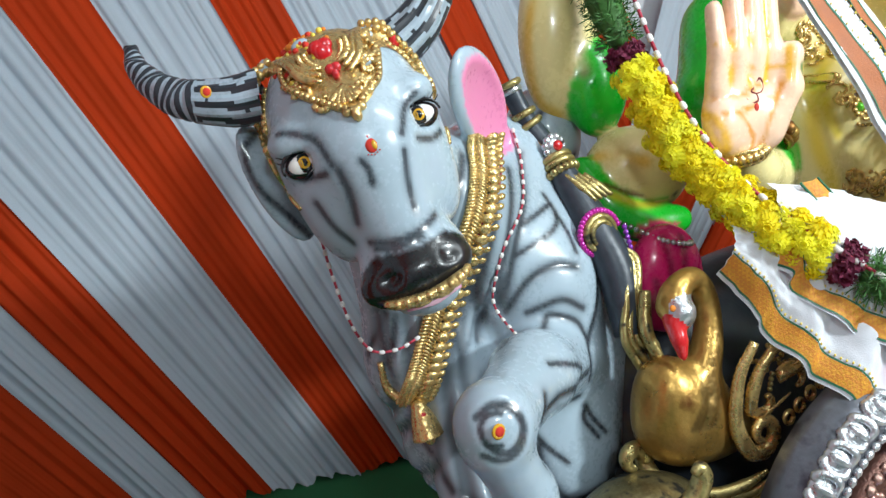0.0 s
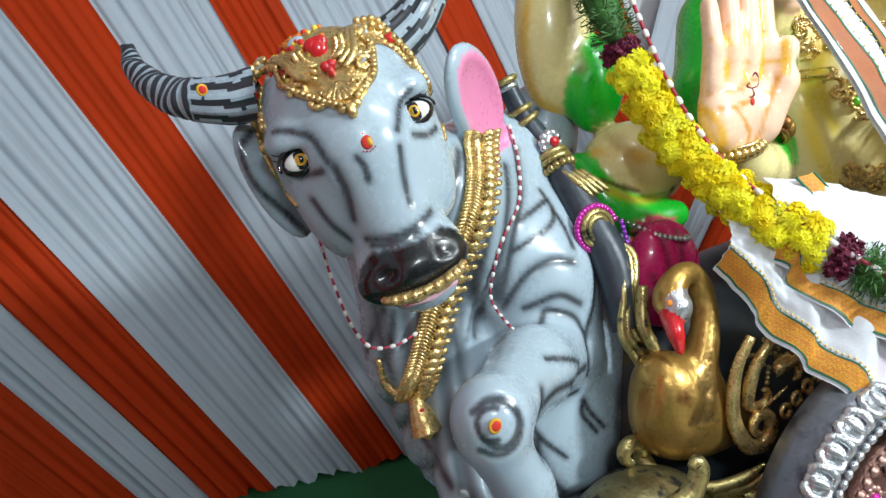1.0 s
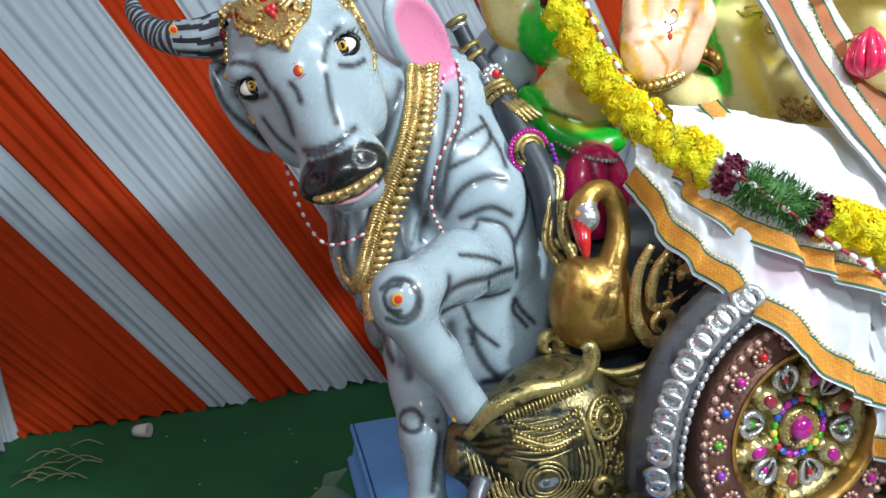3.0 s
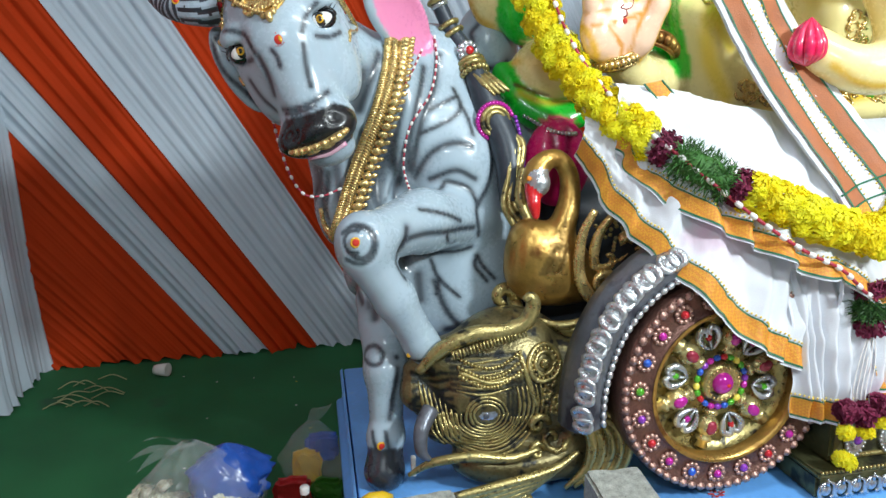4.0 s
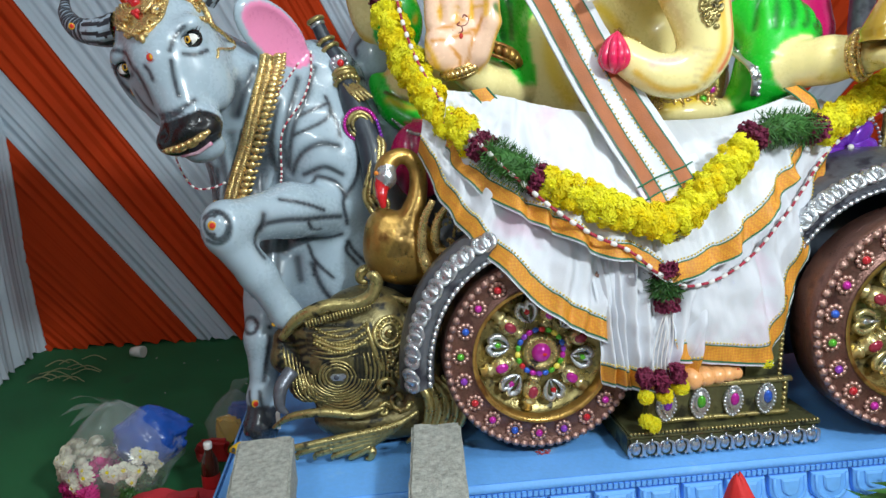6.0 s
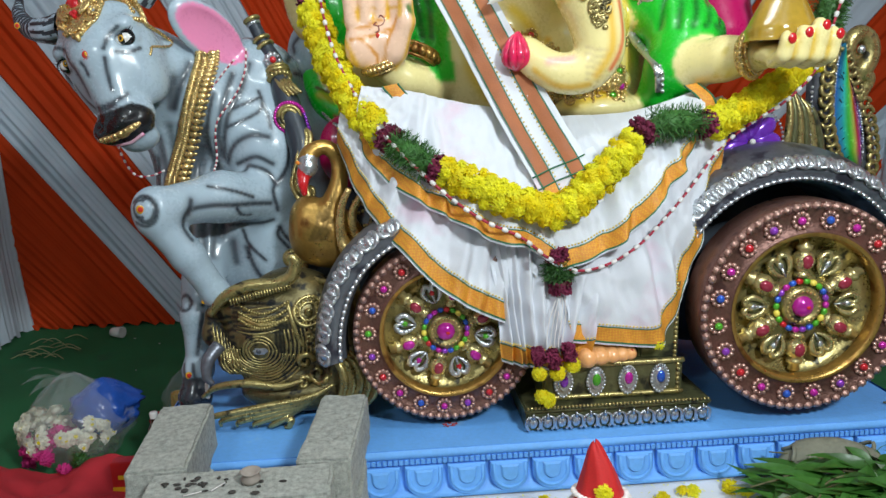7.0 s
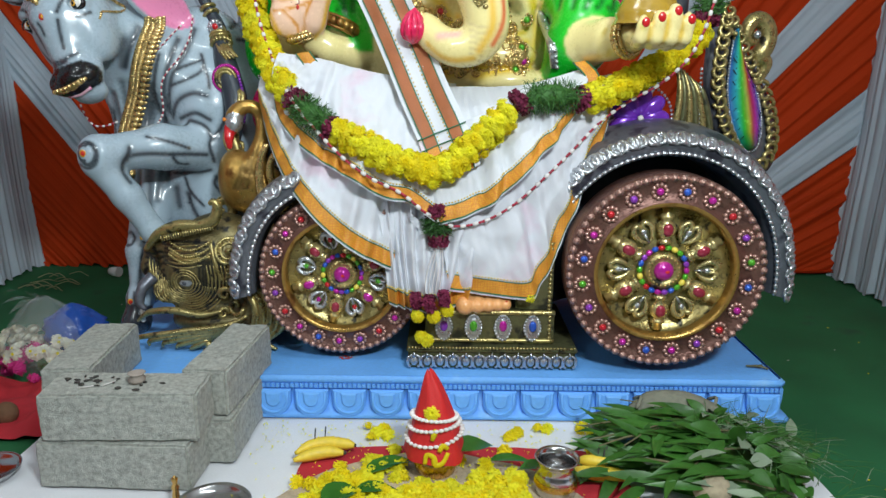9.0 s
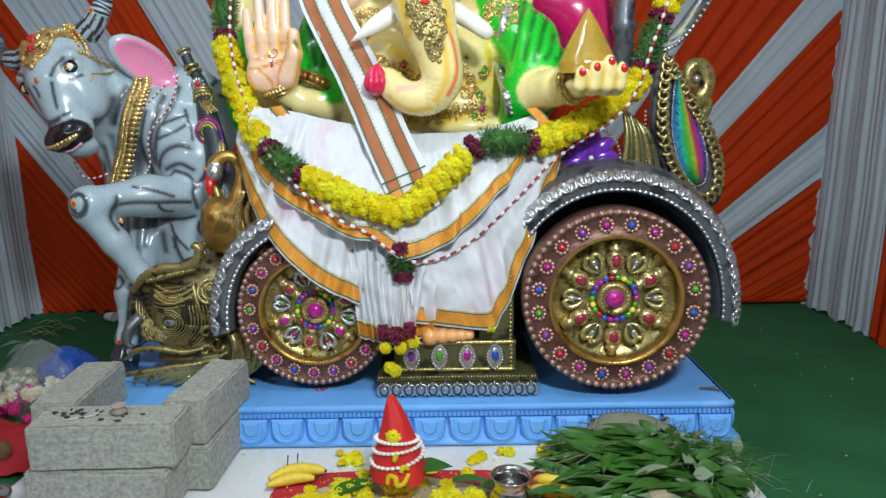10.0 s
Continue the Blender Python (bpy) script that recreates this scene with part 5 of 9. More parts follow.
def string_of(geo, p, r):
    d = np.concatenate([[0], np.cumsum(np.linalg.norm(np.diff(p, axis=0), axis=1))])
    k = 0
    for x in np.arange(0, d[-1], r * 3.1):
        q = np.array([np.interp(x, d, p[:, i]) for i in range(3)])
        q2 = np.array([np.interp(x + r * 0.5, d, p[:, i]) for i in range(3)])
        t = unit(q2 - q) if np.linalg.norm(q2 - q) > 1e-6 else np.array((0, 0, 1.0))
        if k % 2 == 0:
            geo.tube([q - t * r * 1.5, q - t * r * 0.8, q + t * r * 0.8, q + t * r * 1.5], [r * 0.5, r * 1.05, r * 1.05, r * 0.5], BEADWHITE, 7)
        else:
            geo.tube([q - t * r * 1.6, q + t * r * 1.6], r * 0.62, BEADRED, 6)
        k += 1


BEADWHITE = material("bead_white", (0.80, 0.76, 0.74), 0.55, vary=0.12, scale=40, bump=0.2, isle=0.15)
BEADRED = material("bead_crimson", (0.42, 0.03, 0.06), 0.6, vary=0.2, bump=0.2, isle=0.2)
mala([(0.681, 1.20, 1.523), (0.630, 1.12, 1.444), (0.580, 1.12, 1.385), (0.560, 1.12, 1.32), (0.535, 1.15, 1.24)])
mala([(0.723, 1.22, 1.56), (0.72, 1.2, 1.486), (0.691, 1.15, 1.404), (0.628, 1.1, 1.316), (0.611, 1.1, 1.221), (0.615, 1.16, 1.14)])
p = spline([(0.262, 1.29, 1.365), (0.275, 1.27, 1.29), (0.30, 1.255, 1.20), (0.335, 1.25, 1.145), (0.385, 1.245, 1.14), (0.43, 1.25, 1.155)], 8)
string_of(g, p, 0.0042)
solid("bull_statue", g, (0.75, 1.3, 0.345), "glossy grey-blue painted bull statue with gold crown and bell necklace", "statue")
# ---- ornament band behind the bull's shoulder
g = Geo()
core = spline([(0.742, 1.41, 1.665), (0.778, 1.40, 1.585), (0.815, 1.38, 1.52), (0.838, 1.34, 1.45), (0.865, 1.30, 1.36), (0.905, 1.25, 1.24), (0.90, 1.20, 1.10)], 6)
g.tube(core, [0.022, 0.024, 0.030, 0.034, 0.046, 0.046, 0.03], DARK, 12)
reach = np.interp(np.linspace(0, 1, len(core)), np.linspace(0, 1, 7), [0.022, 0.024, 0.030, 0.034, 0.046, 0.046, 0.03])
for k in range(3):
    q0 = -0.7 + 0.75 * k
    g.tube([p + (r - 0.004) * np.array((math.sin(q0 + 0.09 * i), -math.cos(q0 + 0.09 * i), 0.3 * math.sin(q0))) for i, (p, r) in enumerate(zip(core[10:22], reach[10:22]))], [0.003, 0.008, 0.009, 0.003], OLDGOLD, 7)
for f, r, mat in ((0.0, 0.024, OLDGOLD), (0.04, 0.018, SILVER), (0.16, 0.026, OLDGOLD), (0.20, 0.028, OLDGOLD), (0.42, 0.036, OLDGOLD), (0.46, 0.036, OLDGOLD)):
    i = int(f * (len(core) - 1))
    t = unit(core[i + 1] - core[i])
    a = unit(np.cross(t, (0, 1, 0)))
    b = np.cross(t, a)
    g.tube([core[i] + r * (math.cos(q) * a + math.sin(q) * b) for q in np.linspace(0, 2 * math.pi, 22)], 0.008, mat, 7)
i = int(0.46 * (len(core) - 1))
for q in np.linspace(0, 2 * math.pi, 16)[:-1]:
    t = unit(core[i + 1] - core[i])
    a = unit(np.cross(t, (0, 1, 0)))
    g.ball(core[i] + t * 0.018 + 0.036 * (math.cos(q) * a + math.sin(q) * np.cross(t, a)), 0.010, OLDGOLD, seg=8, rings=5)
jewel_at = np.array((0.815, 1.345, 1.52))
for q in np.linspace(0, 2 * math.pi, 11)[:-1]:
    g.ball(jewel_at + np.array((0.022 * math.cos(q), -0.002, 0.022 * math.sin(q))), (0.010, 0.008, 0.010), SILVER, seg=8, rings=5)
g.ball(jewel_at, (0.024, 0.016, 0.024), SILVER)
g.ball(jewel_at + np.array((0.003, -0.014, 0.002)), (0.012, 0.009, 0.012), RED)
for k in range(4):
    o = 0.014 * k
    g.tube(spline([(0.825 + o, 1.315 - o * 0.2, 1.455), (0.85 + o, 1.29 - o * 0.2, 1.425), (0.875 + o, 1.27, 1.395 + o * 0.3)], 5), [0.006, 0.011, 0.004], OLDGOLD, 7)
# crescent of purple beads round gold strands
cc = np.array((0.872, 1.262, 1.325))
for q in np.linspace(0.35, 4.3, 22):
    g.ball(cc + np.array((0.050 * math.cos(q) , -0.004, 0.050 * math.sin(q))), 0.0075, GEMS[0], seg=8, rings=5)
for z in np.linspace(0, 1, 16):
    g.ball((0.925 + 0.02 * math.sin(z * 2.2), 1.24 - 0.02 * z, 1.335 - 0.17 * z), 0.0065, GEMS[3], seg=8, rings=5)
for r in (0.038, 0.026):
    g.tube([cc + np.array((r * math.cos(q), -0.01 - 0.2 * (0.04 - r), r * math.sin(q))) for q in np.linspace(-0.3, 4.4, 20)], [0.004, 0.009, 0.007], OLDGOLD, 7)
for k in range(4):
    o = k * 0.017
    g.tube(spline([(0.855 + o, 1.25, 1.315 - o * 0.4), (0.90 + o * 0.8, 1.225, 1.265), (0.895 + o * 0.6, 1.20, 1.18), (0.875 + o * 0.9, 1.18, 1.10), (0.905 + o * 0.8, 1.165, 1.03 + o), (0.92 + o * 0.4, 1.16, 0.97 + o)], 8), [0.005, 0.011, 0.010, 0.009, 0.004], OLDGOLD, 8)
g.tube(spline([(0.93, 1.18, 1.20), (0.915, 1.16, 1.12), (0.935, 1.14, 1.05), (0.93, 1.13, 0.99)], 8), [0.012, 0.016, 0.012, 0.006], OLDGOLD, 8)
solid("scroll_ornament", g, (0.88, 1.3, 0.95), "antique gold scroll band with purple beads and red jewel", "ornament")

# ---- swan
s = Sculpt((0.80, 0.93, 0.74), (1.34, 1.32, 1.30), 0.006)
s.limb([(0.935, 1.105, 1.175), (0.947, 1.105, 1.205), (0.978, 1.11, 1.228), (1.015, 1.12, 1.222), (1.04, 1.12, 1.18), (1.038, 1.11, 1.11), (1.012, 1.10, 1.04), (0.985, 1.11, 0.98)], [0.030, 0.028, 0.022, 0.022, 0.024, 0.028, 0.036, 0.055], 0, 0.008, n=4)
s.ell((0.985, 1.125, 0.925), (0.125, 0.085, 0.105), 0, 0.04)
s.ell((0.93, 1.12, 0.985), (0.065, 0.07, 0.085), 0, 0.03)
s.ell((1.06, 1.13, 0.88), (0.11, 0.07, 0.06), 0, 0.03)
s.ell((0.944, 1.088, 1.168), (0.031, 0.034, 0.036), 1, 0.006)
s.limb([(0.927, 1.085, 1.148), (0.925, 1.068, 1.115), (0.928, 1.062, 1.085)], [0.023, 0.017, 0.011], 2, 0.005)
random.seed(2)
for i in range(26):
    x = 0.965 + 0.055 * random.random()
    s.fold([(x + 0.02, 1.085 - 0.02 * random.random(), 1.14 - 0.02 * random.random()), (x, 1.05, 1.0), (x - 0.03, 1.045, 0.93)], 0.0035, 0.0012, 0.5)
g = Geo()
s.into(g, [BRONZE, SILVER, RED])
g.ball((0.912, 1.072, 1.183), (0.007, 0.004, 0.007), ORANGE)
g.ball((0.948, 1.070, 1.165), (0.005, 0.004, 0.006), BLACK)


def curl(geo, c, r0, a0, a1, y, w, mat, squash=1.0, lead=(), n=26, drift=-0.012):
    """A spiral tendril; lead: points that run up to it."""
    pts = [(c[0] + r0 * (1 - 0.78 * t) * math.cos(a), y + drift * t, c[1] + squash * r0 * (1 - 0.78 * t) * math.sin(a)) for t, a in zip(np.linspace(0, 1, n), np.linspace(a0, a1, n))]
    pts = (list(spline([*lead, pts[0]], 6))[:-1] if len(lead) else []) + pts
    geo.tube(pts, w, mat, 9, 0.85)


curl(g, (1.105, 0.895), 0.045, -1.4, 4.6, 1.035, [0.010, 0.019, 0.015, 0.007], GOLD, lead=[(1.075, 1.02, 1.10), (1.045, 1.03, 1.03), (1.04, 1.035, 0.93), (1.07, 1.03, 0.865)])
curl(g, (1.115, 0.965), 0.035, -2.6, 1.5, 1.04, [0.008, 0.015, 0.012, 0.006], GOLD, lead=[(1.19, 1.0, 1.095), (1.13, 1.01, 1.09), (1.09, 1.02, 1.04), (1.08, 1.03, 0.99)])
curl(g, (1.19, 1.0), 0.040, 2.9, -1.5, 1.03, [0.007, 0.013, 0.010, 0.005], GOLD, lead=[(1.30, 0.98, 1.05), (1.24, 0.99, 1.06)])
for i in range(46):
    a, r = i * 0.9, 0.016 + 0.0022 * i
    if r < 0.075:
        g.ball((1.15 + r * math.cos(a), 1.04, 1.035 + 0.7 * r * math.sin(a)), 0.006, OLDGOLD, seg=7, rings=5)
for i in range(4):
    x, z = 1.165 + i * 0.028, 0.925 + i * 0.022
    g.tube([(x + 0.012 * math.cos(a), 1.015 - 0.002 * i, z + 0.014 * math.sin(a)) for a in np.linspace(0, 6.3, 14)], 0.005, GOLD, 7)
for i in range(5):
    g.tube([(1.10 + i * 0.012, 1.02, 0.935 + 0.006 * i), (1.112 + i * 0.014, 1.015, 0.955 + 0.006 * i)], [0.002, 0.006, 0.002], GOLD, 6)
solid("swan_ornament", g, (1.0, 1.12, 0.8), "bronze-gold moulded swan with a red beak and scrolled wing", "statue")

# ---- elephant head at the chariot's front
s = Sculpt((0.50, 0.80, 0.335), (1.16, 1.24, 0.90), 0.0045)
s.ell((0.86, 1.10, 0.62), (0.20, 0.15, 0.21), 0, 0.05)
s.ell((0.76, 1.055, 0.60), (0.13, 0.105, 0.13), 0, 0.05)
s.ell((0.70, 1.07, 0.71), (0.10, 0.07, 0.06), 0, 0.04)
s.ell((0.68, 1.03, 0.535), (0.07, 0.06, 0.05), 0, 0.03)
s.limb([(0.64, 1.06, 0.585), (0.60, 1.07, 0.62), (0.595, 1.08, 0.68)], [0.05, 0.04, 0.03], 0, 0.03)
s.ell((0.763, 0.965, 0.592), (0.030, 0.018, 0.017), 1, 0.006)
s.ell((0.90, 1.02, 0.43), (0.22, 0.10, 0.075), 0, 0.05)
s.ell((1.04, 1.02, 0.55), (0.10, 0.09, 0.2), 0, 0.05)
for i in range(9):
    r = 0.032 + 0.0105 * i
    a0, a1 = (0.2, 6.0) if i < 2 else (3.4, 6.1) if i % 2 else (3.1, 5.8)
    s.fold([s.touch((0.765 + 1.15 * r * math.cos(a), 0.78, 0.592 + r * math.sin(a)), (0, 1, 0), 0.6) for a in np.linspace(a0, a1, 14)], 0.0042, 0.0030, 1.0, 2)
for i in range(9):
    x = 0.605 + 0.014 * i
    s.fold([s.touch((x, 0.78, 0.66 - 0.012 * i), (0, 1, 0), 0.6), s.touch((x + 0.012, 0.78, 0.60 - 0.012 * i), (0, 1, 0), 0.6), s.touch((x + 0.02, 0.78, 0.545 - 0.006 * i), (0, 1, 0), 0.6)], 0.0042, 0.0030, 1.0, 2)
s.fold([s.touch((x, 0.78, z), (0, 1, 0), 0.6) for x, z in ((0.60, 0.50), (0.70, 0.485), (0.80, 0.47), (0.92, 0.48), (0.97, 0.52))], 0.016, 0.012, 1.0)
for i in range(13):
    z = 0.50 + 0.0155 * i
    s.fold([s.touch((x, 0.78, z + 0.010 * math.sin(x * 60 + i)), (0, 1, 0), 0.6) for x in np.linspace(0.585, 0.705 - 0.003 * i, 8)], 0.0042, 0.003, 1.0, 2)
for i in range(9):
    s.fold([s.touch((0.82 + 0.012 * i, 0.78, z + 0.008 * math.sin(z * 40 + i)), (0, 1, 0), 0.6) for z in np.linspace(0.545, 0.68, 8)], 0.0042, 0.003, 0.9, 2)
for i in range(7):
    s.fold([s.touch((x, 0.78, 0.655 + 0.014 * i + 0.02 * (x - 0.75) ** 2), (0, 1, 0), 0.6) for x in np.linspace(0.68, 0.85, 8)], 0.004, 0.003, 0.9, 2)
g = Geo()
s.into(g, [DARKGOLD, SILVER])
g.ball((0.762, 0.948, 0.592), (0.010, 0.006, 0.010), GUNMETAL)


def lay(x, z, off=0.0):
    return s.touch((x, 0.78, z), (0, 1, 0), 0.6, off)


def relief(pts, w, off=0.002, mat=None, n=4):
    g.tube(spline([lay(x, z, off) for x, z in spline(pts, n)], 2), w, mat or OLDGOLD, 8, 0.8)


# raised wrinkles round the eye, on the cheek and along the trunk
for i in range(11):
    r = 0.030 + 0.0098 * i
    a0, a1 = (0.0, 6.28) if i < 3 else (3.0 + 0.02 * i, 6.1) if i < 9 else (3.5, 5.7)
    relief([(0.763 + (1.1 + 0.05 * math.sin(3 * a + i)) * r * math.cos(a), 0.592 + r * math.sin(a)) for a in np.linspace(a0, a1, 12)], [0.0022, 0.0042, 0.0042, 0.0022], 0.0015, n=2)
for i in range(8):
    x = 0.600 + 0.0125 * i
    relief([(x, 0.665 - 0.010 * i), (x + 0.008, 0.61 - 0.010 * i), (x + 0.016, 0.555 - 0.008 * i)], [0.002, 0.0048, 0.003], 0.0015, n=2)
for i in range(6):
    relief([(0.69 + 0.004 * i, 0.655 + 0.013 * i), (0.76, 0.648 + 0.015 * i), (0.83 - 0.004 * i, 0.66 + 0.014 * i)], [0.002, 0.0042, 0.002], 0.0015, n=2)
for i in range(7):
    relief([(0.845 + 0.013 * i, 0.66), (0.852 + 0.013 * i, 0.61), (0.845 + 0.013 * i, 0.555)], [0.002, 0.0045, 0.002], 0.0015, n=2)
# brow guard with upturned tip, head cloth and its beads
g.tube(spline([(0.60, 1.02, 0.70), (0.66, 1.0, 0.765), (0.74, 0.99, 0.80), (0.82, 0.985, 0.805), (0.875, 0.98, 0.825), (0.895, 0.975, 0.87), (0.885, 0.97, 0.895), (0.868, 0.968, 0.888)], 8), [0.012, 0.020, 0.022, 0.020, 0.022, 0.02, 0.014, 0.008], OLDGOLD, 10)
for i in range(22):
    t = i / 21
    g.tube([(0.68 + 0.19 * t, 0.972, 0.765 + 0.045 * t), (0.685 + 0.19 * t, 0.968, 0.745 + 0.045 * t)], [0.004, 0.003], OLDGOLD, 5)
for r, w in ((0.045, 0.007), (0.028, 0.006)):
    g.tube([lay(0.925 + r * math.cos(a), 0.71 + r * math.sin(a), 0.004) for a in np.linspace(0, 6.3, 22)], w, OLDGOLD, 7)
g.ball(lay(0.925, 0.71, 0.004), (0.014, 0.010, 0.014), OLDGOLD)
for i in range(18):
    a = i * 2 * math.pi / 18
    g.ball(lay(0.925 + 0.036 * math.cos(a), 0.71 + 0.036 * math.sin(a), 0.004), 0.005, OLDGOLD, seg=6, rings=4)
for j in range(3):
    for i in range(20):
        t = i / 19
        g.ball(lay(0.70 + 0.16 * t, 0.735 - 0.022 * j - 0.03 * math.sin(t * math.pi) + 0.01 * t, 0.003), 0.0058, OLDGOLD, seg=6, rings=4)
relief([(0.86, 0.74), (0.88, 0.66), (0.90, 0.60)], [0.006, 0.008, 0.005])
relief([(0.70, 0.70), (0.78, 0.675), (0.86, 0.69)], 0.006)
for cx, cz in ((0.93, 0.635), (0.955, 0.61), (0.925, 0.605), (0.95, 0.585), (0.94, 0.66)):
    for q in range(5):
        g.ball(lay(cx + 0.010 * math.cos(q * 1.26), cz + 0.010 * math.sin(q * 1.26), 0.003), 0.008, OLDGOLD, seg=7, rings=5)
for (cx, cz), r, sg in (((0.905, 0.545), 0.03, 1), ((0.945, 0.50), 0.034, -1), ((0.90, 0.475), 0.022, 1)):
    g.tube([lay(cx + r * (1 - 0.08 * i) * math.cos(sg * i * 0.7), cz + r * (1 - 0.08 * i) * math.sin(sg * i * 0.7), 0.006) for i in range(11)], [0.010, 0.009, 0.005], OLDGOLD, 8)
# mane and jaw: long gold strands that run down to the plinth
for i in range(5):
    o = i * 0.026
    g.tube(spline([(0.98 + o * 0.9, 0.93, 0.60 - 0.2 * o), (1.03 + o, 0.905, 0.52), (1.02 + o, 0.90, 0.44), (0.96 + o, 0.90, 0.385), (0.99 + o * 1.1, 0.90, 0.352)][:4 if i < 3 else 5], 8), [0.006, 0.014, 0.015, 0.012, 0.005], OLDGOLD, 9)
for i in range(6):
    x0, x1 = 0.94 - 0.015 * i, 0.60 + 0.05 * i
    g.tube(spline([(x0 + 0.06, 0.91, 0.48 - 0.012 * i), (x0 - 0.02, 0.895, 0.445 - 0.012 * i), ((x0 + x1) / 2, 0.885, 0.425 - 0.010 * i), (x1, 0.885, 0.40 - 0.009 * i), (x1 - 0.015, 0.885, 0.372 - 0.004 * i)], 8), [0.006, 0.012, 0.013, 0.010, 0.004], OLDGOLD, 9)
g.tube(spline([(0.56, 0.98, 0.43), (0.62, 0.95, 0.475), (0.72, 0.93, 0.49), (0.82, 0.925, 0.475), (0.90, 0.93, 0.49)], 8), [0.006, 0.012, 0.014, 0.012, 0.006], OLDGOLD, 9)
for sx in (0.605,):
    g.tube(spline([(sx + 0.02, 1.0, 0.60), (sx - 0.01, 0.965, 0.565), (sx - 0.015, 0.945, 0.515), (sx + 0.005, 0.94, 0.49)], 6), [0.024, 0.021, 0.016, 0.007], GUNMETAL, 10)
solid("elephant_head", g, (0.85, 1.05, 0.345), "antique gold moulded elephant head with curling mane on blue plinth", "statue")
# scroll below the swan
g = Geo()
curl(g, (0.862, 0.842), 0.036, -0.4, 5.0, 1.15, [0.008, 0.022, 0.018, 0.008], OLDGOLD, lead=[(0.93, 1.09, 0.77), (0.905, 1.11, 0.80)])
for i in range(4):
    o = i * 0.022
    g.tube(spline([(0.94 + o, 1.06, 0.80 - o), (0.99 + o, 1.04, 0.785 - o * 0.6), (1.05 + o * 0.6, 1.02, 0.80 - o), (1.09, 1.0, 0.83 - o)], 6), [0.005, 0.014, 0.012, 0.004], OLDGOLD, 8)
solid("scroll_ornament", g, (0.95, 1.1, 0.78), "antique gold curled leaf scroll under the swan", "ornament")
# ---- the seated idol
SKIN, ROSE, LEAFY, GOLDY, WHITE_, REDDY, BROWN_, BERRY = (0.93, 0.79, 0.36), (0.95, 0.62, 0.44), (0.01, 0.56, 0.03), (0.88, 0.55, 0.05), (0.86, 0.84, 0.80), (0.62, 0.02, 0.05), (0.30, 0.12, 0.04), (0.60, 0.01, 0.13)
OCHRE = (0.86, 0.50, 0.04)
s = Sculpt((0.78, 0.62, 1.06), (2.72, 1.80, 2.20), 0.0095)
s.ell((1.82, 1.40, 1.44), (0.36, 0.21, 0.32), 0, 0.05)
s.ell((1.52, 1.36, 1.45), (0.16, 0.14, 0.22), 0, 0.05)
for x in (1.63, 1.94):
    s.ell((x, 1.245, 1.60), (0.125, 0.075, 0.105), 0, 0.03)
s.ell((1.92, 1.235, 1.42), (0.15, 0.10, 0.07), 0, 0.02)
s.ell((1.95, 1.235, 1.33), (0.16, 0.11, 0.06), 0, 0.02)
s.ell((1.79, 1.38, 1.75), (0.34, 0.16, 0.13), 0, 0.05)
s.ell((1.79, 1.17, 1.98), (0.20, 0.18, 0.20), 0, 0.05)
s.limb([(1.79, 1.05, 1.92), (1.79, 0.96, 1.80), (1.81, 0.93, 1.70), (1.845, 0.92, 1.58), (1.855, 0.92, 1.50), (1.81, 0.925, 1.445), (1.74, 0.94, 1.44), (1.68, 0.98, 1.475), (1.645, 1.02, 1.515)], [0.125, 0.105, 0.092, 0.072, 0.065, 0.058, 0.052, 0.047, 0.043], 0, 0.02, n=4)
for x, k in ((1.46, -1), (2.12, 1)):
    s.ell((x, 1.30, 1.97), (0.15, 0.045, 0.21), 0, 0.03)
    s.ell((x, 1.262, 1.97), (0.11, 0.03, 0.17), 1, 0.01)
s.limb([(1.70, 1.03, 1.765), (1.61, 0.985, 1.705), (1.525, 0.97, 1.65)], [0.036, 0.03, 0.007], 4, 0.008, n=4)
s.limb([(1.89, 1.03, 1.765), (1.965, 0.985, 1.715), (2.02, 0.97, 1.672)], [0.036, 0.033, 0.028], 4, 0.008, n=4)
# right arm with its raised palm
s.limb([(1.40, 1.42, 1.80), (1.32, 1.36, 1.62), (1.36, 1.30, 1.45)], [0.12, 0.11, 0.10], 2, 0.03)
s.limb([(1.38, 1.28, 1.42), (1.28, 1.22, 1.44), (1.20, 1.19, 1.49)], [0.07, 0.058, 0.052], 0, 0.02)
s.ell((1.18, 1.165, 1.565), (0.100, 0.042, 0.105), 1, 0.02)
s.ell((1.125, 1.145, 1.54), (0.045, 0.03, 0.06), 1, 0.02)
s.ell((1.235, 1.145, 1.555), (0.045, 0.032, 0.07), 1, 0.02)
for x0, x1, z1, r in ((1.105, 1.095, 1.785, 0.0225), (1.152, 1.145, 1.845, 0.024), (1.20, 1.197, 1.86, 0.0245), (1.245, 1.246, 1.82, 0.0235)):
    s.limb([(x0, 1.155, 1.62), ((x0 + x1) / 2, 1.142, 1.70), (x1, 1.15, z1)], [r + 0.002, r, r - 0.003], 1, 0.006)
s.limb([(1.245, 1.15, 1.53), (1.28, 1.125, 1.62), (1.282, 1.115, 1.695)], [0.04, 0.031, 0.024], 1, 0.015)
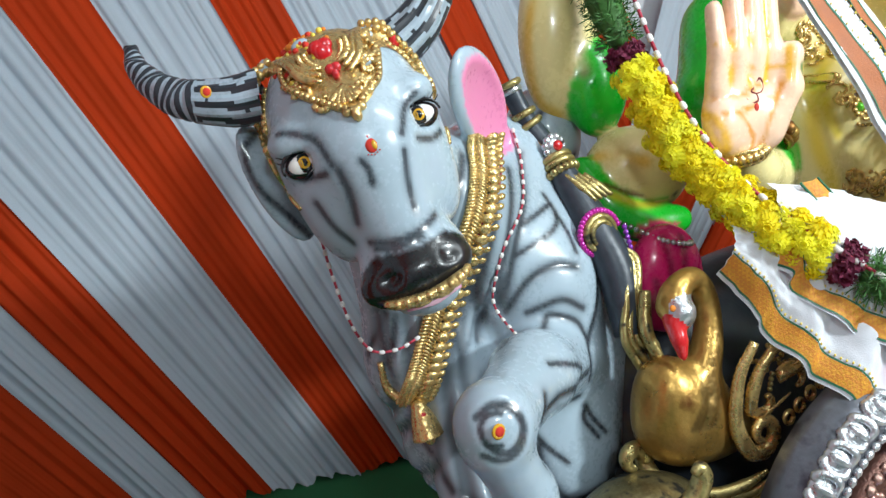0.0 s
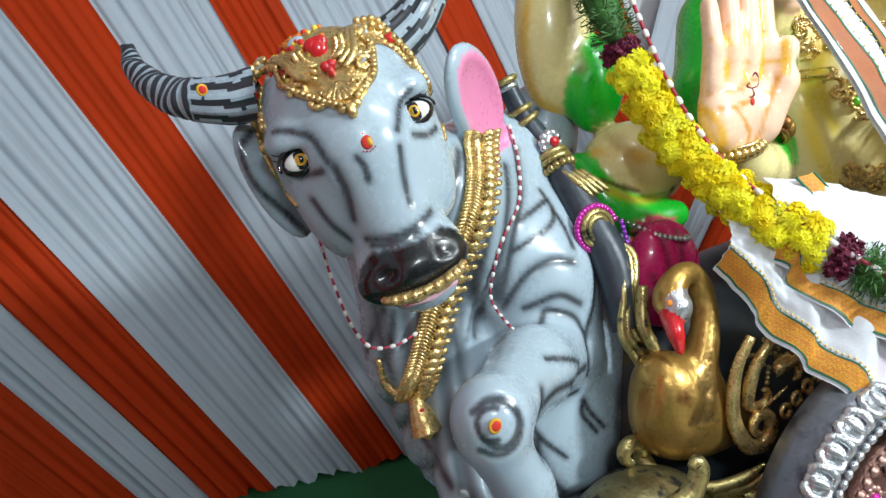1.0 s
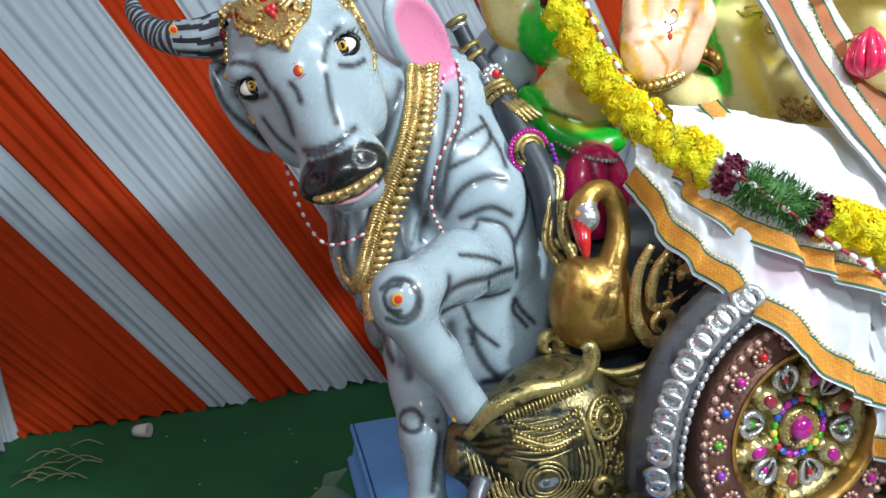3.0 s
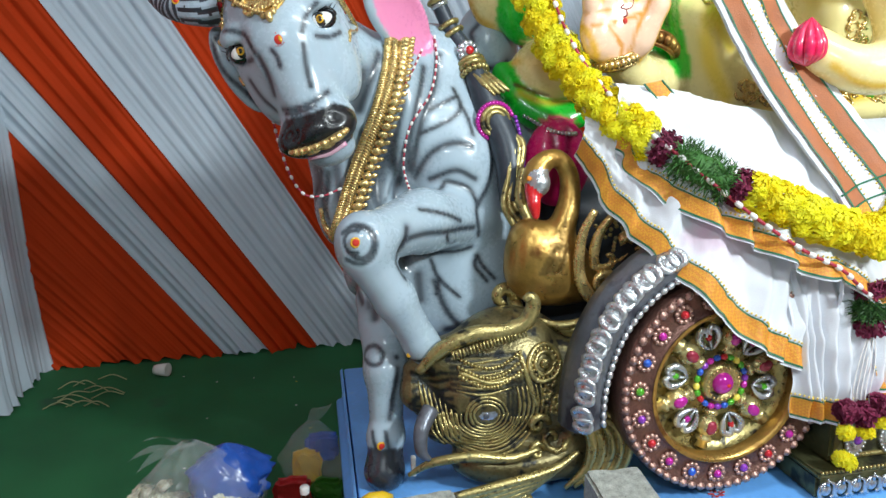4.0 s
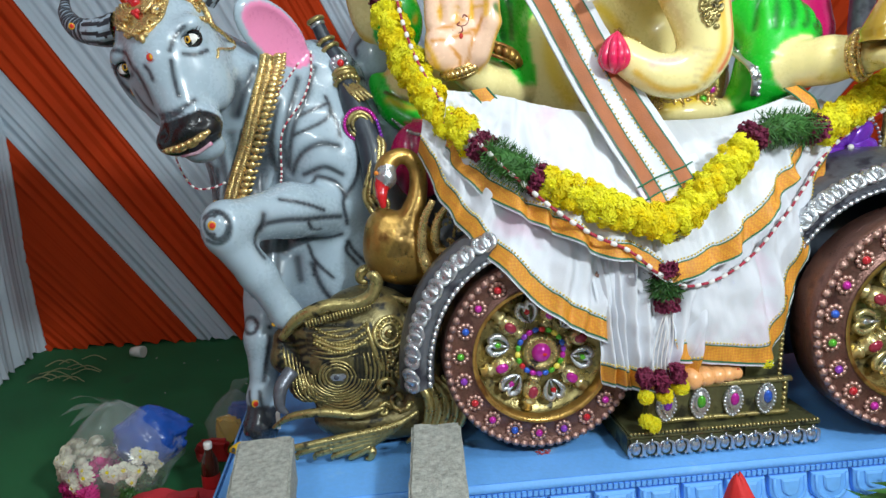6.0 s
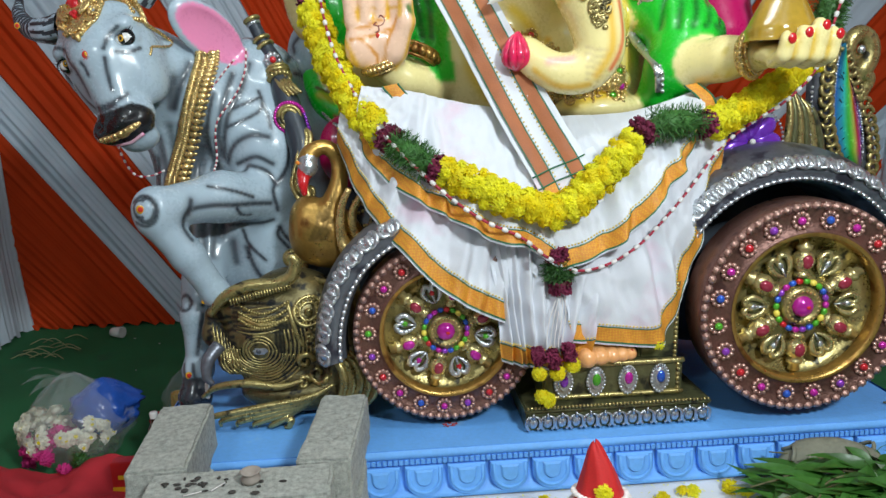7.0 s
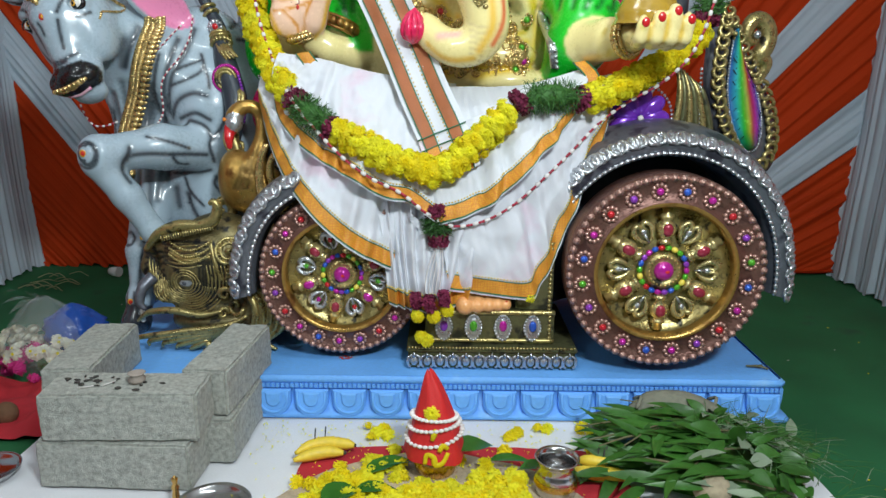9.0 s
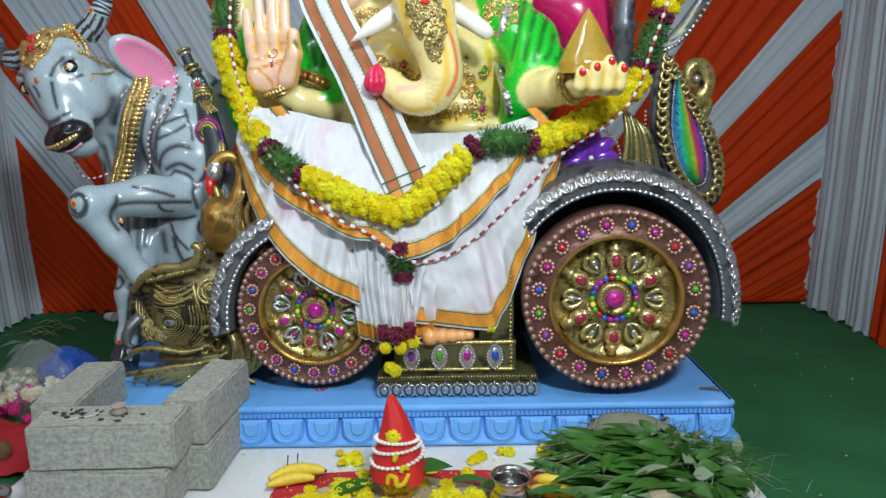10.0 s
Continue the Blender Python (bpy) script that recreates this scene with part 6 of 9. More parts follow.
# left arm with its ribbed sleeve
s.limb([(2.08, 1.36, 1.76), (2.20, 1.27, 1.66), (2.24, 1.18, 1.55), (2.20, 1.14, 1.46), (2.17, 1.18, 1.38)], [0.13, 0.125, 0.12, 0.11, 0.09], 2, 0.03)
s.limb([(2.20, 1.10, 1.46), (2.28, 0.98, 1.475), (2.34, 0.89, 1.485)], [0.078, 0.07, 0.055], 0, 0.015)
s.ell((2.375, 0.80, 1.475), (0.095, 0.085, 0.036), 0, 0.02)
for x, z, r in ((2.315, 1.515, 0.021), (2.362, 1.53, 0.022), (2.408, 1.548, 0.023), (2.45, 1.525, 0.021)):
    s.limb([(x, 0.76, 1.455), (x - 0.004, 0.705, 1.468), (x, 0.695, z - 0.012), (x + 0.003, 0.71, z + 0.005)], [r + 0.003, r + 0.001, r, r - 0.004], 0, 0.006)
# rear right arm, bolster and shawl behind the palm
s.ell((0.945, 1.52, 1.80), (0.105, 0.08, 0.22), 0, 0.02)
s.ell((1.02, 1.47, 1.66), (0.085, 0.06, 0.12), 2, 0.02)
s.ell((1.10, 1.42, 1.45), (0.145, 0.10, 0.115), 0, 0.01)
s.limb([(0.94, 1.42, 1.46), (0.985, 1.38, 1.37), (1.06, 1.35, 1.325), (1.15, 1.33, 1.33)], [0.035, 0.045, 0.045, 0.035], 2, 0.015, n=3)
s.ell((1.06, 1.27, 1.20), (0.10, 0.06, 0.13), 7, 0.02)
s.limb([(2.25, 1.58, 1.90), (2.45, 1.55, 1.80), (2.52, 1.5, 1.6)], [0.16, 0.16, 0.12], 7, 0.03)


def lay(x, z, off=0.0, y0=0.64):
    return s.touch((x, y0, z), (0, 1, 0), 1.1, off)


def brush(pts, w=0.012, d=0.002, c=OCHRE, a=0.85, y0=0.64):
    s.fold([lay(x, z, 0, y0) for x, z in pts], w, d, a, 3, c)


# brushed ochre shading and creases
for i in range(9):
    z = 1.53 - 0.018 * i
    brush([(1.80, z - 0.02), (1.84, z - 0.028), (1.90, z - 0.02)], 0.004, 0.002, (0.70, 0.55, 0.28), 0.6)
brush([(1.87, 1.70), (1.90, 1.60), (1.905, 1.52), (1.875, 1.45)], 0.010, 0, (0.80, 0.10, 0.02))
brush([(1.845, 1.68), (1.865, 1.58), (1.87, 1.50), (1.83, 1.43)], 0.014, 0)
brush([(1.72, 1.78), (1.735, 1.66), (1.765, 1.56)], 0.014, 0)
brush([(1.81, 1.405), (1.73, 1.40), (1.66, 1.45)], 0.012, 0)
brush([(1.76, 1.48), (1.70, 1.475)], 0.018, 0, (0.90, 0.50, 0.45))
for pts in ([(2.03, 1.70), (2.055, 1.60), (2.02, 1.51), (1.93, 1.50)], [(1.80, 1.48), (1.90, 1.465), (2.03, 1.475)], [(1.80, 1.38), (1.92, 1.375), (2.05, 1.385)], [(1.53, 1.66), (1.515, 1.58), (1.56, 1.51)], [(1.96, 1.75), (2.0, 1.69)]):
    brush(pts, 0.014, 0.003, (0.82, 0.62, 0.05), 0.85, 1.0)
for x, z in ((1.565, 1.605), (1.95, 1.60)):
    brush([(x, z), (x + 0.002, z + 0.002)], 0.016, 0.0, (0.55, 0.40, 0.10), 0.8, 1.0)
    brush([(x, z), (x + 0.002, z)], 0.007, 0.002, (0.10, 0.06, 0.03), 1.0, 1.0)
for pts, w in (([(1.56, 1.70), (1.50, 1.60), (1.50, 1.48), (1.56, 1.38)], 0.035), ([(1.70, 1.36), (1.85, 1.35), (2.0, 1.38)], 0.03), ([(2.04, 1.62), (2.07, 1.50), (2.04, 1.40)], 0.03), ([(1.64, 1.66), (1.70, 1.60), (1.74, 1.54)], 0.025), ([(1.95, 1.74), (2.02, 1.68), (2.06, 1.58)], 0.028)):
    brush(pts, w, 0.004, (0.90, 0.62, 0.03), 0.8, 1.0)
for pts in ([(1.70, 1.86), (1.715, 1.76), (1.74, 1.66)], [(1.86, 1.84), (1.875, 1.76), (1.885, 1.68)]):
    brush(pts, 0.022, 0.003, (0.92, 0.60, 0.03), 0.8)
# palm lines, finger joints
for pts in ([(1.09, 1.60), (1.15, 1.605), (1.23, 1.64)], [(1.10, 1.565), (1.16, 1.575), (1.24, 1.60)], [(1.25, 1.63), (1.22, 1.56), (1.205, 1.49)], [(1.13, 1.57), (1.18, 1.52), (1.185, 1.48)]):
    brush(pts, 0.005, 0.002, (0.70, 0.28, 0.03), 0.9, 0.9)
for x0, x1 in ((1.128, 1.12), (1.176, 1.171), (1.223, 1.221)):
    brush([(x0, 1.63), ((x0 + x1) / 2, 1.72), (x1, 1.80)], 0.008, 0, (0.86, 0.45, 0.03), 0.95, 0.9)
for x, z in ((1.10, 1.65), (1.10, 1.71), (1.15, 1.66), (1.148, 1.735), (1.20, 1.665), (1.20, 1.74), (1.245, 1.66), (1.246, 1.725)):
    brush([(x - 0.02, z), (x + 0.02, z + 0.004)], 0.0035, 0.0015, (0.75, 0.38, 0.03), 0.8, 0.9)
for pts in ([(1.075, 1.78), (1.075, 1.66), (1.083, 1.56), (1.115, 1.49)], [(1.305, 1.69), (1.305, 1.62), (1.28, 1.53), (1.24, 1.48)], [(1.262, 1.70), (1.26, 1.64)]):
    brush(pts, 0.011, 0, (0.88, 0.48, 0.03), 0.9, 0.9)
# sleeve folds, their shade put into the colour as a darker green
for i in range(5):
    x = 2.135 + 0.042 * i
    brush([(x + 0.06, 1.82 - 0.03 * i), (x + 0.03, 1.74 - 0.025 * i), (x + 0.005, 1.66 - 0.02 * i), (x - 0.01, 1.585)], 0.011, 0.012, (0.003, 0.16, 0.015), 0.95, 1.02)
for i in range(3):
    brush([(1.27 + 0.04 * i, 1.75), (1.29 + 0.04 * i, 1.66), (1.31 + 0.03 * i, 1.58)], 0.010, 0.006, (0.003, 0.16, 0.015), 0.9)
for x in (2.338, 2.386, 2.431):
    s.fold([(x, 0.69, 1.53), (x - 0.003, 0.685, 1.48), (x - 0.01, 0.72, 1.435)], 0.007, 0.002, 0.9, 3, (0.75, 0.48, 0.05))
for k in range(3):
    brush([(2.24 + 0.03 * k, 1.42), (2.25 + 0.03 * k, 1.50)], 0.010, 0.002, (0.80, 0.62, 0.12), 0.7)
# bolster bands
brush([(0.96, 1.425), (1.04, 1.395), (1.16, 1.39), (1.24, 1.41)], 0.006, 0.004, (0.10, 0.05, 0.02), 0.9, 1.1)
brush([(0.97, 1.49), (1.05, 1.475), (1.15, 1.475)], 0.018, 0, OCHRE, 0.8, 1.1)
brush([(0.97, 1.40), (1.05, 1.37), (1.16, 1.365)], 0.016, 0, OCHRE, 0.6, 1.1)
s.fold([s.touch((x, 1.0, z), (0, 1, 0), 0.9) for x, z in ((0.85, 1.95), (0.845, 1.80), (0.87, 1.65), (0.92, 1.60))], 0.02, 0, 0.8, 3, OCHRE)
s.fold([s.touch((x, 1.0, z), (0, 1, 0), 0.9) for x, z in ((0.97, 1.95), (0.955, 1.80), (0.96, 1.70))], 0.022, 0.004, 0.7, 3, (0.45, 0.33, 0.2))
# shawl folds, shaded in the colour with a darker magenta
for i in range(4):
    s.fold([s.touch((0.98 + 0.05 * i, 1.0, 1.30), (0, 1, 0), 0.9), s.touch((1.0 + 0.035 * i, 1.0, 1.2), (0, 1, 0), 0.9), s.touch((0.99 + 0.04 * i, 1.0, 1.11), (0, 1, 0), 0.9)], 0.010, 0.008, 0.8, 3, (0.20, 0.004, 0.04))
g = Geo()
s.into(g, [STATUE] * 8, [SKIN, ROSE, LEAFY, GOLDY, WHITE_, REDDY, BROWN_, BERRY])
# magenta bud held in the trunk's tip
tip = np.array((1.610, 0.968, 1.508))
for q in range(9):
    a = q * 2 * math.pi / 9
    o = np.array((math.cos(a), math.sin(a), 0))
    g.tube(spline([tip + np.array((0, 0, -0.050)), tip + o * 0.030 + np.array((0, 0, -0.028)), tip + o * 0.033, tip + o * 0.020 + np.array((0, 0, 0.034)), tip + np.array((0.006, 0, 0.060))], 5), [0.010, 0.014, 0.013, 0.009, 0.003], PINKBUD, 7)
# nails and palm mark
for x, z in ((2.317, 1.525), (2.364, 1.54), (2.411, 1.558), (2.453, 1.535)):
    g.ball(s.touch((x, 0.62, z - 0.006), (0, 1, -0.15), 0.3, 0.0), (0.0125, 0.006, 0.015), RED, seg=10, rings=6)
om = [(1.165, 1.625), (1.178, 1.632), (1.187, 1.622), (1.177, 1.612), (1.19, 1.606), (1.192, 1.592), (1.175, 1.588), (1.162, 1.597)]
g.tube(spline([lay(x, z, 0.0008, 0.9) for x, z in om], 5), 0.0022, BRONZE_RED, 5)
g.tube(spline([lay(x, z, 0.0008, 0.9) for x, z in ((1.19, 1.607), (1.205, 1.612), (1.212, 1.628), (1.20, 1.64), (1.192, 1.63))], 5), 0.0022, BRONZE_RED, 5)
g.ball(lay(1.188, 1.578, 0.001, 0.9), (0.0065, 0.003, 0.009), VERMILION)
# gold: necklaces, belt, bracelets, trunk plate
random.seed(8)


def filigree(x0, x1, z0, z1, count, r=0.009, y0=1.0, inside=None, mat=None):
    """Small gold buds, rings and leaves scattered over a stretch of the statue."""
    for _ in range(count):
        x, z = random.uniform(x0, x1), random.uniform(z0, z1)
        if inside and not inside(x, z):
            continue
        p = lay(x, z, 0.002, y0)
        if random.random() < 0.45:
            q = random.uniform(0, 6)
            g.tube([lay(x + 1.7 * r * (1 - 0.05 * i) * math.cos(q + i * 0.6), z + 1.7 * r * (1 - 0.05 * i) * math.sin(q + i * 0.6), 0.004, y0) for i in range(8)], [r * 0.35, r * 0.55, r * 0.3], mat or GOLD, 6)
        else:
            g.ball(p, (r * random.uniform(0.6, 1.1), r * 0.6, r * random.uniform(0.6, 1.1)), mat or GOLD, seg=7, rings=5)


filigree(1.53, 1.80, 1.44, 1.66, 330, 0.010, 1.0, lambda x, z: abs(z - (1.60 - 0.45 * (x - 1.55) + 0.9 * (x - 1.66) ** 2)) < 0.035)
filigree(1.90, 2.02, 1.35, 1.60, 150, 0.010, 1.0, lambda x, z: abs(x - (1.90 + 0.5 * (1.6 - z))) < 0.035)
filigree(1.60, 2.02, 1.34, 1.42, 170, 0.010, 1.0, lambda x, z: abs(z - 1.375 - 0.1 * abs(x - 1.8)) < 0.025)
filigree(1.50, 1.62, 1.70, 1.80, 80, 0.009, 1.0)
filigree(2.02, 2.16, 1.70, 1.86, 120, 0.009, 1.0, lambda x, z: z > 1.74 or random.random() < 0.3)
for x, z, k in ((1.575, 1.575, 4), (1.70, 1.575, 2), (2.0, 1.45, 4), (2.02, 1.55, 4), (2.01, 1.40, 0), (1.98, 1.37, 4)):
    p = lay(x, z, 0.006, 1.0)
    for q in range(9):
        g.ball(p + np.array((0.019 * math.cos(q * 0.7), 0, 0.019 * math.sin(q * 0.7))), 0.007, GOLD, seg=7, rings=5)
    g.ball(p, (0.012, 0.010, 0.012), GEMS[k])
plate = lambda x, z: abs(x - 1.805 - 0.2 * (1.72 - z)) < 0.062 * (1 - max(0, (1.72 - z) / 0.17)) ** 0.7 * (1 if z < 1.80 else 0.8)
filigree(1.73, 1.90, 1.56, 1.86, 420, 0.009, 0.64, plate, OLDGOLD)
g.ball(lay(1.80, 1.76, 0.006), (0.017, 0.010, 0.011), VERMILION)


def bangle(c, axis, r, w, mat, count=26):
    t = unit(axis)
    a = unit(np.cross(t, (0.2, 0.1, 1)))
    b = np.cross(t, a)
    for o in (-1, 1):
        g.tube([c + t * o * w + r * (math.cos(q) * a + math.sin(q) * b) for q in np.linspace(0, 2 * math.pi, 28)], 0.006, mat, 7)
    for i in range(count):
        q = i * 2 * math.pi / count
        g.ball(c + (r + 0.003) * (math.cos(q) * a + math.sin(q) * b), (w * 0.8, w * 0.8, w * 0.9), mat, seg=8, rings=5)


bangle(np.array((2.325, 0.905, 1.482)), (0.06, -0.09, 0.01), 0.062, 0.016, GOLD)
bangle(np.array((1.195, 1.185, 1.488)), (-0.03, -0.02, 0.09), 0.058, 0.014, GOLD)
bangle(np.array((1.305, 1.25, 1.52)), (-0.2, -0.15, -0.6), 0.085, 0.02, BRONZE, 22)
# silver edge of the left sleeve
edge = spline([lay(x, z, 0.004) for x, z in ((2.125, 1.80), (2.095, 1.70), (2.085, 1.58), (2.10, 1.46), (2.12, 1.38))], 8)
g.tube(edge, 0.019, SILVER, 8, 0.4)
for p in edge[::2]:
    g.ball(p + np.array((0.004, -0.008, 0)), 0.008, SILVER, seg=7, rings=5)
for p in spline([lay(x, z, 0.004, 1.0) for x, z in ((0.98, 1.335), (1.03, 1.295), (1.10, 1.285), (1.17, 1.295))], 8):
    g.ball(p, 0.0065, SILVER, seg=7, rings=5)
solid("idol_statue", g, (1.79, 1.4, 1.06), "cream and green painted seated elephant-headed idol with gold jewellery", "statue")

# sweet in the idol's hand, wrapped in clear film
g = Geo()
rows = []
for t in np.linspace(0, 1, 16):
    row = []
    for q in np.linspace(0, 2 * math.pi, 30, endpoint=False):
        r = 0.112 * (1 - t) ** 0.85 * (1 + 0.06 * abs(math.sin(4 * q))) if t < 1 else 0.001
        r *= 1.0 if t > 0.08 else 0.9
        row.append((2.355 + r * math.cos(q), 0.80 + 0.8 * r * math.sin(q), 1.512 + 0.215 * t + 0.003 * noise.noise(Vector((q, t * 6, 0)))))
    rows.append(row)
g.grid(rows, SWEET, loop_v=True)
g.add([(2.355 + 0.10 * math.cos(q), 0.80 + 0.08 * math.sin(q), 1.512) for q in np.linspace(0, 2 * math.pi, 24, endpoint=False)], [tuple(range(24))], SWEET)
solid("modak_sweet", g, (2.355, 0.80, 1.51), "ochre cone-shaped sweet in glossy wrap on the idol's palm", "sweet")

# foot on the stool
s = Sculpt((1.70, 0.70, 0.53), (2.05, 1.05, 0.72), 0.005)
s.ell((1.875, 0.93, 0.605), (0.085, 0.12, 0.06), 0, 0.02)
for i, (x, r) in enumerate(((1.80, 0.030), (1.845, 0.025), (1.883, 0.023), (1.917, 0.021), (1.945, 0.018))):
    s.limb([(x, 0.84, 0.585), (x - 0.003, 0.785 + 0.004 * i, 0.573)], [r, r * 1.08], 0, 0.003)
g = Geo()
s.into(g, [STATUE], [(0.88, 0.42, 0.16)])
for i, (x, r) in enumerate(((1.80, 0.030), (1.845, 0.025), (1.883, 0.023), (1.917, 0.021), (1.945, 0.018))):
    g.ball((x - 0.003, 0.768 + 0.004 * i + (0.03 - r) * 0.9, 0.582), (r * 0.55, 0.008, r * 0.55), RED, [(1, 0, 0), (0, 0.8, -0.6), (0, 0.6, 0.8)], 10, 6)
solid("foot_statue", g, (1.87, 0.85, 0.545), "orange-tinted statue foot with red nails on the footstool", "statue")

# ---- feather panel, flower and hood at the idol's side
panel = thing("feather_panel", (2.84, 1.18, 1.0), "peacock feather panel painted in rainbow scales with a gold rope edge", "ornament")
outline = spline([(2.75, 1.57), (2.80, 1.49), (2.86, 1.40), (2.92, 1.31), (2.965, 1.215), (2.985, 1.12), (2.965, 1.05), (2.905, 1.04), (2.835, 1.10), (2.775, 1.20), (2.742, 1.31), (2.738, 1.43), (2.75, 1.57)], 5)
outline = np.array([(2.865 + (x - 2.865) * 0.74, 1.285 + (z - 1.285) * 0.86) for x, z in outline])


def panel_y(x):
    return 1.125 + 0.42 * (x - 2.70)


mid = spline([(2.75, 1.56), (2.775, 1.45), (2.81, 1.33), (2.855, 1.22), (2.90, 1.13), (2.935, 1.07)], 5)
mid = np.array([(2.865 + (x - 2.865) * 0.74, 1.285 + (z - 1.285) * 0.86) for x, z in mid])
rings = []
for t in np.linspace(1, 0, 9):
    ring = []
    for x, z in outline[:-1]:
        m = mid[np.argmin(np.hypot(mid[:, 0] - x, (mid[:, 1] - z) * 1.3))]
        a, b = m[0] + (x - m[0]) * t, m[1] + (z - m[1]) * t
        ring.append((a, panel_y(a) - 0.034 * (1 - t * t), b))
    rings.append(ring)
g = Geo()
k = len(g.v)
g.grid(rings, FEATHER, loop_v=True)
import colorsys
tone = []
for x, y, z in g.v:
    row = [px for px, pz in outline if abs(pz - z) < 0.03] or [x - 0.01, x + 0.01]
    f = np.clip((x - min(row)) / (max(row) - min(row) + 1e-6), 0, 1)
    hv = np.interp(f, (0, 0.2, 0.36, 0.5, 0.64, 0.8, 1), (0.63, 0.52, 0.33, 0.17, -0.06, -0.22, -0.34)) % 1
    low = np.clip((1.16 - z) / 0.1, 0, 1)
    c = np.array(colorsys.hsv_to_rgb(hv, 0.75, 0.75)) * (1 - low) + np.array((0.01, 0.30, 0.22)) * low
    tone.append(c ** 1.8)
g.hue[0] = np.array(tone)
field = part("feather_field", g, panel, "glossy rainbow enamel")
g = Geo()
for i in range(9):
    for k in (-1, 1):
        pts = []
        for t in np.linspace(-0.12, 0.12, 9):
            x, z = 2.86 + t * 0.9 + 0.016 * (i - 4), 1.29 + k * t * 1.0 - 0.036 * (i - 4)
            inside = sum(((outline[j][1] > z) != (outline[j + 1][1] > z)) and (x < (outline[j + 1][0] - outline[j][0]) * (z - outline[j][1]) / (outline[j + 1][1] - outline[j][1]) + outline[j][0]) for j in range(len(outline) - 1)) % 2
            if inside:
                m = mid[np.argmin(np.hypot(mid[:, 0] - x, (mid[:, 1] - z) * 1.3))]
                pts.append((x, panel_y(x) - 0.030 + 0.9 * abs(x - m[0]) ** 1.6 * 2, z))
        if len(pts) > 2:
            g.tube(pts, 0.0014, BLACK, 5)
part("scale_lines", g, field)
g = Geo()
o = np.array([((x - 2.86) * 1.95 + 2.865, (z - 1.29) * 1.42 + 1.285) for x, z in outline])
g.grid([[(x, panel_y(x) + 0.015, z) for x, z in outline], [(x, panel_y(x) + 0.0, z) for x, z in outline * 0.6 + o * 0.4], [(x, panel_y(x) + 0.01, z) for x, z in o], [(x, panel_y(x) + 0.07, z) for x, z in o]], GUNMETAL)
g.add([(x, panel_y(x) + 0.06, z) for x, z in o[:-1]], [tuple(range(len(o) - 1))], GUNMETAL)
back = part("back_plate", g, panel, "dark gunmetal back plate")
g = Geo()
g.tube([(0.020 * (1 - 0.055 * i) * math.cos(i * 0.55), -0.006 * i / 12, 0.020 * (1 - 0.055 * i) * math.sin(i * 0.55)) for i in range(13)], [0.006, 0.008, 0.005], OLDGOLD, 7)
knot = g.mesh("rope_curl")
o2 = outline * 0.45 + o * 0.55
d = np.concatenate([[0], np.cumsum(np.linalg.norm(np.diff(o2, axis=0), axis=1))])
for i, x in enumerate(np.arange(0, d[-1], 0.036)):
    px, pz = np.interp(x, d, o2[:, 0]), np.interp(x, d, o2[:, 1])
    a = math.atan2(pz - 1.29, px - 2.83)
    piece("rope_curl", knot, panel, Matrix.Translation((px, panel_y(px) - 0.012, pz)) @ Matrix.Rotation(-a, 4, "Y") @ Matrix.Scale(1.25, 4))
g = Geo()
d2 = np.concatenate([[0], np.cumsum(np.linalg.norm(np.diff(outline, axis=0), axis=1))])
for x in np.arange(0, d2[-1], 0.0105):
    px, pz = np.interp(x, d2, outline[:, 0]), np.interp(x, d2, outline[:, 1])
    g.ball((px, panel_y(px) - 0.004, pz), 0.0055, SILVER, seg=6, rings=4)
part("bead_edge", g, panel, kind="stuff")
g = Geo()
curl(g, (2.868, 1.505), 0.062, -1.2, 5.2, 1.20, [0.016, 0.036, 0.03, 0.012], OLDGOLD, 1.3, lead=[(2.90, 1.20, 1.33), (2.925, 1.20, 1.40)])
g.ball((2.868, 1.17, 1.505), (0.014, 0.012, 0.016), SILVER)
part("head_curl", g, panel)

flower = thing("purple_flower", (2.43, 1.08, 1.12), "glossy purple moulded flower with a white centre", "ornament")
g = Geo()
g.ball((0, 0, 0.058), (0.034, 0.022, 0.055), PURPLE, seg=12, rings=8)
pm = g.mesh("petal")
for i in range(9):
    piece("petal", pm, flower, Matrix.Translation((2.43, 1.075, 1.205)) @ Matrix.Rotation(radians(40 * i + 10), 4, "Y"))
g = Geo()
g.ball((2.43, 1.05, 1.205), (0.011, 0.01, 0.011), IVORY)
part("centre", g, flower, "small white centre")
g = Geo()
for a in np.linspace(-0.4, 2.3, 22):
    g.ball((2.43 + 0.118 * math.cos(a), 1.07, 1.205 + 0.118 * math.sin(a)), 0.006, SILVER, seg=6, rings=4)
part("bead_edge", g, flower, kind="stuff")
g = Geo()
for i in range(6):
    g.tube(spline([(2.56 + 0.012 * i, 1.10, 1.40 - 0.012 * i), (2.575 + 0.016 * i, 1.085, 1.30), (2.57 + 0.024 * i, 1.085, 1.20), (2.56 + 0.03 * i, 1.09, 1.12)], 6), [0.006, 0.012, 0.014, 0.01], GREENBRONZE if i % 2 else OLDGOLD, 8)
for z in np.linspace(1.14, 1.38, 16):
    g.ball((2.655 - 0.05 * (z - 1.14), 1.08, z), 0.006, SILVER, seg=6, rings=4)
solid("leaf_ornament", g, (2.61, 1.1, 1.12), "fluted green-bronze leaf ornament with silver beads", "ornament")
g = Geo()
